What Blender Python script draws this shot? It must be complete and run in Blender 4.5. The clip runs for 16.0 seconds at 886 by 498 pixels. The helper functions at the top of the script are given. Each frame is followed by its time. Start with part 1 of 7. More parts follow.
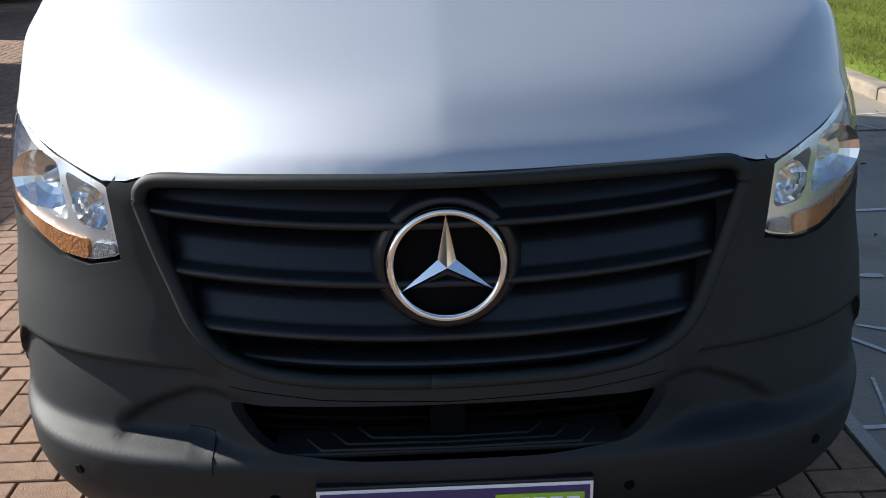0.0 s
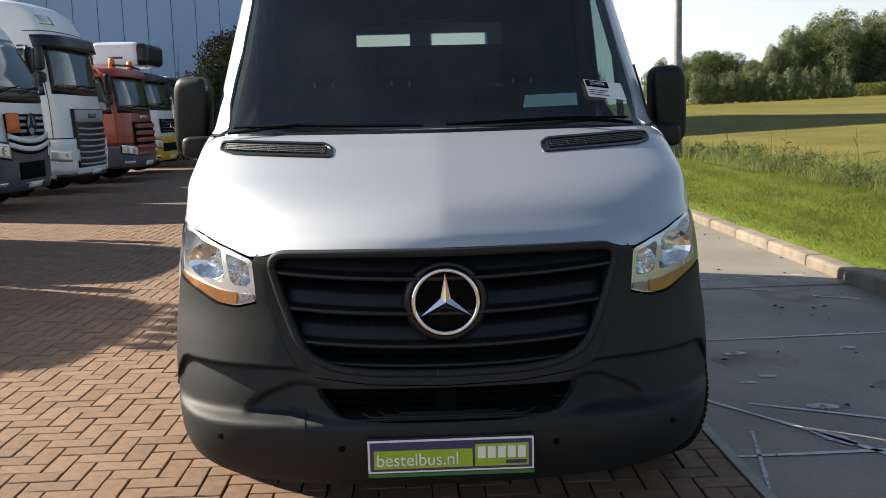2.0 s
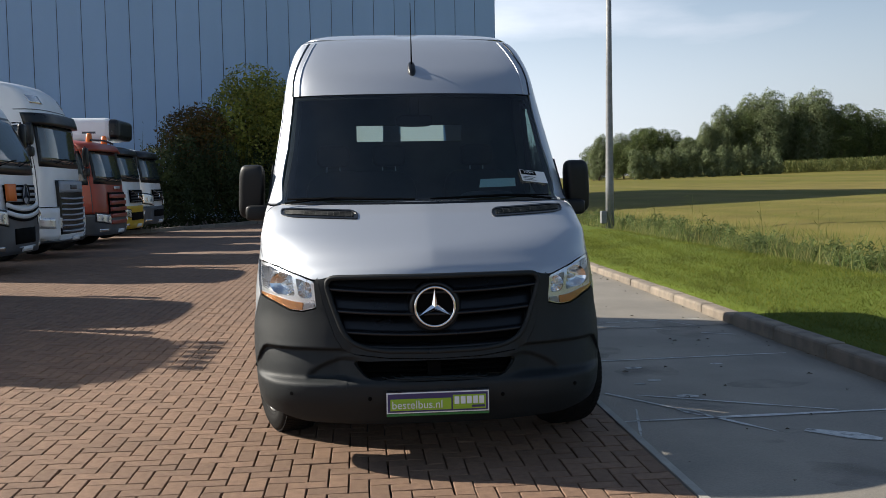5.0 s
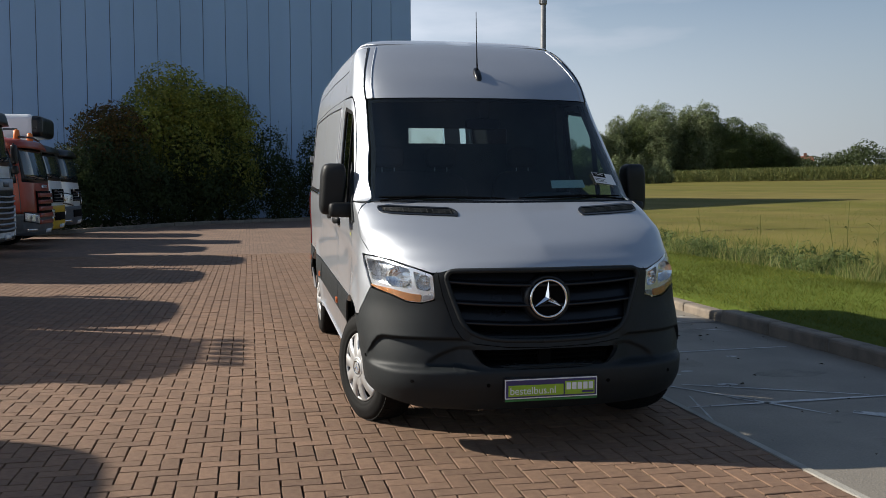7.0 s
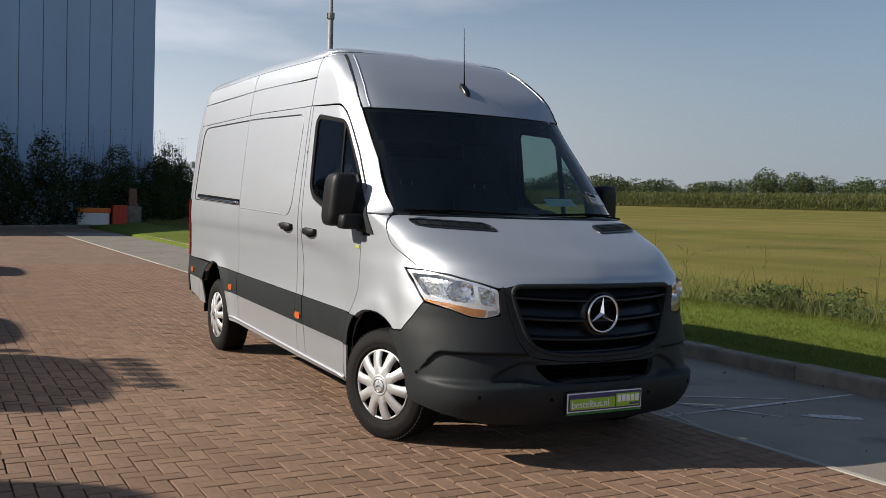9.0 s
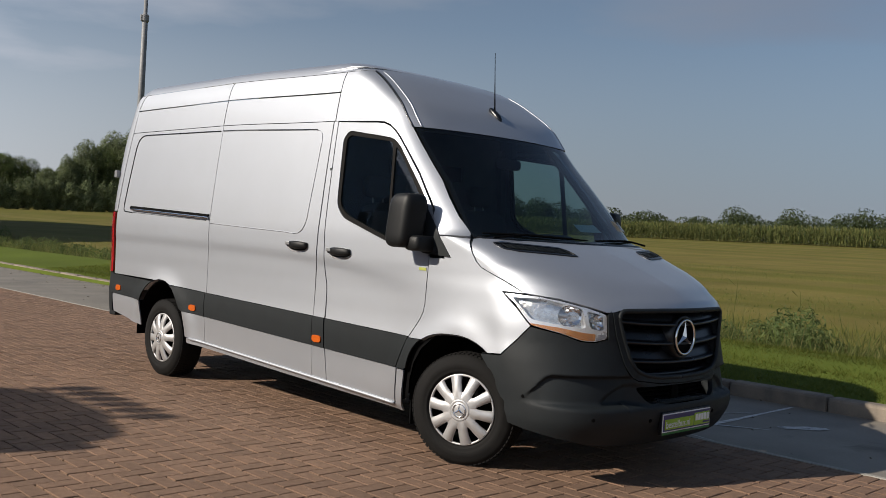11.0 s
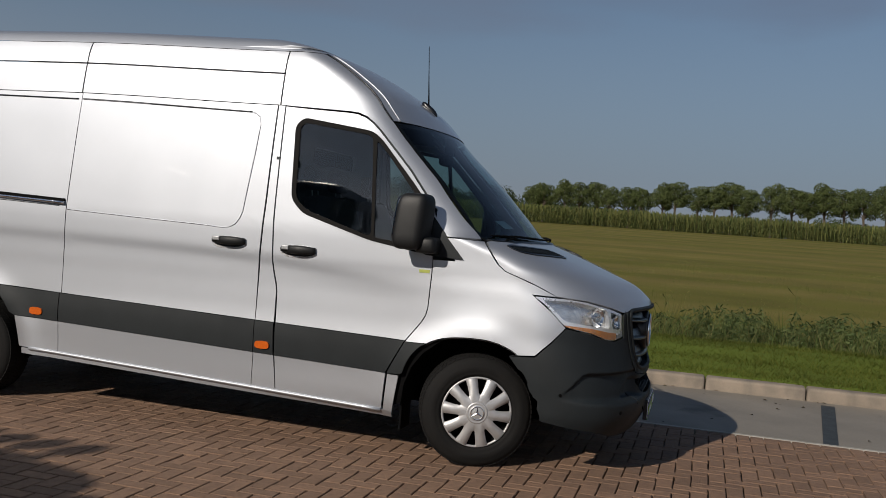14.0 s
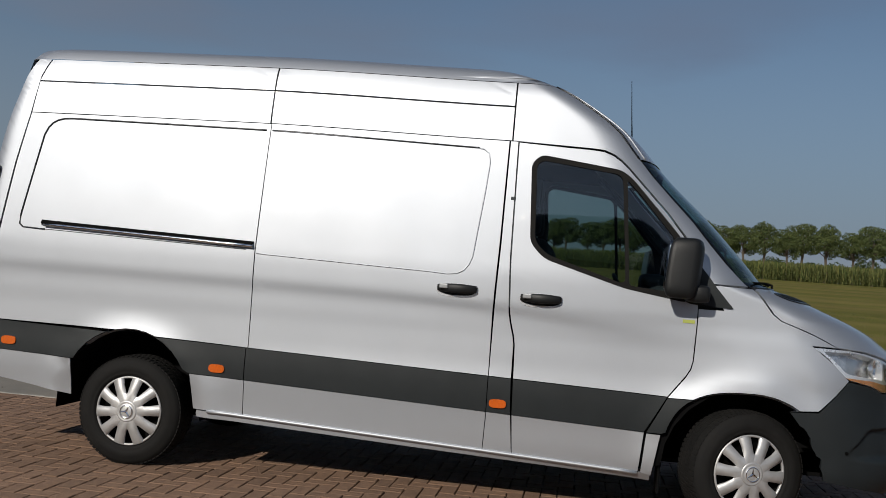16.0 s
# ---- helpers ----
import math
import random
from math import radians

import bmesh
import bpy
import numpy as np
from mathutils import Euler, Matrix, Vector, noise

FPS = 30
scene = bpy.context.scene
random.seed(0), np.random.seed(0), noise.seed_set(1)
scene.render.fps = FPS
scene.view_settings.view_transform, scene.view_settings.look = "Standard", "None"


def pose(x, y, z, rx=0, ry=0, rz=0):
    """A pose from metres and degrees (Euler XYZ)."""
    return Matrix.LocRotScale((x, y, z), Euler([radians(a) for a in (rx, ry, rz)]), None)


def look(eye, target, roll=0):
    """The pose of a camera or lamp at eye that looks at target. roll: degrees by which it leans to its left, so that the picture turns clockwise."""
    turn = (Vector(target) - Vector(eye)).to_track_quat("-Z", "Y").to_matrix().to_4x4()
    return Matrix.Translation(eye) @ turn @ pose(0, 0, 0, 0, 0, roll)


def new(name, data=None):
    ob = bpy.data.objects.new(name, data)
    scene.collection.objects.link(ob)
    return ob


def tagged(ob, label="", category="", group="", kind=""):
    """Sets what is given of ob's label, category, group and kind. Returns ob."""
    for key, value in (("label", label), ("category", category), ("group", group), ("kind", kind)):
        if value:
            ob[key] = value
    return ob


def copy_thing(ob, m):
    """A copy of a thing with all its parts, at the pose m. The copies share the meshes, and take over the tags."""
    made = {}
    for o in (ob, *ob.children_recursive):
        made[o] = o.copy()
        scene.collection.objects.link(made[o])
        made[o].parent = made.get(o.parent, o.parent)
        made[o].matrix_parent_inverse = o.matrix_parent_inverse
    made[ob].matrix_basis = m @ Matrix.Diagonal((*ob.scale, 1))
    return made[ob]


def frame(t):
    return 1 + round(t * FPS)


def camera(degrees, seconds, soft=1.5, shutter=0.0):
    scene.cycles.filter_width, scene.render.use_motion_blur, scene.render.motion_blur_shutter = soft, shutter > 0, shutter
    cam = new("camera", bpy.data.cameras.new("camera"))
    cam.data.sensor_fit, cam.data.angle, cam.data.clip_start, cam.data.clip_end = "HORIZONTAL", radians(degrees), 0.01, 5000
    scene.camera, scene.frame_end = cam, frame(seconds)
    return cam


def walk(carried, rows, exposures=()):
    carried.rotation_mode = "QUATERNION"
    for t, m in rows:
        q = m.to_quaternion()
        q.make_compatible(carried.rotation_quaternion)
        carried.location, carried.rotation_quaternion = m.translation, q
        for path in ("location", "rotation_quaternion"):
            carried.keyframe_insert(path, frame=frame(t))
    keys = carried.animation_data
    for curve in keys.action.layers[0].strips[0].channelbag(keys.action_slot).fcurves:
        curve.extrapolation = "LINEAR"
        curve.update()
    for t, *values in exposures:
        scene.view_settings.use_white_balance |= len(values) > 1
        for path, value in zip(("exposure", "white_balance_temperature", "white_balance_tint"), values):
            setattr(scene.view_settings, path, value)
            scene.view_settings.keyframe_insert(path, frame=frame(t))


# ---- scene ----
cam = camera(50.5, 16.0, soft=0.85)
PATH = [
    (0, (-0.045, -1.612, 1.513), (-0.001, 0.267, 0.828), -1.6),
    (0.5, (-0.009, -1.952, 1.511), (0.042, -0.016, 1.01), -1.6),
    (1, (-0.027, -2.317, 1.508), (0.026, -0.351, 1.146), -1.7),
    (1.5, (-0.075, -2.673, 1.501), (-0.019, -0.696, 1.205), -1.6),
    (2, (-0.089, -3.013, 1.496), (-0.034, -1.034, 1.211), -1.5),
    (2.5, (-0.117, -3.387, 1.538), (-0.063, -1.405, 1.274), -1.6),
    (3, (-0.157, -3.735, 1.538), (-0.101, -1.749, 1.309), -1.6),
    (3.5, (-0.189, -4.075, 1.554), (-0.102, -2.088, 1.346), -1.5),
    (3.7, (-0.219, -4.216, 1.541), (-0.107, -2.229, 1.344), -1.5),
    (5.8, (-0.737, -5.256, 1.531), (-0.557, -3.268, 1.408), -1.0),
    (6, (-0.878, -5.282, 1.527), (-0.696, -3.294, 1.403), -1.0),
    (6.5, (-1.247, -5.238, 1.505), (-0.971, -3.261, 1.379), -0.5),
    (7, (-1.676, -5.112, 1.511), (-1.274, -3.157, 1.384), -0.2),
    (7.5, (-2.155, -5.006, 1.5), (-1.606, -3.087, 1.372), 0.5),
    (8, (-2.598, -4.804, 1.492), (-1.917, -2.928, 1.366), 0.8),
    (8.5, (-3.076, -4.572, 1.47), (-2.211, -2.772, 1.358), 1.2),
    (9, (-3.537, -4.359, 1.479), (-2.566, -2.612, 1.392), 1.8),
    (9.2, (-3.716, -4.24, 1.472), (-2.706, -2.516, 1.39), 2.0),
    (11.3, (-5.448, -2.869, 1.407), (-4.0, -1.489, 1.384), 3.3),
    (11.5, (-5.603, -2.725, 1.398), (-4.127, -1.376, 1.374), 3.3),
    (12, (-5.925, -2.312, 1.398), (-4.345, -1.087, 1.356), 3.5),
    (12.5, (-6.261, -1.892, 1.424), (-4.585, -0.802, 1.361), 3.6),
    (13, (-6.444, -1.406, 1.421), (-4.671, -0.482, 1.355), 3.8),
    (13.5, (-6.633, -0.871, 1.452), (-4.78, -0.119, 1.394), 4.0),
    (14, (-6.717, -0.335, 1.489), (-4.793, 0.209, 1.444), 4.2),
    (14.5, (-6.707, 0.254, 1.489), (-4.748, 0.658, 1.497), 4.4),
    (15, (-6.745, 0.822, 1.494), (-4.772, 1.146, 1.531), 4.4),
    (15.5, (-6.698, 1.445, 1.431), (-4.717, 1.716, 1.478), 4.5),
    (16, (-6.715, 2.019, 1.401), (-4.739, 2.321, 1.447), 4.1),
]
EXPOSURES = [(0, 1.38, 6250, 9), (1.0, 1.42, 6800, 9), (2.0, 1.38, 7200, 9), (3.5, 1.24, 6900, 9), (6, 0.74, 6600, 9), (7.5, 0.60, 6600, 9), (9.0, 0.56, 6750, 10), (11.5, 0.16, 6750, 12), (13.0, -0.12, 6750, 13), (14.5, -0.22, 6600, 11), (16, -0.22, 6500, 10)]
walk(cam, [(t, look(eye, target, roll)) for t, eye, target, roll in PATH], EXPOSURES)

# ---- light ----
SUN = Vector((-1.55, 0.65, 1.0)).normalized()
world = bpy.data.worlds.new("sky")
scene.world = world
world.use_nodes = True
wt = world.node_tree
bg = wt.nodes["Background"]
sky = wt.nodes.new("ShaderNodeTexSky")
sky.sky_type = "NISHITA"
sky.sun_disc = False
sky.sun_elevation = math.asin(SUN.z)
sky.sun_rotation = math.atan2(SUN.x, SUN.y)
sky.air_density, sky.dust_density, sky.ozone_density = 1.0, 0.15, 2.2
# thin high cloud over the clear sky
tc = wt.nodes.new("ShaderNodeTexCoord")
mp = wt.nodes.new("ShaderNodeMapping")
mp.inputs["Scale"].default_value = (1.2, 1.2, 5.0)
cn = wt.nodes.new("ShaderNodeTexNoise")
cn.inputs["Scale"].default_value, cn.inputs["Detail"].default_value = 2.1, 7.0
cr = wt.nodes.new("ShaderNodeMapRange")
cr.inputs["From Min"].default_value, cr.inputs["From Max"].default_value = 0.43, 0.69
cr.inputs["To Min"].default_value, cr.inputs["To Max"].default_value = 0.13, 0.70
cm = wt.nodes.new("ShaderNodeMixRGB")
wt.links.new(tc.outputs["Generated"], mp.inputs["Vector"])
wt.links.new(mp.outputs[0], cn.inputs["Vector"])
wt.links.new(cn.outputs["Fac"], cr.inputs["Value"])
# the veil thins out towards the zenith
sz = wt.nodes.new("ShaderNodeSeparateXYZ")
wt.links.new(tc.outputs["Generated"], sz.inputs[0])
zr = wt.nodes.new("ShaderNodeMapRange")
zr.inputs["From Min"].default_value, zr.inputs["From Max"].default_value = 0.22, 0.58
zr.inputs["To Min"].default_value, zr.inputs["To Max"].default_value = 1.0, 0.12
wt.links.new(sz.outputs["Z"], zr.inputs["Value"])
vf = wt.nodes.new("ShaderNodeMath")
vf.operation = "MULTIPLY"
wt.links.new(cr.outputs[0], vf.inputs[0])
wt.links.new(zr.outputs[0], vf.inputs[1])
# and away from the sun
ar = wt.nodes.new("ShaderNodeMapRange")
ar.inputs["From Min"].default_value, ar.inputs["From Max"].default_value = -0.6, 0.35
ar.inputs["To Min"].default_value, ar.inputs["To Max"].default_value = 0.95, 1.5
vg = wt.nodes.new("ShaderNodeMath")
vg.operation, vg.use_clamp = "MULTIPLY", True
wt.links.new(vf.outputs[0], vg.inputs[0])
wt.links.new(ar.outputs[0], vg.inputs[1])
hz = wt.nodes.new("ShaderNodeMapRange")
hz.interpolation_type = "SMOOTHSTEP"
hz.inputs["From Min"].default_value, hz.inputs["From Max"].default_value = 0.0, 0.30
hz.inputs["To Min"].default_value, hz.inputs["To Max"].default_value = 0.82, 0.0
wt.links.new(sz.outputs["Z"], hz.inputs["Value"])
vh = wt.nodes.new("ShaderNodeMath")
vh.operation = "MAXIMUM"
wt.links.new(vg.outputs[0], vh.inputs[0])
wt.links.new(hz.outputs[0], vh.inputs[1])
wt.links.new(vh.outputs[0], cm.inputs["Fac"])
wt.links.new(sky.outputs[0], cm.inputs["Color1"])
# the veil of cloud scatters more light towards the sun
dp = wt.nodes.new("ShaderNodeVectorMath")
dp.operation = "DOT_PRODUCT"
dp.inputs[1].default_value = SUN
wt.links.new(tc.outputs["Generated"], dp.inputs[0])
wt.links.new(dp.outputs["Value"], ar.inputs["Value"])
fr = wt.nodes.new("ShaderNodeMapRange")
fr.interpolation_type = "SMOOTHSTEP"
fr.inputs["From Min"].default_value, fr.inputs["From Max"].default_value = -0.5, 0.9
fr.inputs["To Min"].default_value, fr.inputs["To Max"].default_value = 0.67, 2.75
wt.links.new(dp.outputs["Value"], fr.inputs["Value"])
vc = wt.nodes.new("ShaderNodeVectorMath")
vc.operation = "SCALE"
# bluer on the far side from the sun
vr = wt.nodes.new("ShaderNodeMapRange")
vr.inputs["From Min"].default_value, vr.inputs["From Max"].default_value = -0.75, -0.15
vb = wt.nodes.new("ShaderNodeMixRGB")
vb.inputs["Color1"].default_value, vb.inputs["Color2"].default_value = (3.62, 4.80, 7.25, 1), (4.62, 5.0, 5.80, 1)
wt.links.new(dp.outputs["Value"], vr.inputs["Value"])
wt.links.new(vr.outputs[0], vb.inputs["Fac"])
wt.links.new(vb.outputs[0], vc.inputs[0])
wt.links.new(fr.outputs[0], vc.inputs["Scale"])
wt.links.new(vc.outputs[0], cm.inputs["Color2"])
wt.links.new(cm.outputs[0], bg.inputs["Color"])
bg.inputs["Strength"].default_value = 0.060

sun = new("sun", bpy.data.lights.new("sun", "SUN"))
sun.data.energy, sun.data.angle, sun.data.color = 4.6, radians(0.6), (1.0, 0.935, 0.835)
sun.matrix_world = look(SUN * 60, (0, 0, 0))


# ---- materials ----
def nodes_of(name):
    m = bpy.data.materials.new(name)
    m.use_nodes = True
    return m, m.node_tree, m.node_tree.nodes["Principled BSDF"]


def surf(name, col, col2=None, scale=4.0, rough=0.6, metal=0.0, bump=0.0, bscale=60.0, coat=0.0, spec=0.5, rand=0.0, fine=0.25, island=False, stretch=(1, 1, 1), rvar=0.1):
    """A painted, cast or grown surface: two colours mixed at a coarse and a fine scale, with relief."""
    m, nt, b = nodes_of(name)
    N, L = nt.nodes.new, nt.links.new
    col2 = col2 or tuple(c * 0.75 for c in col)
    co = N("ShaderNodeTexCoord")
    ma = N("ShaderNodeMapping")
    ma.inputs["Scale"].default_value = stretch
    L(co.outputs["Object"], ma.inputs["Vector"])
    n1 = N("ShaderNodeTexNoise")
    n1.inputs["Scale"].default_value, n1.inputs["Detail"].default_value = scale, 5
    n2 = N("ShaderNodeTexNoise")
    n2.inputs["Scale"].default_value, n2.inputs["Detail"].default_value = bscale, 3
    L(ma.outputs[0], n1.inputs["Vector"])
    L(ma.outputs[0], n2.inputs["Vector"])
    mr = N("ShaderNodeMapRange")
    mr.inputs["From Min"].default_value, mr.inputs["From Max"].default_value = 0.35, 0.65
    ad = N("ShaderNodeMixRGB")
    ad.inputs["Fac"].default_value = fine
    L(n1.outputs["Fac"], ad.inputs["Color1"])
    L(n2.outputs["Fac"], ad.inputs["Color2"])
    L(ad.outputs[0], mr.inputs["Value"])
    mx = N("ShaderNodeMixRGB")
    mx.inputs["Color1"].default_value, mx.inputs["Color2"].default_value = (*col, 1), (*col2, 1)
    L(mr.outputs[0], mx.inputs["Fac"])
    out = mx.outputs[0]
    if rand:
        src = N("ShaderNodeNewGeometry").outputs["Random Per Island"] if island else N("ShaderNodeObjectInfo").outputs["Random"]
        r2 = N("ShaderNodeMapRange")
        r2.inputs["To Min"].default_value, r2.inputs["To Max"].default_value = 1 - rand, 1 + rand
        L(src, r2.inputs["Value"])
        hs = N("ShaderNodeHueSaturation")
        L(r2.outputs[0], hs.inputs["Value"])
        L(out, hs.inputs["Color"])
        out = hs.outputs[0]
    L(out, b.inputs["Base Color"])
    b.inputs["Metallic"].default_value = metal
    b.inputs["Coat Weight"].default_value = coat
    b.inputs["Specular IOR Level"].default_value = spec
    b.inputs["Coat Roughness"].default_value = 0.04
    rr = N("ShaderNodeMapRange")
    rr.inputs["To Min"].default_value, rr.inputs["To Max"].default_value = max(0.02, rough - rvar), min(1, rough + rvar)
    L(n1.outputs["Fac"], rr.inputs["Value"])
    L(rr.outputs[0], b.inputs["Roughness"])
    if bump:
        bp = N("ShaderNodeBump")
        bp.inputs["Strength"].default_value, bp.inputs["Distance"].default_value = min(1, bump), 0.01
        L(n2.outputs["Fac"], bp.inputs["Height"])
        L(bp.outputs[0], b.inputs["Normal"])
    return m


def glass(name, tint, facing=0.06):
    """Thin pane: tinted see-through with mirror gloss that grows towards grazing view."""
    m = bpy.data.materials.new(name)
    m.use_nodes = True
    nt = m.node_tree
    nt.nodes.clear()
    N, L = nt.nodes.new, nt.links.new
    o, mx, t, g, f = N("ShaderNodeOutputMaterial"), N("ShaderNodeMixShader"), N("ShaderNodeBsdfTransparent"), N("ShaderNodeBsdfGlossy"), N("ShaderNodeLayerWeight")
    t.inputs["Color"].default_value = (*tint, 1)
    g.inputs["Roughness"].default_value = 0.02
    f.inputs["Blend"].default_value = 0.5
    p5, sc = N("ShaderNodeMath"), N("ShaderNodeMath")
    p5.operation, sc.operation = "POWER", "MULTIPLY_ADD"
    p5.inputs[1].default_value = 5.0
    sc.inputs[1].default_value, sc.inputs[2].default_value = 1 - facing, facing
    L(f.outputs["Facing"], p5.inputs[0])
    L(p5.outputs[0], sc.inputs[0])
    L(sc.outputs[0], mx.inputs["Fac"])
    L(t.outputs[0], mx.inputs[1])
    L(g.outputs[0], mx.inputs[2])
    L(mx.outputs[0], o.inputs["Surface"])
    return m


M_SILVER = surf("silver_paint", (0.466, 0.490, 0.528), (0.442, 0.465, 0.502), 2.0, 0.56, 0.88, 0.02, 500, coat=0.8, rvar=0.03)
M_PLASTIC = surf("grey_black_plastic", (0.0088, 0.0124, 0.0145), (0.0066, 0.0094, 0.0110), 5, 0.60, 0, 0.15, 700, rvar=0.08, spec=0.37)
M_MIRROR = surf("satin_grey_plastic", (0.0070, 0.0078, 0.0085), (0.0052, 0.0058, 0.0063), 6, 0.50, 0, 0.1, 600, spec=0.34)
M_DARKMIRROR = surf("tinted_mirror_glass", (0.20, 0.21, 0.22), (0.18, 0.19, 0.20), 6, 0.06, 1.0, rvar=0.02)
M_GRILLE = surf("black_grille_plastic", (0.0065, 0.008, 0.011), (0.0045, 0.0055, 0.0072), 6, 0.31, 0, 0.05, 500, spec=0.42)
M_RUBBER = surf("black_window_rubber", (0.006, 0.006, 0.006), (0.010, 0.009, 0.008), 30, 0.75, spec=0.15)
# near-black for black parts, and for shade in seams, gaps and openings
M_BLACK = surf("black_part_and_shade", (0.003, 0.003, 0.0035), (0.0015, 0.0015, 0.0015), 6, 0.9, spec=0.1)
M_CHROME = surf("chrome", (0.85, 0.86, 0.87), (0.78, 0.79, 0.8), 10, 0.10, 1.0, rvar=0.04)
M_CAP = surf("silver_hubcap_paint", (0.52, 0.52, 0.525), (0.43, 0.43, 0.43), 14, 0.48, 0.6, 0.02, 300, coat=0.3)
M_TYRE = surf("tyre_rubber", (0.0062, 0.0062, 0.0063), (0.0105, 0.010, 0.0095), 9, 0.80, 0, 0.2, 200, spec=0.2)
M_WSCREEN = glass("windscreen_glass", (0.42, 0.58, 0.585), 0.064)
M_WINDOW = glass("green_tinted_glass", (0.50, 0.60, 0.58), 0.10)
def dusty(name, tint, dust):
    """Pane with a film of dust that catches the light."""
    m = glass(name, tint, 0.08)
    nt = m.node_tree
    out = nt.nodes["Material Output"]
    tr, ms = nt.nodes.new("ShaderNodeBsdfTranslucent"), nt.nodes.new("ShaderNodeMixShader")
    tr.inputs["Color"].default_value = (0.85, 0.86, 0.86, 1)
    ms.inputs["Fac"].default_value = dust
    src = out.inputs["Surface"].links[0].from_socket
    nt.links.new(src, ms.inputs[1])
    nt.links.new(tr.outputs[0], ms.inputs[2])
    nt.links.new(ms.outputs[0], out.inputs["Surface"])
    return m


M_DUSTY = dusty("dusty_rear_glass", (0.70, 0.76, 0.76), 0.45)
M_LENS = glass("clear_lamp_lens", (0.9, 0.92, 0.94))
M_REFLECT = surf("lamp_reflector", (0.84, 0.85, 0.86), (0.76, 0.77, 0.78), 18, 0.30, 0.70, coat=0.5)
M_STRIP = surf("amber_indicator_lens", (0.58, 0.230, 0.060), (0.40, 0.180, 0.075), 26, 0.20, 0.3, 0.6, 130, coat=0.7)
M_SMOKE = surf("grey_ribbed_lens", (0.40, 0.41, 0.43), (0.20, 0.20, 0.21), 60, 0.25, 0.4, 0.5, 140, coat=0.6)
M_BOWL = surf("facetted_reflector", (0.80, 0.79, 0.77), (0.50, 0.49, 0.48), 22, 0.2, 0.95, 0.35, 45, fine=0.35)
M_AMBER = surf("amber_lens", (0.58, 0.115, 0.012), (0.46, 0.085, 0.010), 60, 0.25, 0.0, 0.2, 120, coat=0.6)
M_RED = surf("red_lens", (0.42, 0.012, 0.014), (0.30, 0.01, 0.01), 40, 0.2, 0.0, 0.1, 200, coat=0.8)
M_INTERIOR = surf("dark_trim_plastic", (0.030, 0.037, 0.041), (0.021, 0.026, 0.029), 8, 0.7, 0, 0.1, 200)
M_CLOTH = surf("black_seat_cloth", (0.022, 0.022, 0.024), (0.030, 0.030, 0.032), 40, 0.95, 0, 0.3, 400)
M_WHITE = surf("white_print", (0.78, 0.78, 0.77), (0.72, 0.72, 0.72), 10, 0.5)
M_GREEN = surf("green_print", (0.30, 0.46, 0.035), (0.26, 0.42, 0.03), 20, 0.4)
M_DKGREEN = surf("dark_green_print", (0.03, 0.16, 0.04), (0.025, 0.14, 0.03), 20, 0.5)
M_PURPLE = surf("violet_print", (0.045, 0.035, 0.13), (0.04, 0.03, 0.11), 20, 0.4)
M_YELLOW = surf("yellow_sticker", (0.36, 0.40, 0.09), (0.31, 0.35, 0.08), 30, 0.5)
M_BRICK = surf("red_brown_clay_paver", (0.220, 0.133, 0.082), (0.146, 0.0865, 0.0565), 22, 0.85, 0, 0.6, 180, rand=0.15, fine=0.5)
M_BRICKS = surf("red_brown_clay_pavers", (0.220, 0.133, 0.082), (0.146, 0.0865, 0.0565), 22, 0.85, 0, 0.6, 180, rand=0.15, fine=0.5, island=True)
M_SAND = surf("joint_sand", (0.085, 0.065, 0.052), (0.05, 0.04, 0.034), 3, 0.95, 0, 0.5, 90)
M_CONC = surf("worn_concrete", (0.235, 0.207, 0.167), (0.155, 0.142, 0.121), 1.2, 0.62, 0, 0.35, 70, fine=0.35)
M_KERB = surf("kerb_concrete", (0.25, 0.205, 0.158), (0.15, 0.128, 0.104), 6, 0.9, 0, 0.6, 90, rand=0.1)
M_CHALK = surf("white_smear", (0.62, 0.62, 0.60), (0.42, 0.42, 0.41), 18, 0.9, 0, 0.3, 80)
def worn(m, scale, lo, hi, most=1.0):
    """Lets a thin smear break up into patches."""
    nt = m.node_tree
    co, nz, mr = nt.nodes.new("ShaderNodeTexCoord"), nt.nodes.new("ShaderNodeTexNoise"), nt.nodes.new("ShaderNodeMapRange")
    nz.inputs["Scale"].default_value, nz.inputs["Detail"].default_value = scale, 6
    mr.inputs["From Min"].default_value, mr.inputs["From Max"].default_value = lo, hi
    mr.inputs["To Max"].default_value = most
    nt.links.new(co.outputs["Object"], nz.inputs["Vector"])
    nt.links.new(nz.outputs["Fac"], mr.inputs["Value"])
    nt.links.new(mr.outputs[0], nt.nodes["Principled BSDF"].inputs["Alpha"])
    return m


worn(M_CHALK, 14, 0.22, 0.50, 1.0)
M_LINE = worn(surf("worn_white_line", (0.68, 0.68, 0.66), (0.48, 0.48, 0.47), 18, 0.9, 0, 0.3, 80), 5, 0.0, 0.42, 1.0)
M_OIL = worn(surf("dark_oil_stain", (0.035, 0.033, 0.032), (0.05, 0.046, 0.042), 8, 0.6), 7, 0.44, 0.75, 0.25)
M_RUST = worn(surf("reddish_stain", (0.13, 0.085, 0.075), (0.11, 0.08, 0.07), 8, 0.85), 4, 0.40, 0.75, 0.3)
M_DEBRIS = surf("dry_leaf_bits", (0.05, 0.04, 0.025), (0.09, 0.07, 0.04), 30, 0.9, rand=0.4, island=True)
M_STEEL = surf("galvanised_steel", (0.36, 0.37, 0.38), (0.28, 0.29, 0.30), 9, 0.5, 0.8, 0.1, 60)
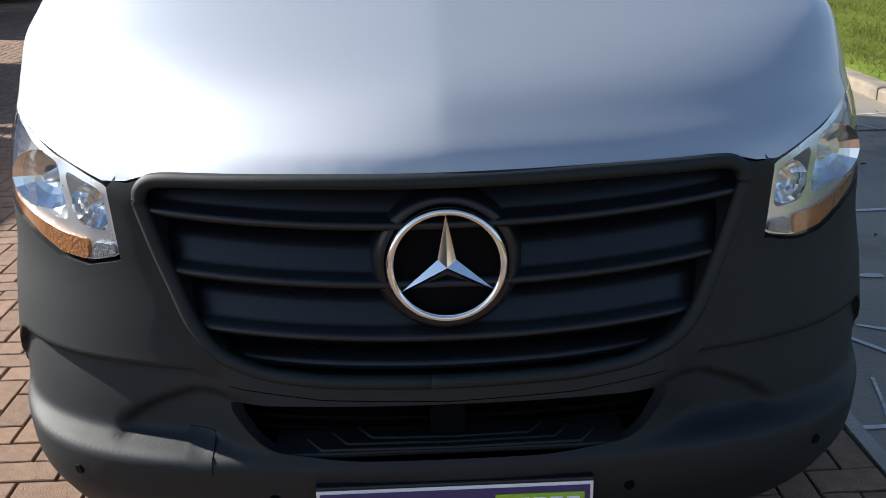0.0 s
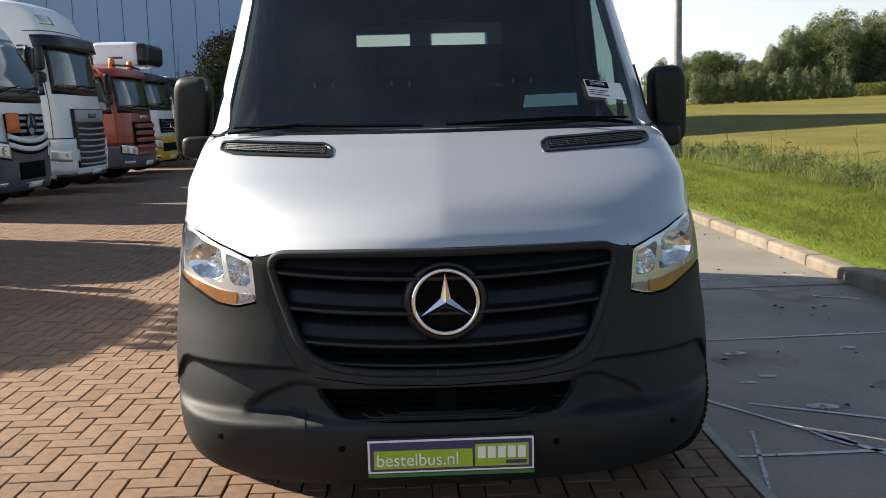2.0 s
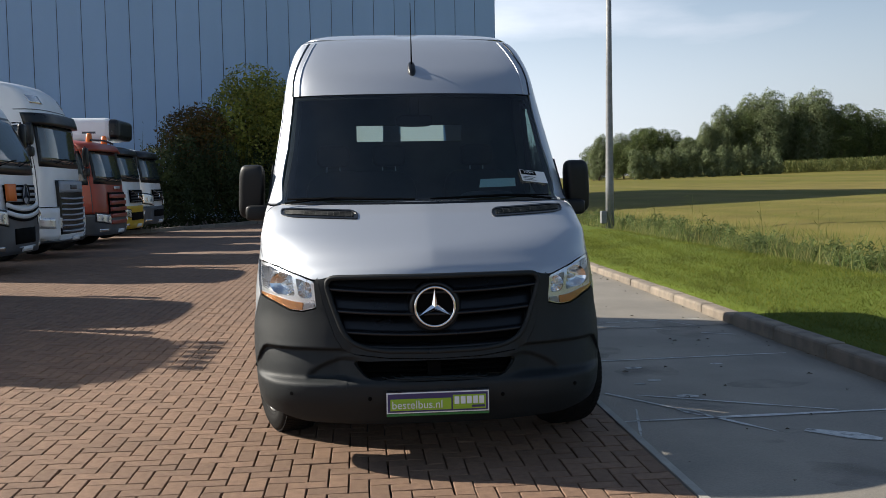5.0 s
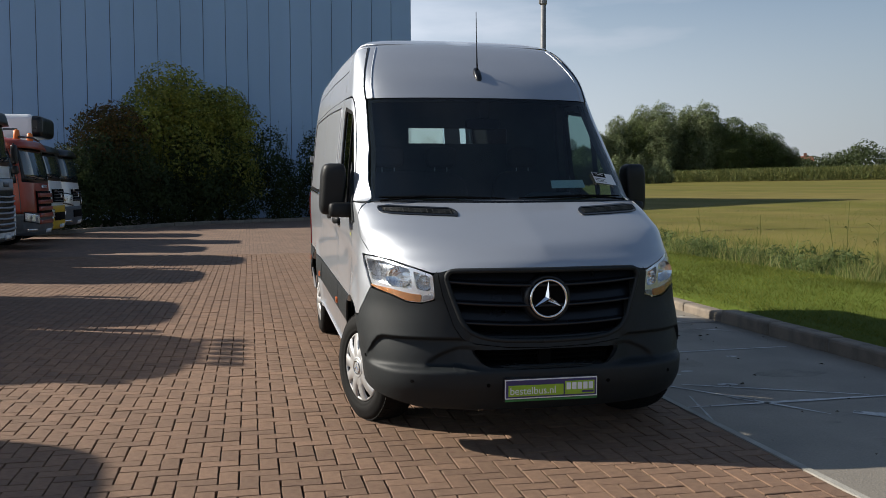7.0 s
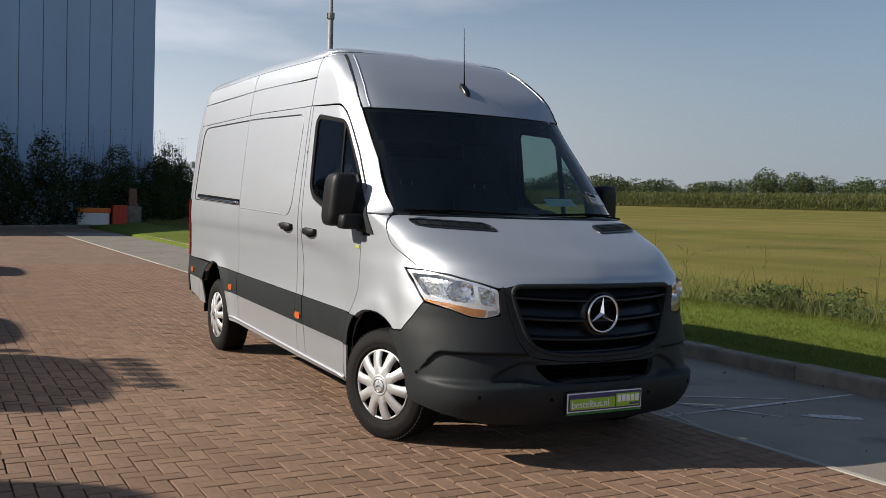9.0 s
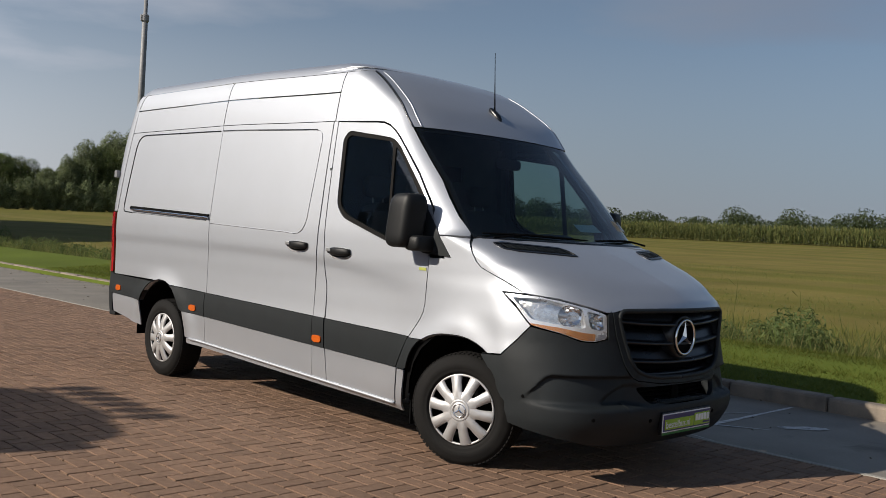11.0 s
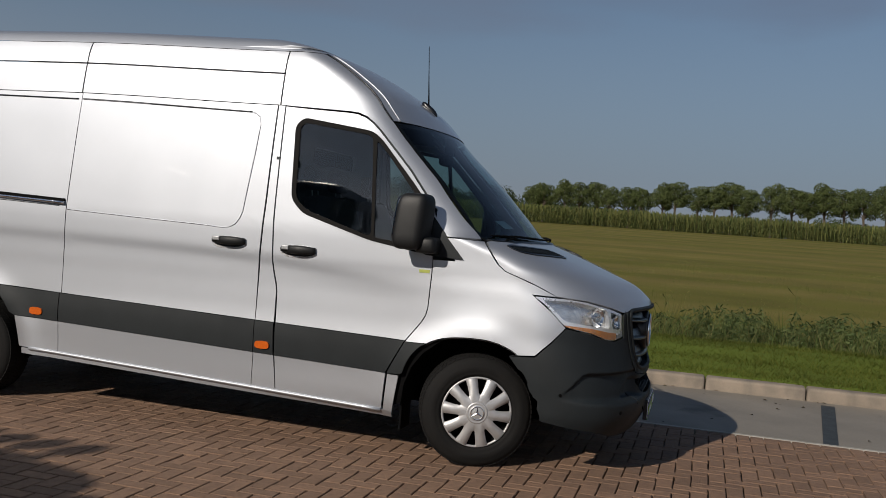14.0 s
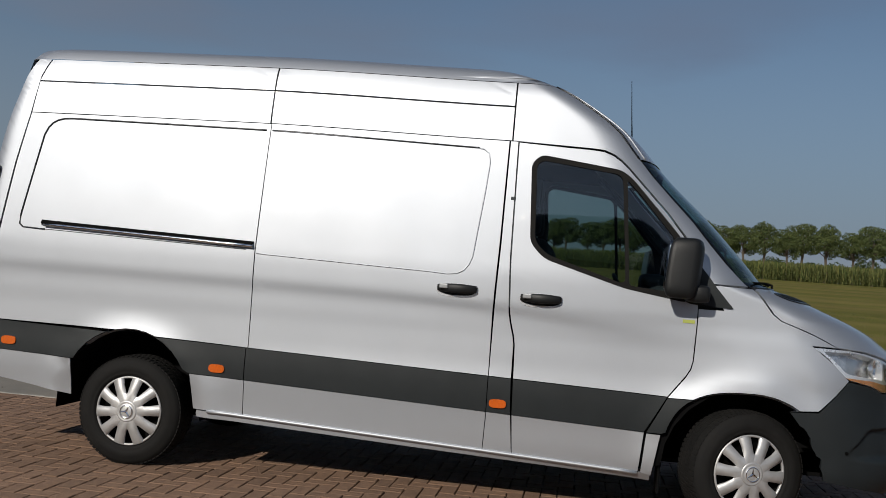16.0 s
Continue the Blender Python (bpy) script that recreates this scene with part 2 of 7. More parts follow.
M_POST = surf("dark_grey_steel", (0.24, 0.245, 0.25), (0.18, 0.185, 0.19), 9, 0.6, 0.2, 0.1, 60)
M_EDGE = surf("pale_edge_concrete", (0.38, 0.36, 0.32), (0.25, 0.24, 0.21), 4, 0.85, 0, 0.4, 70)
M_CLAD = surf("grey_blue_steel_cladding", (0.31, 0.45, 0.65), (0.285, 0.42, 0.61), 0.4, 0.45, 0.1, 0.0, 40, stretch=(1, 1, 0.15))


def ground_mat():
    """Grass, mown field in swathes, and bare soil beyond, by place."""
    m, nt, b = nodes_of("grass_ground")
    N, L = nt.nodes.new, nt.links.new
    co = N("ShaderNodeTexCoord")
    n1, n2, n3 = N("ShaderNodeTexNoise"), N("ShaderNodeTexNoise"), N("ShaderNodeTexNoise")
    n1.inputs["Scale"].default_value, n1.inputs["Detail"].default_value = 0.35, 6
    n2.inputs["Scale"].default_value, n2.inputs["Detail"].default_value = 9, 6
    ma = N("ShaderNodeMapping")
    ma.inputs["Scale"].default_value = (0.30, 0.012, 0.1)
    ma.inputs["Rotation"].default_value = (0, 0, radians(6))
    L(co.outputs["Object"], ma.inputs["Vector"])
    L(ma.outputs[0], n3.inputs["Vector"])
    n3.inputs["Scale"].default_value, n3.inputs["Detail"].default_value = 1.0, 4
    for n in (n1, n2):
        L(co.outputs["Object"], n.inputs["Vector"])
    lawn, field, strip = N("ShaderNodeMixRGB"), N("ShaderNodeMixRGB"), N("ShaderNodeMixRGB")
    lawn.inputs["Color1"].default_value, lawn.inputs["Color2"].default_value = (0.104, 0.136, 0.023, 1), (0.078, 0.108, 0.017, 1)
    field.inputs["Color1"].default_value, field.inputs["Color2"].default_value = (0.108, 0.104, 0.021, 1), (0.148, 0.124, 0.036, 1)
    r3 = N("ShaderNodeMapRange")
    r3.inputs["From Min"].default_value, r3.inputs["From Max"].default_value = 0.42, 0.62
    L(n3.outputs["Fac"], r3.inputs["Value"])
    L(r3.outputs[0], field.inputs["Fac"])
    L(n2.outputs["Fac"], lawn.inputs["Fac"])
    sx = N("ShaderNodeSeparateXYZ")
    L(co.outputs["Object"], sx.inputs[0])
    rx = N("ShaderNodeMapRange")
    rx.inputs["From Min"].default_value, rx.inputs["From Max"].default_value = 6.5, 9.0
    L(sx.outputs["X"], rx.inputs["Value"])
    L(rx.outputs[0], strip.inputs["Fac"])
    L(lawn.outputs[0], strip.inputs["Color1"])
    L(field.outputs[0], strip.inputs["Color2"])
    hs = N("ShaderNodeHueSaturation")
    rv = N("ShaderNodeMapRange")
    rv.inputs["From Min"].default_value, rv.inputs["From Max"].default_value = 0.3, 0.7
    rv.inputs["To Min"].default_value, rv.inputs["To Max"].default_value = 0.84, 1.15
    L(n1.outputs["Fac"], rv.inputs["Value"])
    L(rv.outputs[0], hs.inputs["Value"])
    L(strip.outputs[0], hs.inputs["Color"])
    L(hs.outputs[0], b.inputs["Base Color"])
    b.inputs["Roughness"].default_value = 0.95
    b.inputs["Specular IOR Level"].default_value = 0.1
    bp = N("ShaderNodeBump")
    bp.inputs["Strength"].default_value, bp.inputs["Distance"].default_value = 0.25, 0.02
    L(n2.outputs["Fac"], bp.inputs["Height"])
    L(bp.outputs[0], b.inputs["Normal"])
    return m


def leaf_mat(name, c1, c2, var=0.35, thin=0.3):
    m, nt, b = nodes_of(name)
    N, L = nt.nodes.new, nt.links.new
    g = N("ShaderNodeNewGeometry")
    mx = N("ShaderNodeMixRGB")
    mx.inputs["Color1"].default_value, mx.inputs["Color2"].default_value = (*c1, 1), (*c2, 1)
    L(g.outputs["Random Per Island"], mx.inputs["Fac"])
    co, nz = N("ShaderNodeTexCoord"), N("ShaderNodeTexNoise")
    nz.inputs["Scale"].default_value = 0.8
    L(co.outputs["Object"], nz.inputs["Vector"])
    hs, rv = N("ShaderNodeHueSaturation"), N("ShaderNodeMapRange")
    rv.inputs["From Min"].default_value, rv.inputs["From Max"].default_value = 0.3, 0.7
    rv.inputs["To Min"].default_value, rv.inputs["To Max"].default_value = 1 - var, 1 + var
    L(nz.outputs["Fac"], rv.inputs["Value"])
    L(rv.outputs[0], hs.inputs["Value"])
    L(mx.outputs[0], hs.inputs["Color"])
    L(hs.outputs[0], b.inputs["Base Color"])
    b.inputs["Roughness"].default_value = 0.7
    b.inputs["Specular IOR Level"].default_value = 0.25
    tr, ms, out = N("ShaderNodeBsdfTranslucent"), N("ShaderNodeMixShader"), nt.nodes["Material Output"]
    L(hs.outputs[0], tr.inputs["Color"])
    ms.inputs["Fac"].default_value = thin
    L(b.outputs[0], ms.inputs[1])
    L(tr.outputs[0], ms.inputs[2])
    L(ms.outputs[0], out.inputs["Surface"])
    return m


M_GROUND = ground_mat()
M_LAWN = leaf_mat("lawn_blades", (0.094, 0.132, 0.020), (0.190, 0.198, 0.042), 0.25, 0.58)
M_REED = leaf_mat("reed_blades", (0.105, 0.155, 0.038), (0.25, 0.235, 0.090), 0.4, 0.6)
M_WEED = leaf_mat("weed_leaves", (0.075, 0.115, 0.038), (0.162, 0.190, 0.070), 0.45, 0.5)
M_CORN = leaf_mat("maize_leaves", (0.050, 0.075, 0.020), (0.150, 0.148, 0.046), 0.3)
M_TREE = leaf_mat("tree_leaves", (0.070, 0.100, 0.034), (0.122, 0.148, 0.050), 0.4, 0.4)
M_AVENUE = leaf_mat("avenue_leaves", (0.058, 0.082, 0.026), (0.108, 0.128, 0.042))
M_WOOD = leaf_mat("far_wood_leaves", (0.034, 0.050, 0.020), (0.062, 0.080, 0.030))
M_WILLOW = leaf_mat("willow_leaves", (0.118, 0.152, 0.074), (0.185, 0.210, 0.104), 0.45, 0.4)
M_BUSH = leaf_mat("yellowing_bush_leaves", (0.12, 0.155, 0.028), (0.34, 0.31, 0.058), 0.5)
M_RUSTY = leaf_mat("rusty_shrub_leaves", (0.034, 0.046, 0.016), (0.165, 0.085, 0.022), 0.5)
M_HEDGE = leaf_mat("dark_hedge_leaves", (0.028, 0.042, 0.014), (0.05, 0.068, 0.022), 0.4)
M_BARK = surf("bark", (0.11, 0.085, 0.06), (0.06, 0.048, 0.036), 8, 0.95, 0, 0.8, 30)


# ---- mesh helpers ----
def mesh_ob(name, verts, faces, mat, parent=None, label="", smooth=False):
    me = bpy.data.meshes.new(name)
    me.from_pydata([tuple(v) for v in verts], [], [tuple(f) for f in faces])
    me.materials.append(mat)
    if smooth:
        me.polygons.foreach_set("use_smooth", [True] * len(me.polygons))
    me.update()
    ob = new(name, me)
    if parent is not None:
        ob.parent = parent
    if label:
        ob["label"] = label
    return ob


def part(name, bm, mat, parent=None, label="", smooth=False):
    me = bpy.data.meshes.new(name)
    bmesh.ops.recalc_face_normals(bm, faces=bm.faces[:])
    bm.to_mesh(me)
    bm.free()
    me.materials.append(mat)
    if smooth:
        me.polygons.foreach_set("use_smooth", [True] * len(me.polygons))
    ob = new(name, me)
    if parent is not None:
        ob.parent = parent
    if label:
        ob["label"] = label
    return ob


def thing(name, label, category, group="", kind="", at=(0, 0, 0)):
    ob = new(name)
    ob.location = at
    return tagged(ob, label, category, group, kind)


def box_bm(x0, x1, y0, y1, z0, z1, bevel=0.0, seg=2, bm=None):
    bm2 = bmesh.new()
    bmesh.ops.create_cube(bm2, size=1)
    for v in bm2.verts:
        v.co = Vector((x0 + (v.co.x + 0.5) * (x1 - x0), y0 + (v.co.y + 0.5) * (y1 - y0), z0 + (v.co.z + 0.5) * (z1 - z0)))
    if bevel:
        bmesh.ops.bevel(bm2, geom=bm2.edges[:], offset=bevel, segments=seg, affect="EDGES", profile=0.5)
    if bm is None:
        return bm2
    me = bpy.data.meshes.new("tmp")
    bm2.to_mesh(me)
    bm2.free()
    bm.from_mesh(me)
    bpy.data.meshes.remove(me)
    return bm


def tube_bm(pts, rad, n=8, bm=None, cap=True):
    """A round bar along pts; rad: one radius or one for each point."""
    bm = bm or bmesh.new()
    pts = [Vector(p) for p in pts]
    rs = rad if isinstance(rad, (list, tuple)) else [rad] * len(pts)
    rings = []
    for i, p in enumerate(pts):
        d = (pts[min(i + 1, len(pts) - 1)] - pts[max(i - 1, 0)]).normalized()
        q = d.to_track_quat("Z", "Y")
        rings.append([bm.verts.new(p + q @ Vector((math.cos(a) * rs[i], math.sin(a) * rs[i], 0))) for a in [k * math.tau / n for k in range(n)]])
    for a, b in zip(rings, rings[1:]):
        for k in range(n):
            bm.faces.new((a[k], a[(k + 1) % n], b[(k + 1) % n], b[k]))
    if cap:
        bm.faces.new(rings[0][::-1])
        bm.faces.new(rings[-1])
    return bm


def lathe_bm(prof, n=48, axis="x", bm=None, closed=False):
    """Turns (offset along the axis, radius) points round the axis."""
    bm = bm or bmesh.new()
    rings = []
    for u, r in prof:
        ring = []
        for k in range(n):
            a = k * math.tau / n
            c, s = math.cos(a) * r, math.sin(a) * r
            ring.append(bm.verts.new({"x": (u, c, s), "y": (c, u, s), "z": (c, s, u)}[axis]))
        rings.append(ring)
    pairs = list(zip(rings, rings[1:])) + ([(rings[-1], rings[0])] if closed else [])
    for a, b in pairs:
        for k in range(n):
            bm.faces.new((a[k], a[(k + 1) % n], b[(k + 1) % n], b[k]))
    return bm


def prism_bm(poly, lo, hi, axis="y", bm=None):
    """A flat outline of two coordinates pushed from lo to hi along an axis."""
    bm = bm or bmesh.new()
    put = {"x": lambda a, b, c: (c, a, b), "y": lambda a, b, c: (a, c, b), "z": lambda a, b, c: (a, b, c)}[axis]
    v0 = [bm.verts.new(put(a, b, lo)) for a, b in poly]
    v1 = [bm.verts.new(put(a, b, hi)) for a, b in poly]
    bm.faces.new(v0[::-1])
    bm.faces.new(v1)
    k = len(poly)
    for i in range(k):
        bm.faces.new((v0[i], v0[(i + 1) % k], v1[(i + 1) % k], v1[i]))
    return bm


def pchip(xs, ys):
    """Smooth curve through the points that never overshoots them."""
    xs, ys = np.array(xs, float), np.array(ys, float)
    h, d = np.diff(xs), np.diff(ys) / np.diff(xs)
    m = np.zeros(len(xs))
    m[0], m[-1] = d[0], d[-1]
    for i in range(1, len(xs) - 1):
        if d[i - 1] * d[i] > 0:
            w1, w2 = 2 * h[i] + h[i - 1], h[i] + 2 * h[i - 1]
            m[i] = (w1 + w2) / (w1 / d[i - 1] + w2 / d[i])

    def f(x):
        x = min(max(x, xs[0]), xs[-1])
        i = min(int(np.searchsorted(xs, x, side="right")) - 1, len(xs) - 2)
        t = (x - xs[i]) / h[i]
        return float(ys[i] * (1 + 2 * t) * (1 - t) ** 2 + h[i] * m[i] * t * (1 - t) ** 2 + ys[i + 1] * t * t * (3 - 2 * t) + h[i] * m[i + 1] * t * t * (t - 1))
    return f

# ---- ground ----
def ground_z(x, y):
    """Height of the land: a paved yard, a verge, a shallow ditch and a field that rises away."""
    if x < 3.66:
        return -0.09
    pts = ((3.66, 0.06), (4.2, 0.13), (6.2, 0.26), (7.6, 0.02), (9.2, 0.22), (12.0, 0.36))
    if x <= 12:
        for (a, za), (b, zb) in zip(pts, pts[1:]):
            if x <= b:
                t = (x - a) / (b - a)
                return za + (zb - za) * t * t * (3 - 2 * t)
    return min(0.03 * x, 3.0 + (x - 100) * 0.012 if x > 100 else 9) + 0.006 * max(0, min(y, 200) - 60)


def ground():
    xs = sorted(set([-700, -400, -200, -120, -60, -30, -10, 0, 3.3, 3.65] + [3.66 + 0.35 * i for i in range(26)] + [13 + 3 * i for i in range(40)] + [140, 180, 240, 320, 450, 700]))
    ys = sorted(set([-700, -400, -200, -100, -60] + [-40 + 4 * i for i in range(70)] + [260, 320, 420, 700]))
    rnd = random.Random(3)
    verts = [(x, y, ground_z(x, y) + (rnd.uniform(-0.02, 0.02) if x > 4.5 else 0)) for y in ys for x in xs]
    n = len(xs)
    faces = [(j * n + i, j * n + i + 1, (j + 1) * n + i + 1, (j + 1) * n + i) for j in range(len(ys) - 1) for i in range(n - 1)]
    tagged(mesh_ob("ground", verts, faces, M_GROUND, smooth=True), "short green grass verge and mown field", "ground", kind="structure")


ground()
YARD_X0, YARD_X1 = -60.0, 1.22
yard = mesh_ob("pavement", [(YARD_X0, -40, -0.034), (YARD_X1, -40, -0.034), (YARD_X1, 60, -0.034), (YARD_X0, 60, -0.034)], [(0, 1, 2, 3)], M_SAND)
tagged(yard, "red-brown clay pavers laid in herringbone with dark joints", "pavement", kind="structure")

# ---- the van: one curved skin, cut into panels ----
from mathutils import geometry

WZ = pchip((0.20, 0.30, 0.50, 0.60, 0.72, 0.85, 1.0, 1.12, 1.18, 1.24, 1.40, 1.50, 2.0, 2.24, 2.46, 2.55, 2.60, 2.65, 2.69, 2.72, 2.745, 2.765),
           (0.90, 0.955, 0.975, 0.985, 0.990, 0.982, 0.981, 0.986, 0.9885, 0.991, 0.990, 0.983, 0.936, 0.908, 0.872, 0.850, 0.828, 0.792, 0.748, 0.675, 0.53, 0.03))
FZ = pchip((0.20, 0.25, 0.30, 0.36, 0.45, 0.55, 0.70, 0.98, 1.06, 1.09, 1.13, 1.18, 1.26, 1.36, 1.42, 1.46, 1.58, 1.87, 2.07, 2.16, 2.32, 2.47, 2.60, 2.65, 2.69, 2.72, 2.745, 2.765),
           (0.12, 0.060, 0.032, 0.014, 0.006, 0.013, 0.03, 0.03, 0.022, 0.035, 0.075, 0.14, 0.33, 0.58, 0.745, 0.83, 0.95, 1.23, 1.45, 1.54, 1.70, 1.92, 2.15, 2.27, 2.40, 2.53, 2.70, 3.1))
WF = pchip((0.20, 0.40, 0.60, 0.80, 0.95, 1.10, 1.20, 1.30), (0.0, 0.038, 0.040, 0.040, 0.038, 0.022, 0.006, 0.0))  # extra half width at the nose
BZ = pchip((0.20, 0.45, 0.60, 0.88, 1.10, 1.18, 1.27, 1.40, 1.46, 1.80, 2.15, 2.40, 2.6, 2.75), (0.14, 0.16, 0.20, 0.30, 0.30, 0.24, 0.13, 0.13, 0.22, 0.22, 0.17, 0.10, 0.08, 0.05))
CZ = pchip((0.20, 0.45, 0.88, 1.11, 1.27, 1.46, 1.80, 2.15, 2.40, 2.6, 2.75), (0.40, 0.40, 0.36, 0.46, 0.36, 0.30, 0.28, 0.25, 0.21, 0.18, 0.1))
NZ = pchip((0.20, 1.11, 1.27, 1.40, 1.48, 1.95, 2.17, 2.6), (7, 7, 4.4, 5.6, 8.5, 10.5, 12, 11))
EZ = pchip((0.2, 0.5, 1.0, 1.08, 1.2, 1.4, 1.5, 2.1, 2.3), (1.8, 2.2, 2.2, 1.7, 1.2, 1.12, 1.8, 2.0, 2.0))
RZ = pchip((0.20, 0.50, 1.50, 2.05, 2.38, 2.60, 2.70, 2.765), (6.0, 6.05, 6.05, 6.01, 5.945, 5.90, 5.84, 5.4))
HUBS = ((1.0, 0.338), (4.89, 0.338))
CREASE = pchip((1.2, 1.85, 2.6, 3.2, 5.0, 6.0), (1.08, 1.145, 1.205, 1.232, 1.252, 1.256))  # height of the shoulder crease along the side
_plan = {}


def ease(t):
    t = max(0.0, min(1.0, t))
    return t * t * (3 - 2 * t)


def flare(y, z):
    """Outward swell of the body over the wheels."""
    o = 0.0
    for hy, hz in HUBS:
        r = math.hypot((y - hy) * 0.92, z - hz)
        o += 0.020 * math.exp(-((r - 0.50) / 0.085) ** 2)
    return o


def crease(y, z):
    """Hollow under the shoulder crease of the doors, with a tight upper edge."""
    d = z - (CREASE(y) - 0.040)
    return 0.0052 * math.exp(-(d / (0.042 if d > 0 else 0.12)) ** 2) * ease((y - 1.45) / 0.8) if -0.3 < d < 0.15 else 0.0


def plan(z):
    """Plan outline of the right half at height z: running length, x and y from the nose round to the tail."""
    k = round(z, 4)
    if k not in _plan:
        w, f, b, c, n, e, r = WZ(z), FZ(z), BZ(z), CZ(z), NZ(z), EZ(z), RZ(z)
        q = np.linspace(0, 1, 90)
        u = 1 - (1 - q) ** 3
        wf = w + WF(z)
        fx, fy = wf * u, f + b * u ** e + c * (1 - np.sqrt(np.maximum(0, 1 - u ** n)))
        if z < 0.67:  # lower bumper: recessed corner pocket and a ledge below it
            scoop = 0.69 - 0.20 * max(0.0, (z - 0.49) / 0.12) ** 2
            top = 0.660 - 0.17 * np.clip((u - 0.90) / 0.10, 0, 1) ** 1.6
            t = np.clip((u - 0.40) / 0.12, 0, 1) * np.clip((z - 0.472) / 0.032, 0, 1) * np.clip((top - z) / 0.013, 0, 1)
            fy = fy + 0.040 * t * t * (3 - 2 * t) * np.clip((1.0 - u) / 0.05, 0, 1)
            d2 = np.clip((scoop - u) / 0.03, 0, 1) * np.clip((z - 0.482) / 0.018, 0, 1) * np.clip((0.615 - z) / 0.02, 0, 1)
            fy = fy + 0.022 * d2 * d2 * (3 - 2 * d2) * np.clip((u - 0.36) / 0.1, 0, 1)
            k2 = ease((0.496 - z) / 0.030) * ease((z - 0.30) / 0.1)
            fy = fy - 0.016 * k2 * np.clip((1.0 - u) / 0.12, 0, 1)
        y1 = fy[-1]
        sy = np.linspace(y1, r - 0.12, 150)[1:]
        sx = np.array([(w - crease(v, z)) * (1 - 0.012 * max(0, (v - 4.5) / 1.5) ** 2) + (wf - w) * ease((1.75 - v) / 1.0) + (flare(v, z) if z < 1.3 else 0) * ease((v - y1) / 0.3) for v in sy])
        a = np.linspace(0, math.pi / 2, 14)[1:]
        cx, cy = sx[-1] - 0.12 * (1 - np.cos(a)), r - 0.12 + 0.12 * np.sin(a)
        x, y = np.concatenate([fx, sx, cx, [0.0]]), np.concatenate([fy, sy, cy, [r]])
        s = np.concatenate([[0], np.cumsum(np.hypot(np.diff(x), np.diff(y)))])
        _plan[k] = (s, x, y)
    return _plan[k]


def skin(s, z, off=0.0, side=-1):
    sa, x, y = plan(z)
    yy = float(np.interp(s, sa, y))
    p = Vector((side * np.interp(s, sa, x), yy, z + 0.036 * ease((yy - 2.3) / 1.9) * max(0.0, min(1.0, (z - 1.4) / 0.8))))
    if off:
        n = skin_normal(s, z, side)
        p = p + n * off
    return p


def skin_normal(s, z, side=-1):
    d = 0.004
    z0, z1 = max(0.2, z - d), min(2.764, z + d)
    du = skin(s + d, z, 0, side) - skin(max(0, s - d), z, 0, side)
    dv = skin(s_like(s, z, z1), z1, 0, side) - skin(s_like(s, z, z0), z0, 0, side)
    n = du.cross(dv).normalized()
    return -n if n.dot(Vector((side * 0.5, -1 if s < 0.8 else 0, 0.3))) < 0 else n


def s_like(s, z, z2):
    """The running length at height z2 that lies over the same x (front) or y (side)."""
    sa, x, y = plan(z)
    xx, yy = np.interp(s, sa, x), np.interp(s, sa, y)
    return sx_(xx, z2) if s < sa[60] else sy_(yy, z2)


def sx_(x, z):
    sa, xs, ys = plan(z)
    return float(np.interp(abs(x), xs[:90], sa[:90]))


def sy_(y, z):
    sa, xs, ys = plan(z)
    return float(np.interp(y, ys[:-1], sa[:-1]))


def inside(p, poly):
    x, y = p
    c = False
    j = len(poly) - 1
    for i in range(len(poly)):
        xi, yi = poly[i]
        xj, yj = poly[j]
        if (yi > y) != (yj > y) and x < (xj - xi) * (y - yi) / (yj - yi) + xi:
            c = not c
        j = i
    return c


def rounded(poly, r, n=4):
    """Rounds the corners of a flat outline."""
    out = []
    k = len(poly)
    for i in range(k):
        p, a, b = Vector(poly[i]), Vector(poly[i - 1]), Vector(poly[(i + 1) % k])
        ra = min(r, (a - p).length * 0.45, (b - p).length * 0.45)
        p0, p1 = p + (a - p).normalized() * ra, p + (b - p).normalized() * ra
        for j in range(n + 1):
            t = j / n
            out.append(tuple(p0 * (1 - t) ** 2 + p * 2 * t * (1 - t) + p1 * t * t))
    return out


def dense(poly, step):
    out = []
    for i, p in enumerate(poly):
        q = poly[(i + 1) % len(poly)]
        k = max(1, int(math.hypot(q[0] - p[0], q[1] - p[1]) / step))
        out += [(p[0] + (q[0] - p[0]) * j / k, p[1] + (q[1] - p[1]) * j / k) for j in range(k)]
    return out


def shrink(poly, d):
    """Moves an outline inwards by d."""
    area = sum(poly[i - 1][0] * p[1] - p[0] * poly[i - 1][1] for i, p in enumerate(poly))
    sgn = 1 if area > 0 else -1
    out = []
    for i, p in enumerate(poly):
        a, b = Vector(poly[i - 1]), Vector(poly[(i + 1) % len(poly)])
        t1, t2 = (Vector(p) - a), (b - Vector(p))
        if t1.length < 1e-9 or t2.length < 1e-9:
            out.append(p)
            continue
        n = Vector((-t1.normalized().y - t2.normalized().y, t1.normalized().x + t2.normalized().x))
        n = n.normalized() if n.length > 1e-6 else Vector((-t1.y, t1.x)).normalized()
        out.append((p[0] + n.x * d * sgn, p[1] + n.y * d * sgn))
    return out


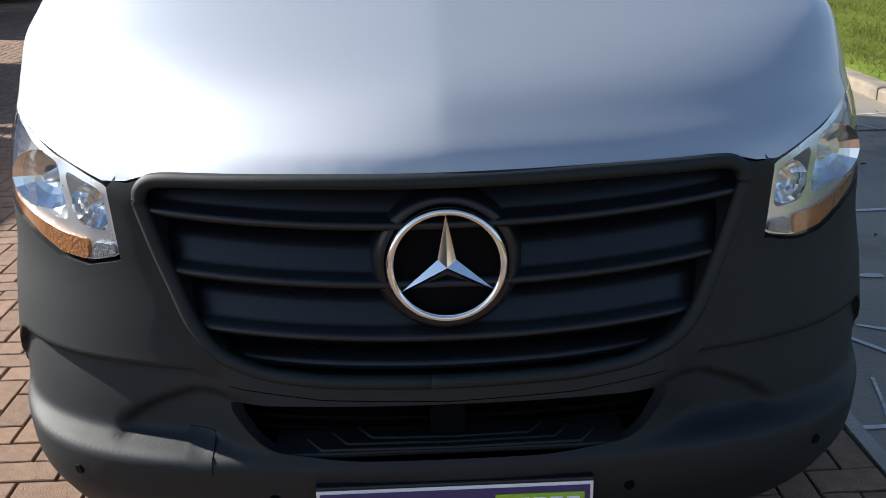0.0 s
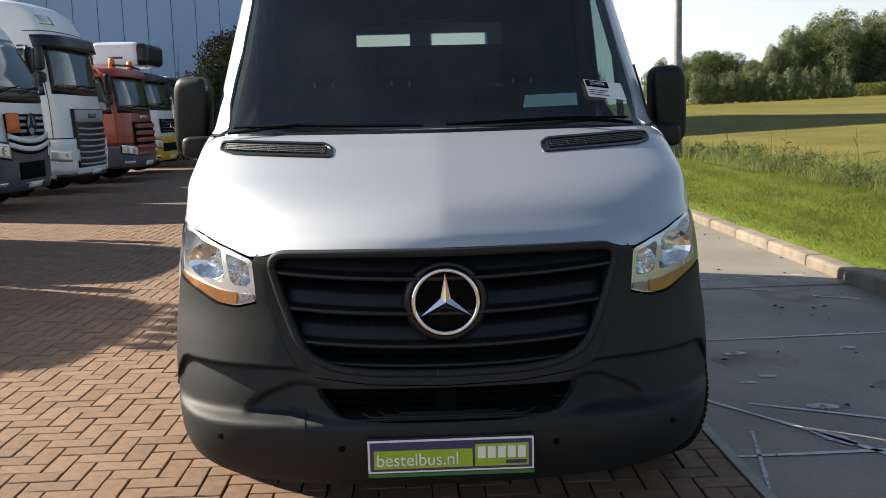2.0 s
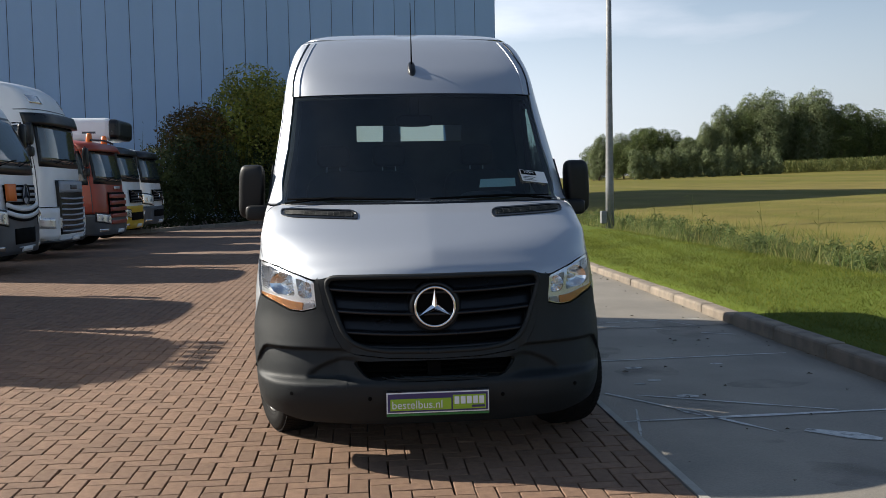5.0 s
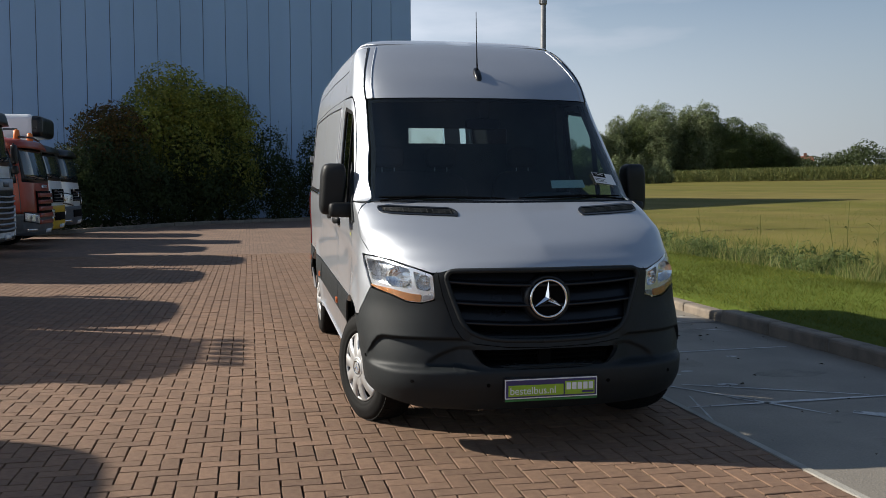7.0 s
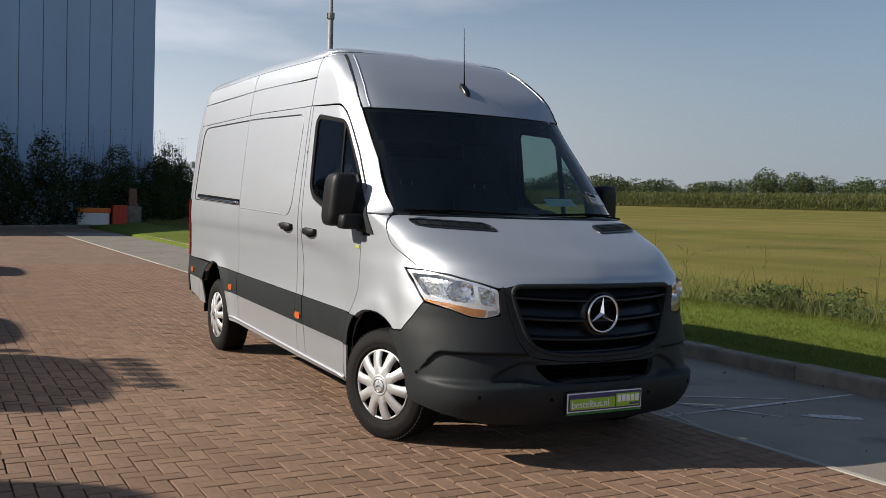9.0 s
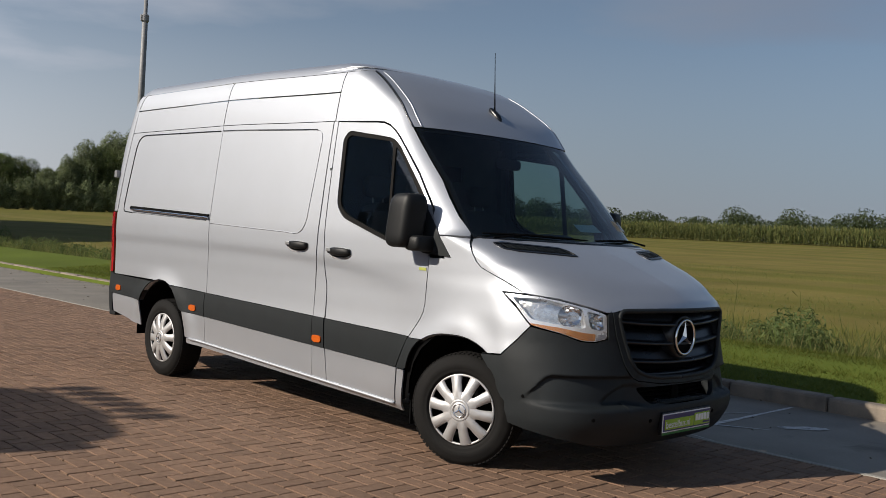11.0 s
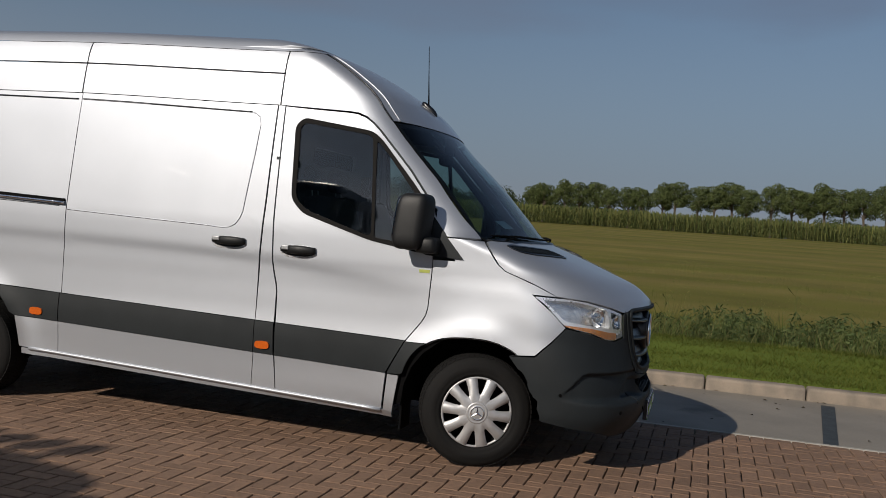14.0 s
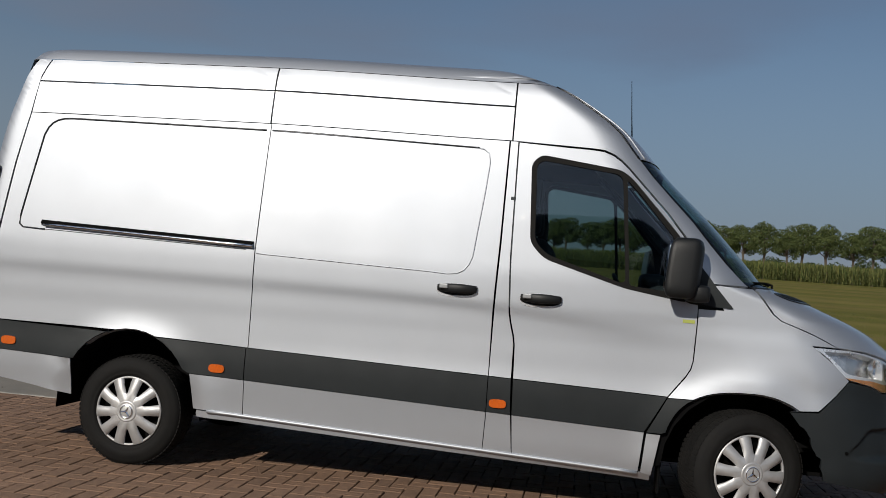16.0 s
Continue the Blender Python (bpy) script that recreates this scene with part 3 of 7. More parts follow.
def panel(name, poly, mat, parent, mode="y", holes=(), side=-1, off=0.0, rim=0.012, step=0.05, gap=0.0036, label="", both=False, zs=None, disp=None):
    """A piece of the skin inside an outline of (y or x, z) points, with its edge folded inwards. both: right across the front."""
    if gap:
        poly = shrink(poly, gap)
    conv = (lambda u, z: sy_(u, z)) if mode == "y" else (lambda u, z: math.copysign(sx_(u, z), u)) if mode == "x" else (lambda u, z: u)
    pts = [(conv(u, z), z) for u, z in dense(poly, step * 0.6)]
    hol = [[(conv(u, z), z) for u, z in dense(shrink(h, -gap) if gap else h, step * 0.6)] for h in holes]
    us, vs = [p[0] for p in pts], [p[1] for p in pts]
    co, ed = [Vector(p) for p in pts], [(i, (i + 1) % len(pts)) for i in range(len(pts))]
    rings = [list(range(len(pts)))]
    for h in hol:
        b = len(co)
        co += [Vector(p) for p in h]
        ed += [(b + i, b + (i + 1) % len(h)) for i in range(len(h))]
        rings.append(list(range(b, b + len(h))))
    border = np.array([tuple(c) for c in co])
    if zs is None:
        zs = np.arange(min(vs) + step / 2, max(vs), step)
    for i, z in enumerate(zs):
        if not min(vs) < z < max(vs):
            continue
        for u in np.arange(math.floor(min(us) / step) * step + (i % 2) * step / 2, max(us), step):
            if inside((u, z), pts) and not any(inside((u, z), h) for h in hol) and np.min(np.hypot(border[:, 0] - u, (border[:, 1] - z))) > min(0.012, 0.3 * step) + 0.12 * step:
                co.append(Vector((u, z)))
    vo, eo, fo, ov, oe, of = geometry.delaunay_2d_cdt(co, ed, [], 0, 1e-5)
    tri = []
    for f in fo:
        c = (sum(vo[i].x for i in f) / 3, sum(vo[i].y for i in f) / 3)
        a, b, d = (vo[i] for i in f)
        twice = abs((b.x - a.x) * (d.y - a.y) - (d.x - a.x) * (b.y - a.y))
        if twice < 0.0005 * max((a - b).length, (b - d).length, (a - d).length):
            continue
        if inside(c, pts) and not any(inside(c, h) for h in hol):
            tri.append(f)

    def at(u, z, o):
        sd = side
        if both:
            sd, u = (-1 if u < 0 else 1), abs(u)
        p = skin(u, z, o, sd)
        return disp(p) if disp else p
    verts = [at(v.x, v.y, off) for v in vo]
    flip = side < 0 and not both
    faces = [tuple(f[::-1]) if flip else tuple(f) for f in tri]
    used = {}
    for new_i, olds in enumerate(ov):
        for o in olds:
            used[o] = new_i
    if rim:
        for ring in rings:
            b = len(verts)
            vi = [used[i] for i in ring]
            for i in vi:
                verts.append(verts[i].copy())
            for i in vi:
                verts.append(at(vo[i].x, vo[i].y, off - rim))
            k = len(vi)
            faces += [(b + j, b + (j + 1) % k, b + k + (j + 1) % k, b + k + j) for j in range(k)]
    ob = mesh_ob(name, verts, faces, mat, parent, label, smooth=True)
    return ob


HOOD_ZS = [1.04 + 0.008 * i for i in range(14)] + [1.155 + 0.0075 * i for i in range(45)]
SIDE_ZS = [0.60 + 0.06 * i for i in range(7)] + [1.00 + 0.018 * i for i in range(18)] + [1.36 + 0.06 * i for i in range(15)]
van = thing("delivery_van", "silver high-roof panel van with black plastic bumper, parked on brick paving", "van")


# lines along the side, rising gently to the rear
def trim_top(y):
    return 0.75 + (y - 1.49) * 0.028


def trim_bot(y):
    return 0.525 + (y - 1.52) * 0.036


def sill_z(y):
    return 0.27 + (y - 1.56) * 0.042


def arch(hy, r, z0, a0=-20, a1=200, n=18, hz=0.338):
    """Wheel opening from rear to front."""
    pts = [(hy + r * math.cos(radians(a)), hz + r * math.sin(radians(a))) for a in np.linspace(a0, a1, n)]
    return [p for p in pts if p[1] > z0]


def yx(x, z):
    """y of the skin at x, z on the front."""
    return skin(sx_(x, z), z).y


ROOF_X = pchip((2.10, 2.165, 2.24, 2.355, 2.50, 2.615, 2.70), (0.836, 0.836, 0.837, 0.823, 0.781, 0.737, 0.70))


def roof_edge(z):
    """Where the front dome of the roof meets the side."""
    return yx(ROOF_X(z), z)


AF = 0.475
BON_Y = [(0.545, 1.115), (0.615, 1.150), (0.68, 1.179), (0.79, 1.220), (0.87, 1.248), (0.92, 1.285), (0.965, 1.345), (1.00, 1.39), (1.030, 1.424)]

def power(v, e):
    return math.copysign(abs(v) ** e, v)


front_arch = [(1.0 + (0.505 * power(math.cos(radians(a)), 0.72) if a < 90 else AF * math.cos(radians(a))), 0.338 + AF * power(math.sin(radians(a)), 0.72 if a < 90 else 1.0)) for a in np.linspace(-8, 122, 26)]
rear_arch = [(4.895 + 0.44 * math.cos(radians(a)), 0.42 + 0.46 * math.sin(radians(a))) for a in np.linspace(-6, 186, 22)]

WIN = [(2.385, 2.10), (2.33, 2.155), (1.84, 2.085), (1.77, 2.035), (1.50, 1.735), (1.40, 1.61), (1.40, 1.315), (1.78, 1.375), (2.27, 1.52), (2.36, 1.61)]

for sd in (-1, 1):
    # front door, its window opening left free
    door = [(2.41, trim_top(2.41)), (2.416, 0.98), (2.423, 1.03), (2.447, 1.12), (2.458, 1.18), (2.472, 1.5), (2.476, 2.229), (2.20, 2.214), (2.02, 2.205), (1.95, 2.197), (1.89, 2.174), (1.84, 2.139), (1.79, 2.093), (1.55, 1.837), (1.37, 1.61), (1.345, 1.55), (1.345, 1.21), (1.355, 0.975), (1.366, 0.925), (1.392, 0.878), (1.49, trim_top(1.49))]
    hole = rounded(WIN, 0.05)
    d = panel("front_door", door, M_SILVER, van, holes=[hole], side=sd, step=0.05, zs=SIDE_ZS)
    # lower door trim and door sill
    panel("door_trim", [(1.49, trim_top(1.49)), (2.41, trim_top(2.41)), (2.405, trim_bot(2.4)), (1.61, trim_bot(1.61))], M_PLASTIC, van, side=sd, off=0.006, label="black plastic side moulding")
    panel("door_lower", [(1.61, trim_bot(1.61)), (2.405, trim_bot(2.4)), (2.39, sill_z(2.39) + 0.015), (1.63, sill_z(1.63) + 0.015)], M_SILVER, van, side=sd)
    # black window frame, main pane, quarter pane
    pane1 = rounded([(2.355, 2.095), (2.32, 2.125), (1.83, 2.06), (1.775, 1.395), (2.255, 1.545), (2.335, 1.62)], 0.05)
    pane2 = rounded([(1.802, 2.032), (1.72, 1.95), (1.50, 1.69), (1.45, 1.365), (1.755, 1.392)], 0.025)
    panel("window_frame", shrink(hole, -0.003), M_RUBBER, van, holes=[pane1, pane2], side=sd, off=-0.006, gap=0, rim=0.03)
    panel("door_window", pane1, M_WINDOW, van, side=sd, off=-0.014, gap=0, rim=0, label="green-tinted door glass").visible_shadow = False
    panel("quarter_window", pane2, M_WINDOW, van, side=sd, off=-0.014, gap=0, rim=0, label="small fixed quarter glass").visible_shadow = False
    panel("mirror_base", rounded([(1.50, 1.715), (1.34, 1.535), (1.24, 1.412), (1.135, 1.292), (1.40, 1.305), (1.455, 1.34), (1.47, 1.55)], 0.02), M_PLASTIC, van, side=sd, off=0.010, label="black triangular mirror base")
    # pillar between door and cargo side
    if sd < 0:
        panel("pillar_panel", [(2.42, trim_top(2.42)), (2.56, trim_top(2.56)), (2.555, 1.17), (2.54, 1.6), (2.53, 2.234), (2.48, 2.234), (2.475, 1.5), (2.461, 1.18), (2.450, 1.12), (2.426, 1.03), (2.419, 0.98)], M_SILVER, van, side=sd, step=0.04, zs=SIDE_ZS)
        panel("pillar_trim", [(2.41, trim_bot(2.41)), (2.56, trim_bot(2.56)), (2.56, trim_top(2.56)), (2.42, trim_top(2.42))], M_PLASTIC, van, side=sd, off=0.006)
        panel("pillar_lower", [(2.39, sill_z(2.39) + 0.015), (2.57, sill_z(2.57) + 0.015), (2.56, trim_bot(2.56)), (2.41, trim_bot(2.41))], M_SILVER, van, side=sd)
        panel("sliding_door", [(2.56, trim_top(2.56)), (4.10, trim_top(4.1)), (4.10, 1.45), (4.08, 2.234), (2.535, 2.234), (2.545, 1.6), (2.56, 1.17)], M_SILVER, van, side=sd, step=0.06, zs=SIDE_ZS)
        panel("sliding_door_trim", [(2.56, trim_bot(2.56)), (4.11, trim_bot(4.11)), (4.11, trim_top(4.11)), (2.56, trim_top(2.56))], M_PLASTIC, van, side=sd, off=0.006, step=0.08)
        panel("sliding_door_lower", [(2.57, sill_z(2.57) + 0.015), (4.11, sill_z(4.11) + 0.015), (4.11, trim_bot(4.11)), (2.56, trim_bot(2.56))], M_SILVER, van, side=sd, step=0.08)
    else:
        panel("cargo_side", [(2.48, trim_top(2.48)), (4.10, trim_top(4.1)), (4.08, 2.234), (2.48, 2.234)], M_SILVER, van, side=sd, step=0.1)
        panel("cargo_lower", [(2.39, 0.32), (4.11, sill_z(4.11) + 0.015), (4.10, trim_top(4.1)), (2.41, trim_top(2.41))], M_PLASTIC, van, side=sd, step=0.1)
    yt = 5.885
    ra = [p for p in rear_arch]
    hi = [p for p in ra if p[1] > trim_top(p[0])]
    panel("rear_quarter", [(4.10, trim_top(4.1))] + hi[::-1] + [(yt, trim_top(yt)), (yt, 1.47), (5.83, 1.9), (5.77, 2.234), (4.08, 2.234), (4.10, 1.45)], M_SILVER, van, side=sd, step=0.05, zs=SIDE_ZS)
    a_back = [p for p in ra if p[0] > 4.9 and trim_bot(p[0]) < p[1] < trim_top(p[0])]
    a_fore = [p for p in ra if p[0] < 4.9 and trim_bot(p[0]) < p[1] < trim_top(p[0])]
    panel("rear_trim", a_back[::-1] + [(5.27, trim_bot(5.27)), (5.93, trim_bot(5.9)), (5.93, trim_top(5.9)), (hi[0][0], trim_top(hi[0][0]))], M_PLASTIC, van, side=sd, off=0.008)
    panel("rear_trim", [(4.11, trim_bot(4.11)), (4.47, trim_bot(4.47))] + a_fore[::-1] + [(hi[-1][0], trim_top(hi[-1][0])), (4.11, trim_top(4.11))], M_PLASTIC, van, side=sd, off=0.008)
    panel("rear_lower", [(5.285, 0.42), (5.88, 0.50), (5.90, trim_bot(5.9)), (5.29, trim_bot(5.29))], M_SILVER, van, side=sd)
    panel("rear_lower", [(4.11, sill_z(4.11) + 0.015), (4.44, sill_z(4.44) + 0.015), (4.47, trim_bot(4.47)), (4.11, trim_bot(4.11))], M_SILVER, van, side=sd)
    panel("sill", [(1.56, sill_z(1.56) - 0.035), (4.42, sill_z(4.42) - 0.035), (4.42, sill_z(4.42) + 0.012), (1.56, sill_z(1.56) + 0.012)], M_SILVER, van, side=sd, off=-0.004)
    part("sill_edge", tube_bm([skin(sy_(y, 0.30), sill_z(y) + 0.010, 0.004, sd) for y in np.linspace(1.62, 4.40, 24)], 0.011, 8), M_SILVER, van, smooth=True)
    # roof side: two bands with a fold line, cut by two seams
    cuts = (1.60, 2.52, 4.09, 5.80)
    panel("roof_side", [(2.52, 2.235), (4.085, 2.235), (4.085, 2.452), (2.52, 2.452)], M_SILVER, van, side=sd, step=0.08)
    panel("roof_side", [(4.09, 2.235), (5.77, 2.235), (5.75, 2.452), (4.09, 2.452)], M_SILVER, van, side=sd, step=0.08)
    panel("roof_rail", [(2.52, 2.458), (4.085, 2.458), (4.085, 2.615), (2.52, 2.615)], M_SILVER, van, side=sd, step=0.06)
    panel("roof_rail", [(4.09, 2.458), (5.75, 2.458), (5.70, 2.615), (4.09, 2.615)], M_SILVER, van, side=sd, step=0.06)
    # windscreen pillar running up into the roof
    wsx = [(0.902, 1.44), (0.889, 1.56), (0.878, 1.68), (0.857, 1.80), (0.848, 1.95), (0.841, 2.06), (0.836, 2.165)]
    panel("windscreen_pillar", [(1.27, 1.434), (1.352, 1.53), (1.352, 1.60), (1.55, 1.845), (1.79, 2.100), (1.84, 2.146), (1.89, 2.181), (1.95, 2.204), (2.02, 2.211), (2.515, 2.235), (2.515, 2.615)] + [(min(2.50, roof_edge(z) + 0.004), z) for z in (2.615, 2.609, 2.60, 2.59, 2.575, 2.55, 2.52, 2.48, 2.44, 2.40, 2.36, 2.32, 2.28, 2.24, 2.20)] + [(yx(x, z), z) for x, z in wsx[::-1]] + [(yx(0.905, 1.436) + 0.004, 1.434)], M_SILVER, van, side=sd, step=0.03)
    # front wing
    fa = [p for p in front_arch if p[1] > 0.70]
    wing = [(1.49, 0.745)] + [p for p in fa if p[1] > 0.735] + [(0.80, 0.735), (0.64, 0.745), (0.545, 0.84), (0.47, 0.93), (0.56, 1.02), (0.69, 1.118)] + BON_Y + [(1.27, 1.430), (1.20, 1.285), (1.345, 1.285), (1.345, 1.21), (1.355, 0.975), (1.366, 0.925), (1.392, 0.878)]
    panel("front_wing", wing, M_SILVER, van, side=sd, step=0.035)
    panel("wing_trim", [(1.49, 0.745), (1.60, 0.53), (1.515, 0.53)] + [p for p in front_arch if 0.53 < p[1] < 0.75 and p[0] > 1.0], M_PLASTIC, van, side=sd, off=0.008)
    panel("wing_lower", [(1.515, 0.525), (1.60, 0.525), (1.62, 0.285), (1.555, 0.27)], M_SILVER, van, side=sd)
    # wheel arch lips
    for ring, nm2 in ((front_arch, "front"), (rear_arch, "rear")):
        c = [skin(sy_(y, z), z, 0.002, sd) for y, z in ring if z > 0.735 and (nm2 == "rear" or y < 1.49)]
        hub = Vector((c[0].x, 1.0 if nm2 == "front" else 4.895, 0.338 if nm2 == "front" else 0.42))
        lips = [c, [p + Vector((-0.012 * -sd * -1, 0, 0)) + (hub - p).normalized() * 0.006 for p in c], [p + Vector((-0.035 * sd, 0, 0)) + Vector((0, hub.y - p.y, hub.z - p.z)).normalized() * 0.010 for p in c]]
        k = len(c)
        mesh_ob("wheel_arch_lip", [p for row in lips for p in row], [(r * k + i, r * k + i + 1, (r + 1) * k + i + 1, (r + 1) * k + i) for r in range(2) for i in range(k - 1)], M_SILVER, van, smooth=True)

# inner lining added in black, its colour standing in for shade in the seams
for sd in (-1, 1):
    # this upper sheet also stops light leaking over the door
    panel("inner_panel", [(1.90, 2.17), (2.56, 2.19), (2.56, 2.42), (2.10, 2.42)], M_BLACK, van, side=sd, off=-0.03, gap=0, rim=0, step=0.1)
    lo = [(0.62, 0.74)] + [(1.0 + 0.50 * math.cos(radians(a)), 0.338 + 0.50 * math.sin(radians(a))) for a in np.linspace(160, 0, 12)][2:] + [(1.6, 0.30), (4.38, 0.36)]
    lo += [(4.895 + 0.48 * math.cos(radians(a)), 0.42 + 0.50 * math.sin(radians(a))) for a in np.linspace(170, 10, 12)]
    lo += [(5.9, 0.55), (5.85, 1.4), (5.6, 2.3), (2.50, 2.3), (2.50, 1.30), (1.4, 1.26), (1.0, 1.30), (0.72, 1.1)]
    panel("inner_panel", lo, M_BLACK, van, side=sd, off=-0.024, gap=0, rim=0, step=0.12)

# roof: front dome above the windscreen and the cap
def roof():
    zs = [2.17 + 0.02 * i for i in range(20)] + [2.565, 2.58, 2.594, 2.606, 2.617] + [2.626, 2.636, 2.646, 2.655, 2.67, 2.68, 2.69, 2.70, 2.71, 2.718, 2.726, 2.734, 2.742, 2.75, 2.757, 2.762, 2.764]
    verts, faces, rows = [], [], []
    for z in zs:
        row = []
        sa, x, y = plan(z)
        edge = sy_(min(2.505, roof_edge(min(z, 2.615))), z)
        ss = list(np.linspace(0, edge, 46)) + (list(np.linspace(edge, sa[-2], 40)[1:]) if z > 2.616 else [])
        for sd in (-1, 1):
            for s in (ss[::-1] if sd < 0 else ss[1:]):
                row.append(len(verts))
                verts.append(skin(s, z, 0.0, sd))
        rows.append(row)
    for a, b in zip(rows, rows[1:]):
        k = (len(b) - len(a)) // 2
        faces += [(a[i], a[i + 1], b[i + 1 + k], b[i + k]) for i in range(len(a) - 1)]
    faces.append(tuple(rows[-1]))
    mesh_ob("roof", verts, faces, M_SILVER, van, smooth=True)


roof()

# windscreen
WS = [(-0.895, 1.435), (-0.50, 1.425), (0, 1.42), (0.50, 1.425), (0.895, 1.435), (0.853, 1.80), (0.829, 2.165), (0.4, 2.175), (0, 2.178), (-0.4, 2.175), (-0.829, 2.165), (-0.853, 1.80)]
wsz = [1.43 + 0.04 * i for i in range(19)]
panel("windscreen", WS, M_WSCREEN, van, "x", both=True, off=-0.004, rim=0, step=0.05, label="dark tinted windscreen", zs=wsz).visible_shadow = False
inner = shrink(WS, 0.032)
panel("windscreen_border", WS, M_BLACK, van, "x", both=True, holes=[inner], off=-0.010, rim=0.004, gap=0, step=0.05, zs=wsz)

# bonnet
lip = 1.056
BON = [(sx_(x, z), z) for x, z in ((0, lip), (0.25, lip), (0.50, lip - 0.001), (0.56, 1.047), (0.61, 1.033), (0.66, 1.030), (0.75, 1.0605), (0.86, 1.0965))] + [(sy_(y, z), z) for y, z in BON_Y] + [(sx_(x, z), z) for x, z in ((0.88, 1.432), (0.7, 1.436), (0.5, 1.438), (0.25, 1.441), (0, 1.442))]
bonnet = panel("bonnet", BON + [(-s, z) for s, z in BON[-2:0:-1]], M_SILVER, van, "s", both=True, step=0.04, zs=HOOD_ZS, rim=0.018)

# ---- bumper, grille, lamps ----
def fs(x, z):
    """Signed running length at front position x."""
    return (math.copysign(sx_(x, z), x), z)


def ys(y, z, sd=1):
    return (sd * sy_(y, z), z)


def mirror(pts):
    return [(-u, z) for u, z in pts[::-1]]


GR = [fs(0.0, 0.600), fs(0.25, 0.607), fs(0.44, 0.63), fs(0.505, 0.665), fs(0.545, 0.73), fs(0.60, 0.90), fs(0.628, 1.04)]
half = [fs(0.628, 1.046), fs(0.652, 1.02), fs(0.642, 0.873), fs(0.72, 0.853), fs(0.79, 0.857), fs(0.88, 0.895), ys(0.47, 0.925), ys(0.545, 0.835), ys(0.64, 0.738), ys(0.80, 0.728), ys(0.715, 0.64), ys(0.675, 0.58), ys(0.640, 0.50), ys(0.610, 0.42), ys(0.59, 0.345), fs(0.86, 0.285), fs(0.72, 0.250), fs(0.4, 0.235), fs(0, 0.235)]
outer = GR + half
BUMPER_ZS = [0.25, 0.27, 0.29, 0.31, 0.335, 0.36, 0.385, 0.41, 0.435, 0.455, 0.47, 0.478, 0.484, 0.490, 0.497, 0.51] + [0.522 + 0.0105 * i for i in range(12)] + [0.646, 0.6505, 0.655, 0.660, 0.666, 0.673] + [0.69 + 0.025 * i for i in range(15)]
INTAKE = rounded([fs(-0.455, 0.592), fs(0.455, 0.592), fs(0.37, 0.497), fs(0.2, 0.482), fs(-0.2, 0.482), fs(-0.37, 0.497)], 0.045)
ring = outer + mirror(outer)[1:-1]
bumper = panel("bumper", ring, M_PLASTIC, van, "s", both=True, holes=[INTAKE], gap=0.0015, step=0.015, rim=0.03, label="grey-black plastic front bumper", zs=BUMPER_ZS)

# grille surround and recess
IN = [fs(0.0, 0.640), fs(0.25, 0.645), fs(0.37, 0.660), fs(0.455, 0.695), fs(0.50, 0.755), fs(0.553, 0.90), fs(0.582, 1.0), fs(0.576, 1.026), fs(0.555, 1.041), fs(0.52, 1.045), fs(0.25, 1.049), fs(0, 1.049)]
OUT = GR[:-1] + [fs(0.626, 1.035), fs(0.60, 1.036), fs(0.57, 1.046), fs(0.52, 1.053), fs(0.25, 1.0545), fs(0, 1.0545)]
full_in, full_out = IN + mirror(IN)[1:-1], OUT + mirror(OUT)[1:-1]
panel("grille_surround", full_out, M_PLASTIC, van, "s", both=True, holes=[full_in], gap=0.003, step=0.03, rim=0.07, off=0.007, label="matt grey grille surround")
edge_path = dense(rounded(full_in, 0.035), 0.03)
part("grille_edge", tube_bm([skin(abs(u), z, 0.001, -1 if u < 0 else 1) for u, z in edge_path + edge_path[:1]], 0.015, 8), M_PLASTIC, van, smooth=True)
grille = new("grille")
grille.parent = van


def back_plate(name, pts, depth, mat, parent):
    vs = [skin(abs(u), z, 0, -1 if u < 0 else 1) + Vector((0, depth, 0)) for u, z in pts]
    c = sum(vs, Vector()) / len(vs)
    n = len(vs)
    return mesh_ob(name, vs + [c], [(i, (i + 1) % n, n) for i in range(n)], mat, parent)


# black plates added; their colour stands for shade deep in grille and intake
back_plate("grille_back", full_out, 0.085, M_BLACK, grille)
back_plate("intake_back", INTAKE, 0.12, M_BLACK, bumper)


def sweep_x(prof, x0, x1, zc, sag, depth, n=40, bm=None):
    """Bar across the front: a profile of (back, up) offsets carried along x, following the curve of the nose."""
    bm = bm or bmesh.new()
    rows = []
    for i in range(n + 1):
        x = x0 + (x1 - x0) * i / n
        z = zc - sag * (1 - (x / 0.56) ** 2)
        y = yx(abs(x), 0.9) + depth
        rows.append([bm.verts.new((x, y + a, z + b)) for a, b in prof])
    k = len(prof)
    for r, q in zip(rows, rows[1:]):
        for j in range(k):
            bm.faces.new((r[j], r[(j + 1) % k], q[(j + 1) % k], q[j]))
    bm.faces.new(rows[0][::-1])
    bm.faces.new(rows[-1])
    return bm


# each slat: a leaning face that ends in a proud lip
for zc, hw in ((0.985, 0.592), (0.868, 0.555), (0.756, 0.512)):
    prof = [(0.062, 0.082), (0.036, 0.050), (0.022, 0.018), (0.016, 0.010), (-0.006, 0.004), (-0.012, -0.003), (-0.008, -0.012), (0.03, -0.016), (0.07, -0.012), (0.075, 0.082)]
    part("slat", sweep_x(prof, -hw, hw, zc, 0.022, 0.012), M_GRILLE, grille, smooth=True)
prof = [(0.03, 0.03), (0.012, 0.012), (0.0, 0.0), (0.02, -0.012), (0.06, 0.02)]
part("slat", sweep_x(prof, -0.45, 0.45, 0.668, 0.018, 0.035), M_GRILLE, grille, smooth=True)

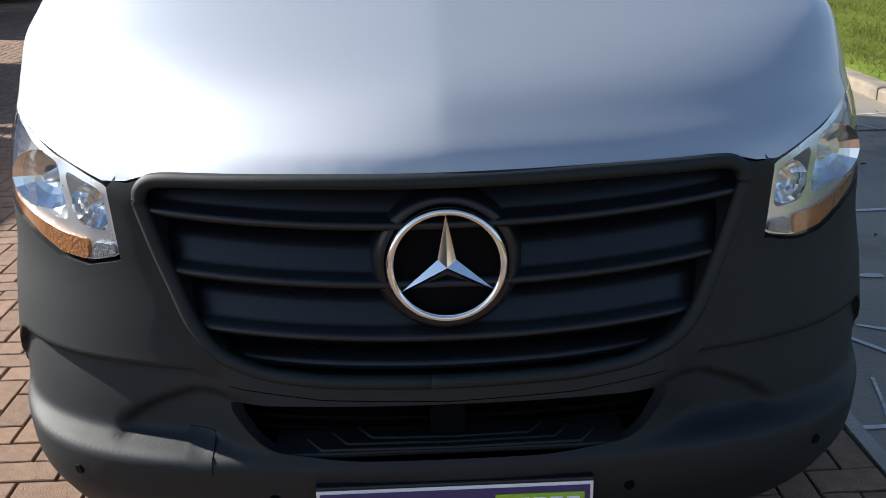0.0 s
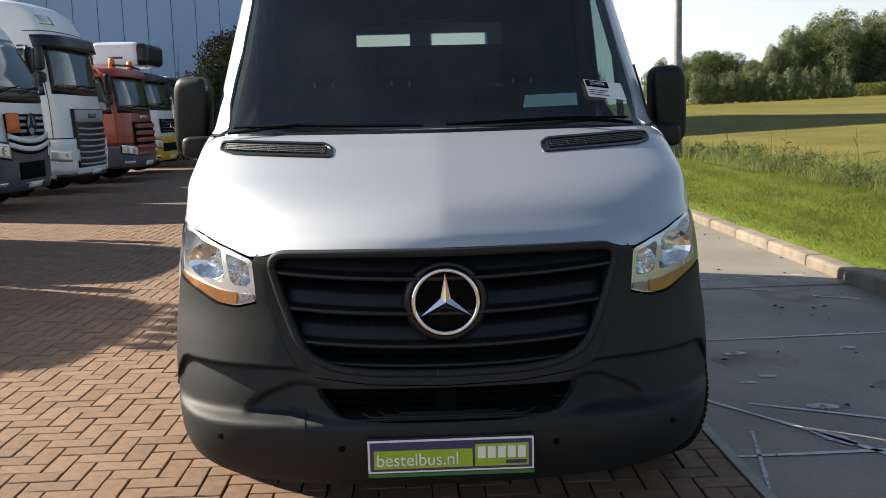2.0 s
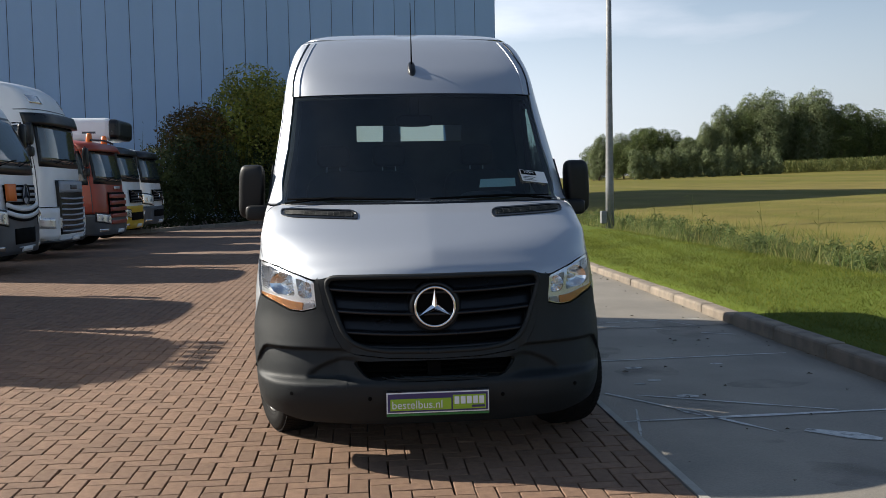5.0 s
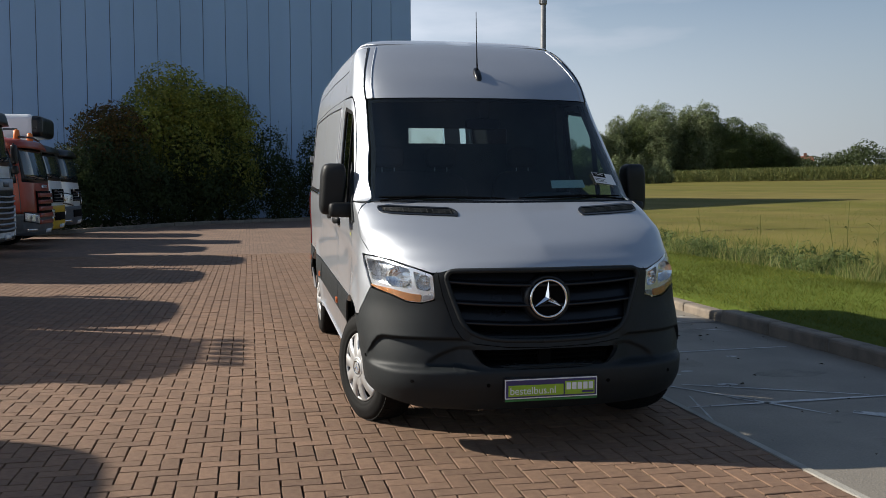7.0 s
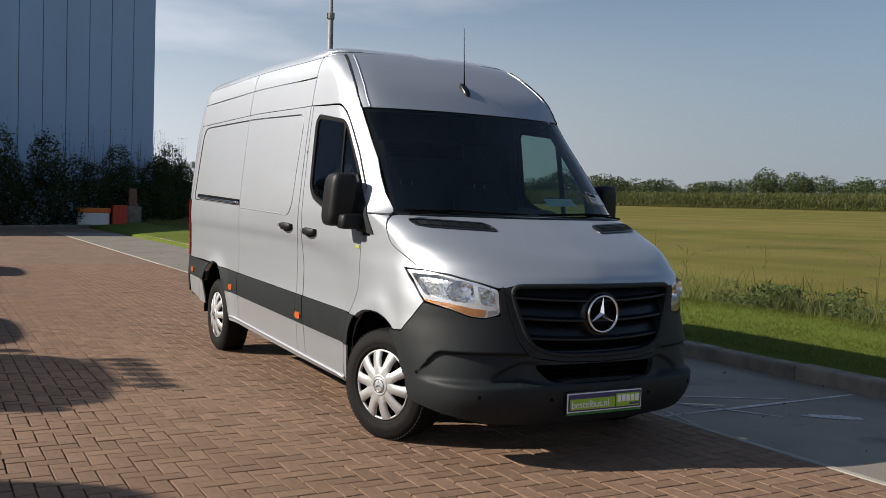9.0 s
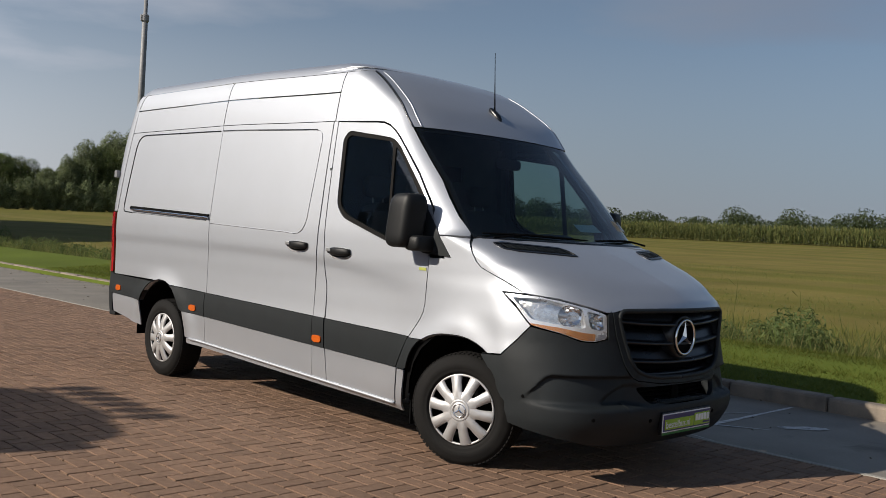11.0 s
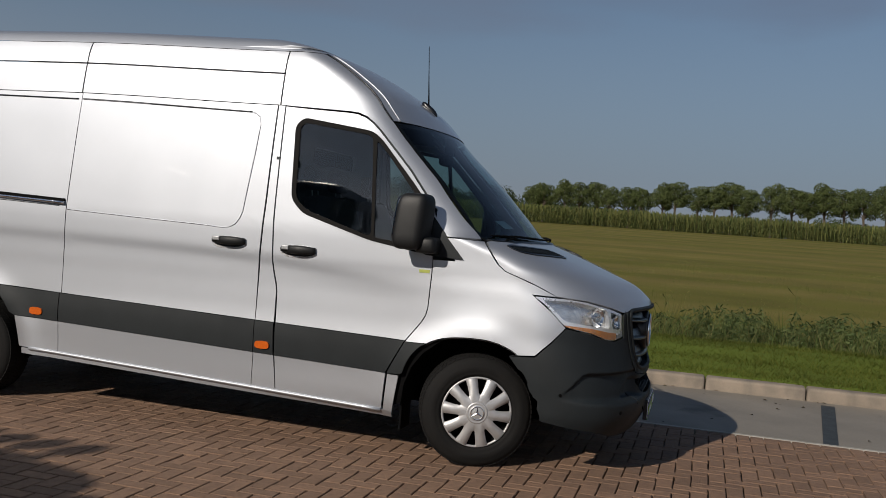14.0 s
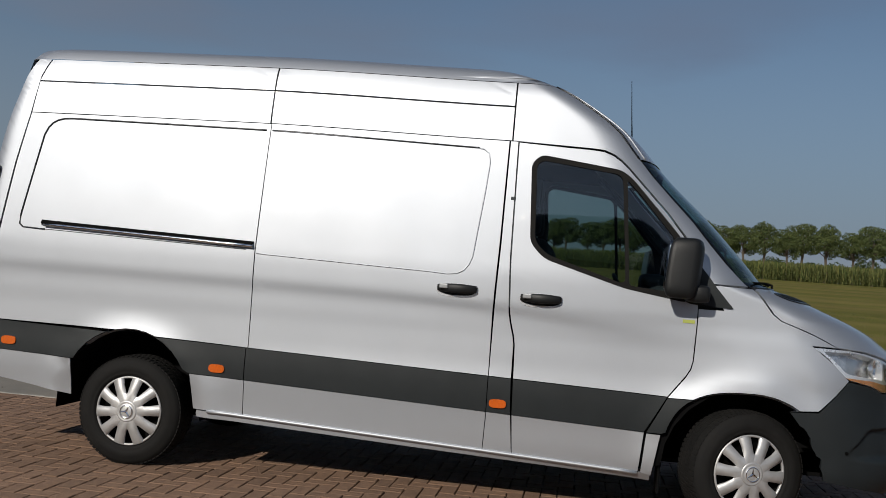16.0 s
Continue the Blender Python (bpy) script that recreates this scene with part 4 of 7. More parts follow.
# emblem: collar, dark disc, ring and three-armed star, no writing
EMB = Vector((0.0, 0.032, 0.882))
em = new("emblem")
em.parent = van
em["label"] = "round chrome emblem with three arms"
collar = lathe_bm([(0.075, 0.150), (0.03, 0.143), (0.010, 0.134), (0.002, 0.122), (0.008, 0.114), (0.02, 0.111)], 64, "y")
bmesh.ops.translate(collar, verts=collar.verts[:], vec=EMB)
part("collar", collar, M_GRILLE, em, smooth=True)
ringb = lathe_bm([(-0.004 - 0.010 * math.sin(a), 0.1065 + 0.0082 * math.cos(a)) for a in np.linspace(0, math.tau, 13)[:-1]], 72, "y", closed=True)
bmesh.ops.translate(ringb, verts=ringb.verts[:], vec=EMB)
part("ring", ringb, M_CHROME, em, smooth=True)
disc = lathe_bm([(0.012, 0.112), (0.010, 0.06), (0.010, 0.0005)], 48, "y")
bmesh.ops.translate(disc, verts=disc.verts[:], vec=EMB)
part("disc", disc, M_BLACK, em)
star = bmesh.new()
c = star.verts.new(EMB + Vector((0, -0.018, 0)))
for k in range(3):
    a = radians(90 + 120 * k)
    tip = star.verts.new(EMB + Vector((math.cos(a) * 0.101, -0.004, math.sin(a) * 0.101)))
    l = star.verts.new(EMB + Vector((math.cos(a + radians(60)) * 0.020, 0.0, math.sin(a + radians(60)) * 0.020)))
    r = star.verts.new(EMB + Vector((math.cos(a - radians(60)) * 0.020, 0.0, math.sin(a - radians(60)) * 0.020)))
    star.faces.new((c, l, tip))
    star.faces.new((c, tip, r))
part("star", star, M_CHROME, em)

# lower intake: step plate; centre post and grid bars blackened for the intake's shade
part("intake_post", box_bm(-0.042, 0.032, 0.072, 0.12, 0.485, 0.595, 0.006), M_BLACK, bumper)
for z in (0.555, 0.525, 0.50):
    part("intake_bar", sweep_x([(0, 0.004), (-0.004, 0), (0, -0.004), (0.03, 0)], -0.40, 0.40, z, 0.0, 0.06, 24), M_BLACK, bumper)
for k, r in enumerate((0.29, 0.24, 0.19)):
    yk = 0.022 + 0.020 * k
    pts = [(-r, yk + 0.035, 0.503), (-r + 0.03, yk + 0.004, 0.495), (0, yk, 0.494), (r - 0.03, yk + 0.004, 0.495), (r, yk + 0.035, 0.503)]
    part("step_rib", tube_bm(pts, 0.004, 6), M_PLASTIC, bumper, smooth=True)
part("step_plate", box_bm(-0.36, 0.36, 0.022, 0.13, 0.478, 0.491, 0.004), M_PLASTIC, bumper)
# parking sensors, towing-eye cover
for sx in (-1, 1):
    for x, z in ((0.784, 0.418), (0.36, 0.395)):
        p = skin(sx_(x, z), z, 0.001, sx)
        n = skin_normal(sx_(x, z), z, sx)
        b = bmesh.new()
        bmesh.ops.create_cone(b, segments=16, radius1=0.012, radius2=0.010, depth=0.006, cap_ends=True, matrix=Matrix.Translation(p) @ n.to_track_quat("Z", "Y").to_matrix().to_4x4())
        part("parking_sensor", b, M_BLACK, bumper, smooth=False)
    p, n = skin(sy_(0.47, 0.52), 0.52, 0.001, sx), skin_normal(sy_(0.47, 0.52), 0.52, sx)
    b = bmesh.new()
    bmesh.ops.create_cone(b, segments=16, radius1=0.011, radius2=0.009, depth=0.006, cap_ends=True, matrix=Matrix.Translation(p) @ n.to_track_quat("Z", "Y").to_matrix().to_4x4())
    part("parking_sensor", b, M_BLACK, bumper)
panel("towing_cover", rounded([(0.482, 0.445), (0.547, 0.445), (0.547, 0.513), (0.482, 0.513)], 0.008), M_PLASTIC, bumper, "x", side=-1, off=0.003, gap=0, rim=0.006, step=0.02)

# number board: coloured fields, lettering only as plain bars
pb = new("plate_board")
pb.parent = van
pb["label"] = "white-edged violet and green advertising board in the number plate holder"


def plate(name, x0, x1, z0, z1, y, mat, parent, t=0.004):
    return part(name, box_bm(x0, x1, y, y + t, z0, z1, 0.0012, 1), mat, parent)


PX0, PX1, PZ0, PZ1, PY = -0.273, 0.280, 0.300, 0.429, -0.020
part("holder", box_bm(PX0 - 0.002, PX1 + 0.002, PY + 0.002, PY + 0.03, PZ0, PZ1 + 0.008, 0.004), M_GRILLE, pb)
plate("edge", PX0, PX1, PZ0 + 0.016, PZ1, PY, M_WHITE, pb)
plate("field", PX0 + 0.007, PX1 - 0.007, PZ0 + 0.023, PZ1 - 0.007, PY - 0.003, M_PURPLE, pb)
plate("strip", PX0, PX1, PZ0 + 0.001, PZ0 + 0.014, PY, M_DKGREEN, pb)
plate("name_field", PX0 + 0.020, 0.075, PZ0 + 0.032, PZ1 - 0.034, PY - 0.006, M_GREEN, pb)
plate("logo_field", 0.083, PX1 - 0.018, PZ0 + 0.032, PZ1 - 0.020, PY - 0.006, M_GREEN, pb)
cu = bpy.data.curves.new("web_name", "FONT")
cu.body, cu.size, cu.extrude = "bestelbus.nl", 0.061, 0.0008
txt = bpy.data.objects.new("web_name", cu)
bpy.context.collection.objects.link(txt)
bpy.context.view_layer.update()
me = bpy.data.meshes.new_from_object(txt.evaluated_get(bpy.context.evaluated_depsgraph_get()))
bpy.data.objects.remove(txt)
wide = max(v.co.x for v in me.vertices)
me.transform(Matrix.Translation((PX0 + 0.027, PY - 0.0075, PZ0 + 0.043)) @ Matrix.Rotation(radians(90), 4, "X") @ Matrix.Diagonal((0.272 / wide, 1, 1, 1)))
me.materials.clear()
me.materials.append(M_WHITE)
web = new("web_name", me)
web.parent = pb
web["label"] = "white lettering"
for i in range(5):
    plate("bar", 0.092 + i * 0.0335, 0.118 + i * 0.0335, PZ0 + 0.060, PZ1 - 0.028, PY - 0.009, M_WHITE, pb)
plate("bar", 0.185, 0.256, PZ0 + 0.040, PZ0 + 0.052, PY - 0.009, M_PURPLE, pb)

# headlamps: bezel with a large and a small reflector, indicator strip below
for sd in (-1, 1):
    lamp = new("headlamp")
    lamp.parent = van
    lamp["label"] = "clear headlamp with amber indicator strip"
    HL = rounded([fs(0.655, 1.021), fs(0.645, 0.878), fs(0.72, 0.858), fs(0.79, 0.862), fs(0.88, 0.900), ys(0.47, 0.935), ys(0.56, 1.02), ys(0.685, 1.112), fs(0.925, 1.109), fs(0.86, 1.0935), fs(0.75, 1.0575)], 0.022, 3)
    AMB = rounded([fs(0.72, 0.860), fs(0.79, 0.864), fs(0.88, 0.902), ys(0.47, 0.935), ys(0.488, 0.950), fs(0.88, 0.935), fs(0.78, 0.912), fs(0.715, 0.906)], 0.012, 2)
    SMK = rounded([fs(0.649, 0.882), fs(0.714, 0.862), fs(0.709, 0.904), fs(0.654, 0.904)], 0.012, 2)
    BIG = rounded([fs(0.765, 0.934), fs(0.885, 0.950), ys(0.478, 0.972), ys(0.56, 1.045), ys(0.625, 1.092), fs(0.91, 1.094), fs(0.80, 1.058), fs(0.782, 1.05)], 0.025)
    SML = rounded([fs(0.668, 0.926), fs(0.742, 0.932), fs(0.762, 1.042), fs(0.674, 1.010)], 0.022)
    panel("lens", HL, M_LENS, lamp, "s", side=sd, off=0.001, gap=0.001, rim=0, step=0.03, label="clear lens").visible_shadow = False
    bezel = panel("bezel", HL, M_REFLECT, lamp, "s", side=sd, holes=[BIG, SML], off=-0.012, gap=0.001, rim=0.045, step=0.03, label="bright silver bezel")
    panel("reflector", BIG, M_BOWL, bezel, "s", side=sd, off=-0.052, gap=-0.006, rim=0, step=0.02)
    panel("reflector", SML, M_BOWL, bezel, "s", side=sd, off=-0.050, gap=-0.006, rim=0, step=0.02)
    panel("turn_signal", AMB, M_STRIP, lamp, "s", side=sd, off=-0.004, gap=0.002, rim=0.01, step=0.02, label="amber indicator lens")
    panel("position_light", SMK, M_SMOKE, lamp, "s", side=sd, off=-0.004, gap=0.002, rim=0.01, step=0.02, label="grey ribbed lens")
    for x, z, r, wide in ((0.712, 0.975, 0.046, 1.0), (0.850, 1.004, 0.064, 1.25)):
        s0 = sx_(x, z)
        p, n = skin(s0, z, -0.045, sd), (skin_normal(s0, z, sd) + Vector((0, -1.2, 0))).normalized()
        mt = Matrix.Translation(p) @ n.to_track_quat("Z", "Y").to_matrix().to_4x4()
        mt = mt @ Matrix.Diagonal((wide, 1, 1, 1))
        b = lathe_bm([(0.030, r), (0.018, r * 0.84), (0.004, r * 0.60), (-0.004, r * 0.38), (-0.006, r * 0.20)], 18, "z")
        bmesh.ops.transform(b, matrix=mt, verts=b.verts[:])
        bowl = part("bulb_bowl", b, M_CHROME, lamp, "facetted chrome bowl")
        b = lathe_bm([(-0.006, r * 0.20), (0.010, r * 0.19), (0.020, r * 0.15), (0.026, 0.001)], 14, "z")
        bmesh.ops.transform(b, matrix=mt, verts=b.verts[:])
        part("bulb", b, M_REFLECT, bowl, smooth=True)

# ---- wheels ----
def wheel():
    """Wheel at the origin, outer face towards -x."""
    w = new("wheel")
    prof = [(0.0, 0.222), (-0.010, 0.236), (-0.016, 0.240), (-0.015, 0.246), (-0.021, 0.262), (-0.0225, 0.268), (-0.0235, 0.290), (-0.022, 0.293), (-0.018, 0.318), (0.0, 0.341), (0.02, 0.351), (0.105, 0.355), (0.19, 0.351), (0.21, 0.341), (0.225, 0.30), (0.22, 0.24), (0.205, 0.215)]
    t = lathe_bm(prof, 72, "x")
    part("tyre", t, M_TYRE, w, smooth=True, label="black tyre")
    tr = bmesh.new()
    for k in range(72):
        a = k * math.tau / 72
        for x0, x1, da in ((0.004, 0.05, 0.0), (0.06, 0.10, 0.5), (0.11, 0.15, 0.0), (0.16, 0.205, 0.5)):
            aa = a + da * math.tau / 72
            vs = []
            for r in (0.350, 0.3575):
                for x, g in ((x0, 0.0), (x0, 0.7), (x1, 0.85), (x1, 0.15)):
                    b = aa + g * math.tau / 72
                    rr = r - (0.005 if (x < 0.02 or x > 0.19) else 0)
                    vs.append(tr.verts.new((x, math.cos(b) * rr, math.sin(b) * rr)))
            tr.faces.new(vs[4:])
            for i in range(4):
                tr.faces.new((vs[i], vs[(i + 1) % 4], vs[4 + (i + 1) % 4], vs[4 + i]))
    part("tread", tr, M_TYRE, w)
    part("rim", lathe_bm([(0.02, 0.222), (0.0, 0.232), (-0.006, 0.227), (0.004, 0.216), (0.03, 0.208), (0.045, 0.10), (0.045, 0.001)], 48, "x"), M_BLACK, w, "black steel rim", smooth=True)
    cap = lathe_bm([(0.004, 0.226), (-0.010, 0.223), (-0.012, 0.215), (-0.004, 0.209), (0.006, 0.211)], 60, "x")
    part("hubcap_ring", cap, M_CAP, w, "silver hubcap edge", smooth=True)
    for k in range(10):
        a0 = k * math.tau / 10 + 0.1
        b = bmesh.new()
        rows = []
        for r, hw, x in ((0.058, 0.314, -0.036), (0.114, 0.314, -0.035), (0.120, 0.262, -0.034), (0.168, 0.198, -0.028), (0.217, 0.178, -0.012)):
            row = []
            for f, dx in ((-1.0, 0.012), (-0.93, 0.0), (0.0, -0.001), (0.93, 0.0), (1.0, 0.012)):
                aa = a0 + f * hw
                row.append(b.verts.new((x + (dx if r > 0.116 else 0.0), math.cos(aa) * r, math.sin(aa) * r)))
            rows.append(row)
        for p, q in zip(rows, rows[1:]):
            for i in range(4):
                b.faces.new((p[i], p[i + 1], q[i + 1], q[i]))
        part("spoke", b, M_CAP, w, smooth=True)
    part("hub", lathe_bm([(0.0, 0.074), (-0.034, 0.071), (-0.043, 0.060), (-0.037, 0.054), (-0.040, 0.049), (-0.044, 0.02), (-0.045, 0.001)], 36, "x"), M_CAP, w, "silver hubcap centre", smooth=True)
    ring_ = lathe_bm([(-0.044 - 0.003 * math.sin(a), 0.041 + 0.003 * math.cos(a)) for a in np.linspace(0, math.tau, 9)[:-1]], 32, "x", closed=True)
    for k in range(3):
        a = radians(90 + 120 * k)
        tip = ring_.verts.new((-0.046, math.cos(a) * 0.040, math.sin(a) * 0.040))
        l = ring_.verts.new((-0.046, math.cos(a + 1.05) * 0.008, math.sin(a + 1.05) * 0.008))
        r = ring_.verts.new((-0.046, math.cos(a - 1.05) * 0.008, math.sin(a - 1.05) * 0.008))
        c = ring_.verts.new((-0.051, 0, 0))
        ring_.faces.new((c, l, tip))
        ring_.faces.new((c, tip, r))
    part("hub_emblem", ring_, M_CHROME, w)
    return w


wh = wheel()
wh.parent = van
wh.matrix_basis = pose(-0.965, 0.995, 0.347, 0, 0, 20)
for m in (pose(-0.945, 4.885, 0.347, 25), pose(0.965, 0.995, 0.347, 0, 0, 200), pose(0.935, 4.885, 0.347, 10, 0, 180)):
    copy_thing(wh, m).parent = van

# wheel wells and floor, dark
for hy in (1.0, 4.9):
    for sd in (-1, 1):
        b = bmesh.new()
        rr = [(0.50 * math.cos(radians(a)), 0.50 * math.sin(radians(a))) for a in np.linspace(-4, 184, 16)]
        v0 = [b.verts.new((sd * 0.95, hy + y, 0.36 + z)) for y, z in rr]
        v1 = [b.verts.new((sd * 0.60, hy + y, 0.36 + z)) for y, z in rr]
        for i in range(15):
            b.faces.new((v0[i], v0[i + 1], v1[i + 1], v1[i]))
        b.faces.new(v1)
        part("wheel_well", b, M_BLACK, van)
part("underbody", box_bm(-0.60, 0.60, 0.20, 5.3, 0.30, 0.44), M_BLACK, van)
part("cargo_floor", box_bm(-0.94, 0.94, 1.55, 4.40, 0.36, 0.46), M_BLACK, van)
part("cargo_floor", box_bm(-0.90, 0.90, 5.40, 5.95, 0.56, 0.60), M_BLACK, van)
part("axle_beam", tube_bm([(-0.8, 4.885, 0.30), (0.8, 4.885, 0.30)], 0.045, 10), M_BLACK, van)
part("mud_flap", box_bm(-0.93, -0.74, 1.50, 1.515, 0.16, 0.45, 0.004), M_BLACK, van)

# ---- rear: doors with two windows, lamps, step ----


def rear_sheet():
    b = bmesh.new()
    xs = [-0.86, -0.66, -0.10, 0.10, 0.66, 0.86]
    zs = [0.50, 1.55, 1.75, 2.245, 2.66]
    wx = lambda z: 0.90 - max(0, z - 1.4) * 0.11
    g = [[b.verts.new((x / 0.86 * wx(z), RZ(z) - 0.004, z)) for x in xs] for z in zs]
    for j in range(4):
        for i in range(5):
            if j == 2 and i in (1, 3):
                continue
            b.faces.new((g[j][i], g[j][i + 1], g[j + 1][i + 1], g[j + 1][i]))
    return b


part("rear_doors", rear_sheet(), M_SILVER, van)
for sx in (-1, 1):
    vs = [(sx * 0.10, RZ(1.75) - 0.01, 1.75), (sx * 0.62, RZ(1.75) - 0.01, 1.75), (sx * 0.60, RZ(2.245) - 0.01, 2.245), (sx * 0.10, RZ(2.245) - 0.01, 2.245)]
    mesh_ob("rear_window", vs, [(0, 1, 2, 3)], M_DUSTY, van, "dusty rear door glass").visible_shadow = False
    panel("tail_lamp", rounded([(5.905, 0.89), (5.905, 1.48), (6.02, 1.48), (6.03, 0.89)], 0.015), M_RED, van, side=sx, off=0.012, gap=0, rim=0.02, step=0.03, label="red tail lamp")
    panel("rear_corner", [(5.89, 0.50), (5.89, 0.885), (6.04, 0.885), (6.05, 0.50)], M_PLASTIC, van, side=sx, off=0.008, rim=0.02, step=0.03)
    panel("rear_post", [(5.89, 1.49), (6.03, 1.49), (5.98, 2.0), (5.93, 2.25), (5.86, 2.49), (5.80, 2.615), (5.705, 2.615), (5.745, 2.49), (5.775, 2.22), (5.835, 1.9)], M_SILVER, van, side=sx, step=0.03)
    part("door_hinge", box_bm(sx * 0.955 - 0.02, sx * 0.955 + 0.02, 5.94, 6.00, 1.83, 1.90, 0.006), M_STEEL, van)
part("rear_step", box_bm(-0.90, 0.90, 5.99, 6.12, 0.44, 0.54, 0.015), M_PLASTIC, van)

# ---- door furniture on the lit side and the far side ----
def on_side(y, z, off=0.0, sd=-1):
    return skin(sy_(y, z), z, off, sd)


def handle(y0, y1, z, sd):
    h = new("door_handle")
    h.parent = van
    h["label"] = "black pull handle in a recess"
    ym, hw = (y0 + y1) / 2, (y1 - y0) / 2
    oval = [(ym + hw * power(math.cos(a), 0.75), z - 0.006 + 0.043 * power(math.sin(a), 0.8)) for a in np.linspace(0, math.tau, 25)[:-1]]
    # flat ring in a brighter silver, the hollow's shine put into its colour
    panel("recess", oval, M_REFLECT, h, side=sd, off=0.0025, gap=0, rim=0.004, step=0.02, label="silver recess dish, coloured bright for its shine")
    dish = [(ym + (hw - 0.012) * power(math.cos(a), 0.75), z - 0.004 + 0.033 * power(math.sin(a), 0.8)) for a in np.linspace(0, math.tau, 25)[:-1]]
    # flat dark patch that stands for the shade behind the grip
    panel("dish", dish, M_PLASTIC, h, side=sd, off=0.0045, gap=0, rim=0.002, step=0.02, label="flat dark patch for the shade behind the grip")
    n = 18
    b = bmesh.new()
    rows = []
    for i in range(n + 1):
        t = i / n
        y = y0 + 0.006 + (y1 - y0 - 0.012) * t
        c = on_side(y, z, 0.012 + 0.026 * math.sin(math.pi * min(1, t * 1.12)) ** 0.7, sd)
        hz = 0.016 + 0.013 * math.sin(math.pi * (0.10 + 0.85 * t)) ** 0.8
        dx = 0.012 + 0.004 * math.sin(math.pi * t)
        rows.append([b.verts.new((c.x + sd * dx * power(math.cos(a), 0.8), y, c.z + 0.006 + hz * power(math.sin(a), 0.8))) for a in [k * math.tau / 12 for k in range(12)]])
    for p, q in zip(rows, rows[1:]):
        for k in range(12):
            b.faces.new((p[k], p[(k + 1) % 12], q[(k + 1) % 12], q[k]))
    b.faces.new(rows[0][::-1])
    b.faces.new(rows[-1])
    part("grip", b, M_MIRROR, h, smooth=True)
    lx = on_side(y1 - 0.045, z + 0.008, 0.052, sd).x
    part("lock", box_bm(min(lx, lx - sd * 0.014), max(lx, lx - sd * 0.014), y1 - 0.075, y1 - 0.022, z + 0.002, z + 0.030, 0.005), M_STEEL, h, "grey lock cover")


handle(2.145, 2.402, 1.268, -1)
handle(2.66, 2.915, 1.293, -1)
handle(2.15, 2.40, 1.283, 1)


# door rail and its groove
rail = new("door_rail")
rail.parent = van
part("groove", tube_bm([on_side(y, 1.478 + (y - 4.1) * 0.032, 0.001) for y in np.linspace(4.115, 5.58, 14)], 0.021, 6), M_BLACK, rail)
part("rail_bar", tube_bm([on_side(y, 1.465 + (y - 4.1) * 0.032, 0.016) for y in np.linspace(4.115, 5.56, 14)], 0.011, 6), M_CHROME, rail, smooth=True)
part("rail_cap", box_bm(-1.0, -0.962, 4.115, 4.16, 1.455, 1.497, 0.004), M_STEEL, rail)

# pressed fold lines and weather strips
def line(name, pts, r, mat, sd=-1):
    part(name, tube_bm([on_side(y, z, 0.002, sd) for y, z in dense_open(pts, 0.04)], r, 5), mat, van, smooth=True)


def dense_open(pts, step):
    out = []
    for p, q in zip(pts, pts[1:]):
        k = max(1, int(math.hypot(q[0] - p[0], q[1] - p[1]) / step))
        out += [(p[0] + (q[0] - p[0]) * j / k, p[1] + (q[1] - p[1]) * j / k) for j in range(k)]
    return out + [pts[-1]]


line("pressed_line", [(4.09, 1.425), (2.98, 1.392), (2.86, 1.385), (2.80, 1.391), (2.757, 1.412), (2.727, 1.450), (2.708, 1.50), (2.662, 1.9), (2.646, 2.09), (2.655, 2.145), (2.69, 2.170), (2.75, 2.176), (4.07, 2.188)], 0.0035, M_SILVER)
line("pressed_line", [(4.11, 2.189), (5.46, 2.202), (5.52, 2.199), (5.565, 2.188), (5.60, 2.168), (5.628, 2.138), (5.650, 2.09), (5.745, 1.56), (5.745, 1.51), (5.72, 1.49), (5.56, 1.483)], 0.0055, M_GRILLE)
line("pressed_line", [(2.72, 2.177), (4.07, 2.190)], 0.005, M_GRILLE)
line("fuel_flap_line", [(4.16, 1.445), (5.70, 1.488)], 0.002, M_PLASTIC)
for sd in (-1, 1):
    # dark strip beside the windscreen up to the roof
    zs = np.linspace(2.17, 2.614, 26)
    pts = [skin(sy_(roof_edge(z) + 0.003, z), z, 0.001, sd) for z in zs]
    part("roof_strip", tube_bm(pts, 0.0065, 8), M_GRILLE, van, smooth=True)
    # bright raised lip a few centimetres inside it
    pts = [skin(sx_(ROOF_X(z) - 0.046, z), z, 0.001, sd) for z in zs]
    part("roof_lip", tube_bm(pts, 0.006, 8), M_SILVER, van, smooth=True)
# side marker lamps, sticker
for y, z in ((5.745, 0.742), (4.292, 0.678), (2.492, 0.620)):
    panel("side_marker", [(y + 0.052 * power(math.cos(a), 0.62), z + 0.026 * power(math.sin(a), 0.62)) for a in np.linspace(0, math.tau, 25)[:-1]], M_AMBER, van, off=0.016, gap=0, rim=0.012, step=0.02, label="amber side marker lamp")
panel("sticker", [(1.36, 1.195), (1.43, 1.195), (1.43, 1.215), (1.36, 1.215)], M_YELLOW, van, off=0.003, gap=0, rim=0.001, step=0.05, label="small yellow-green sticker")


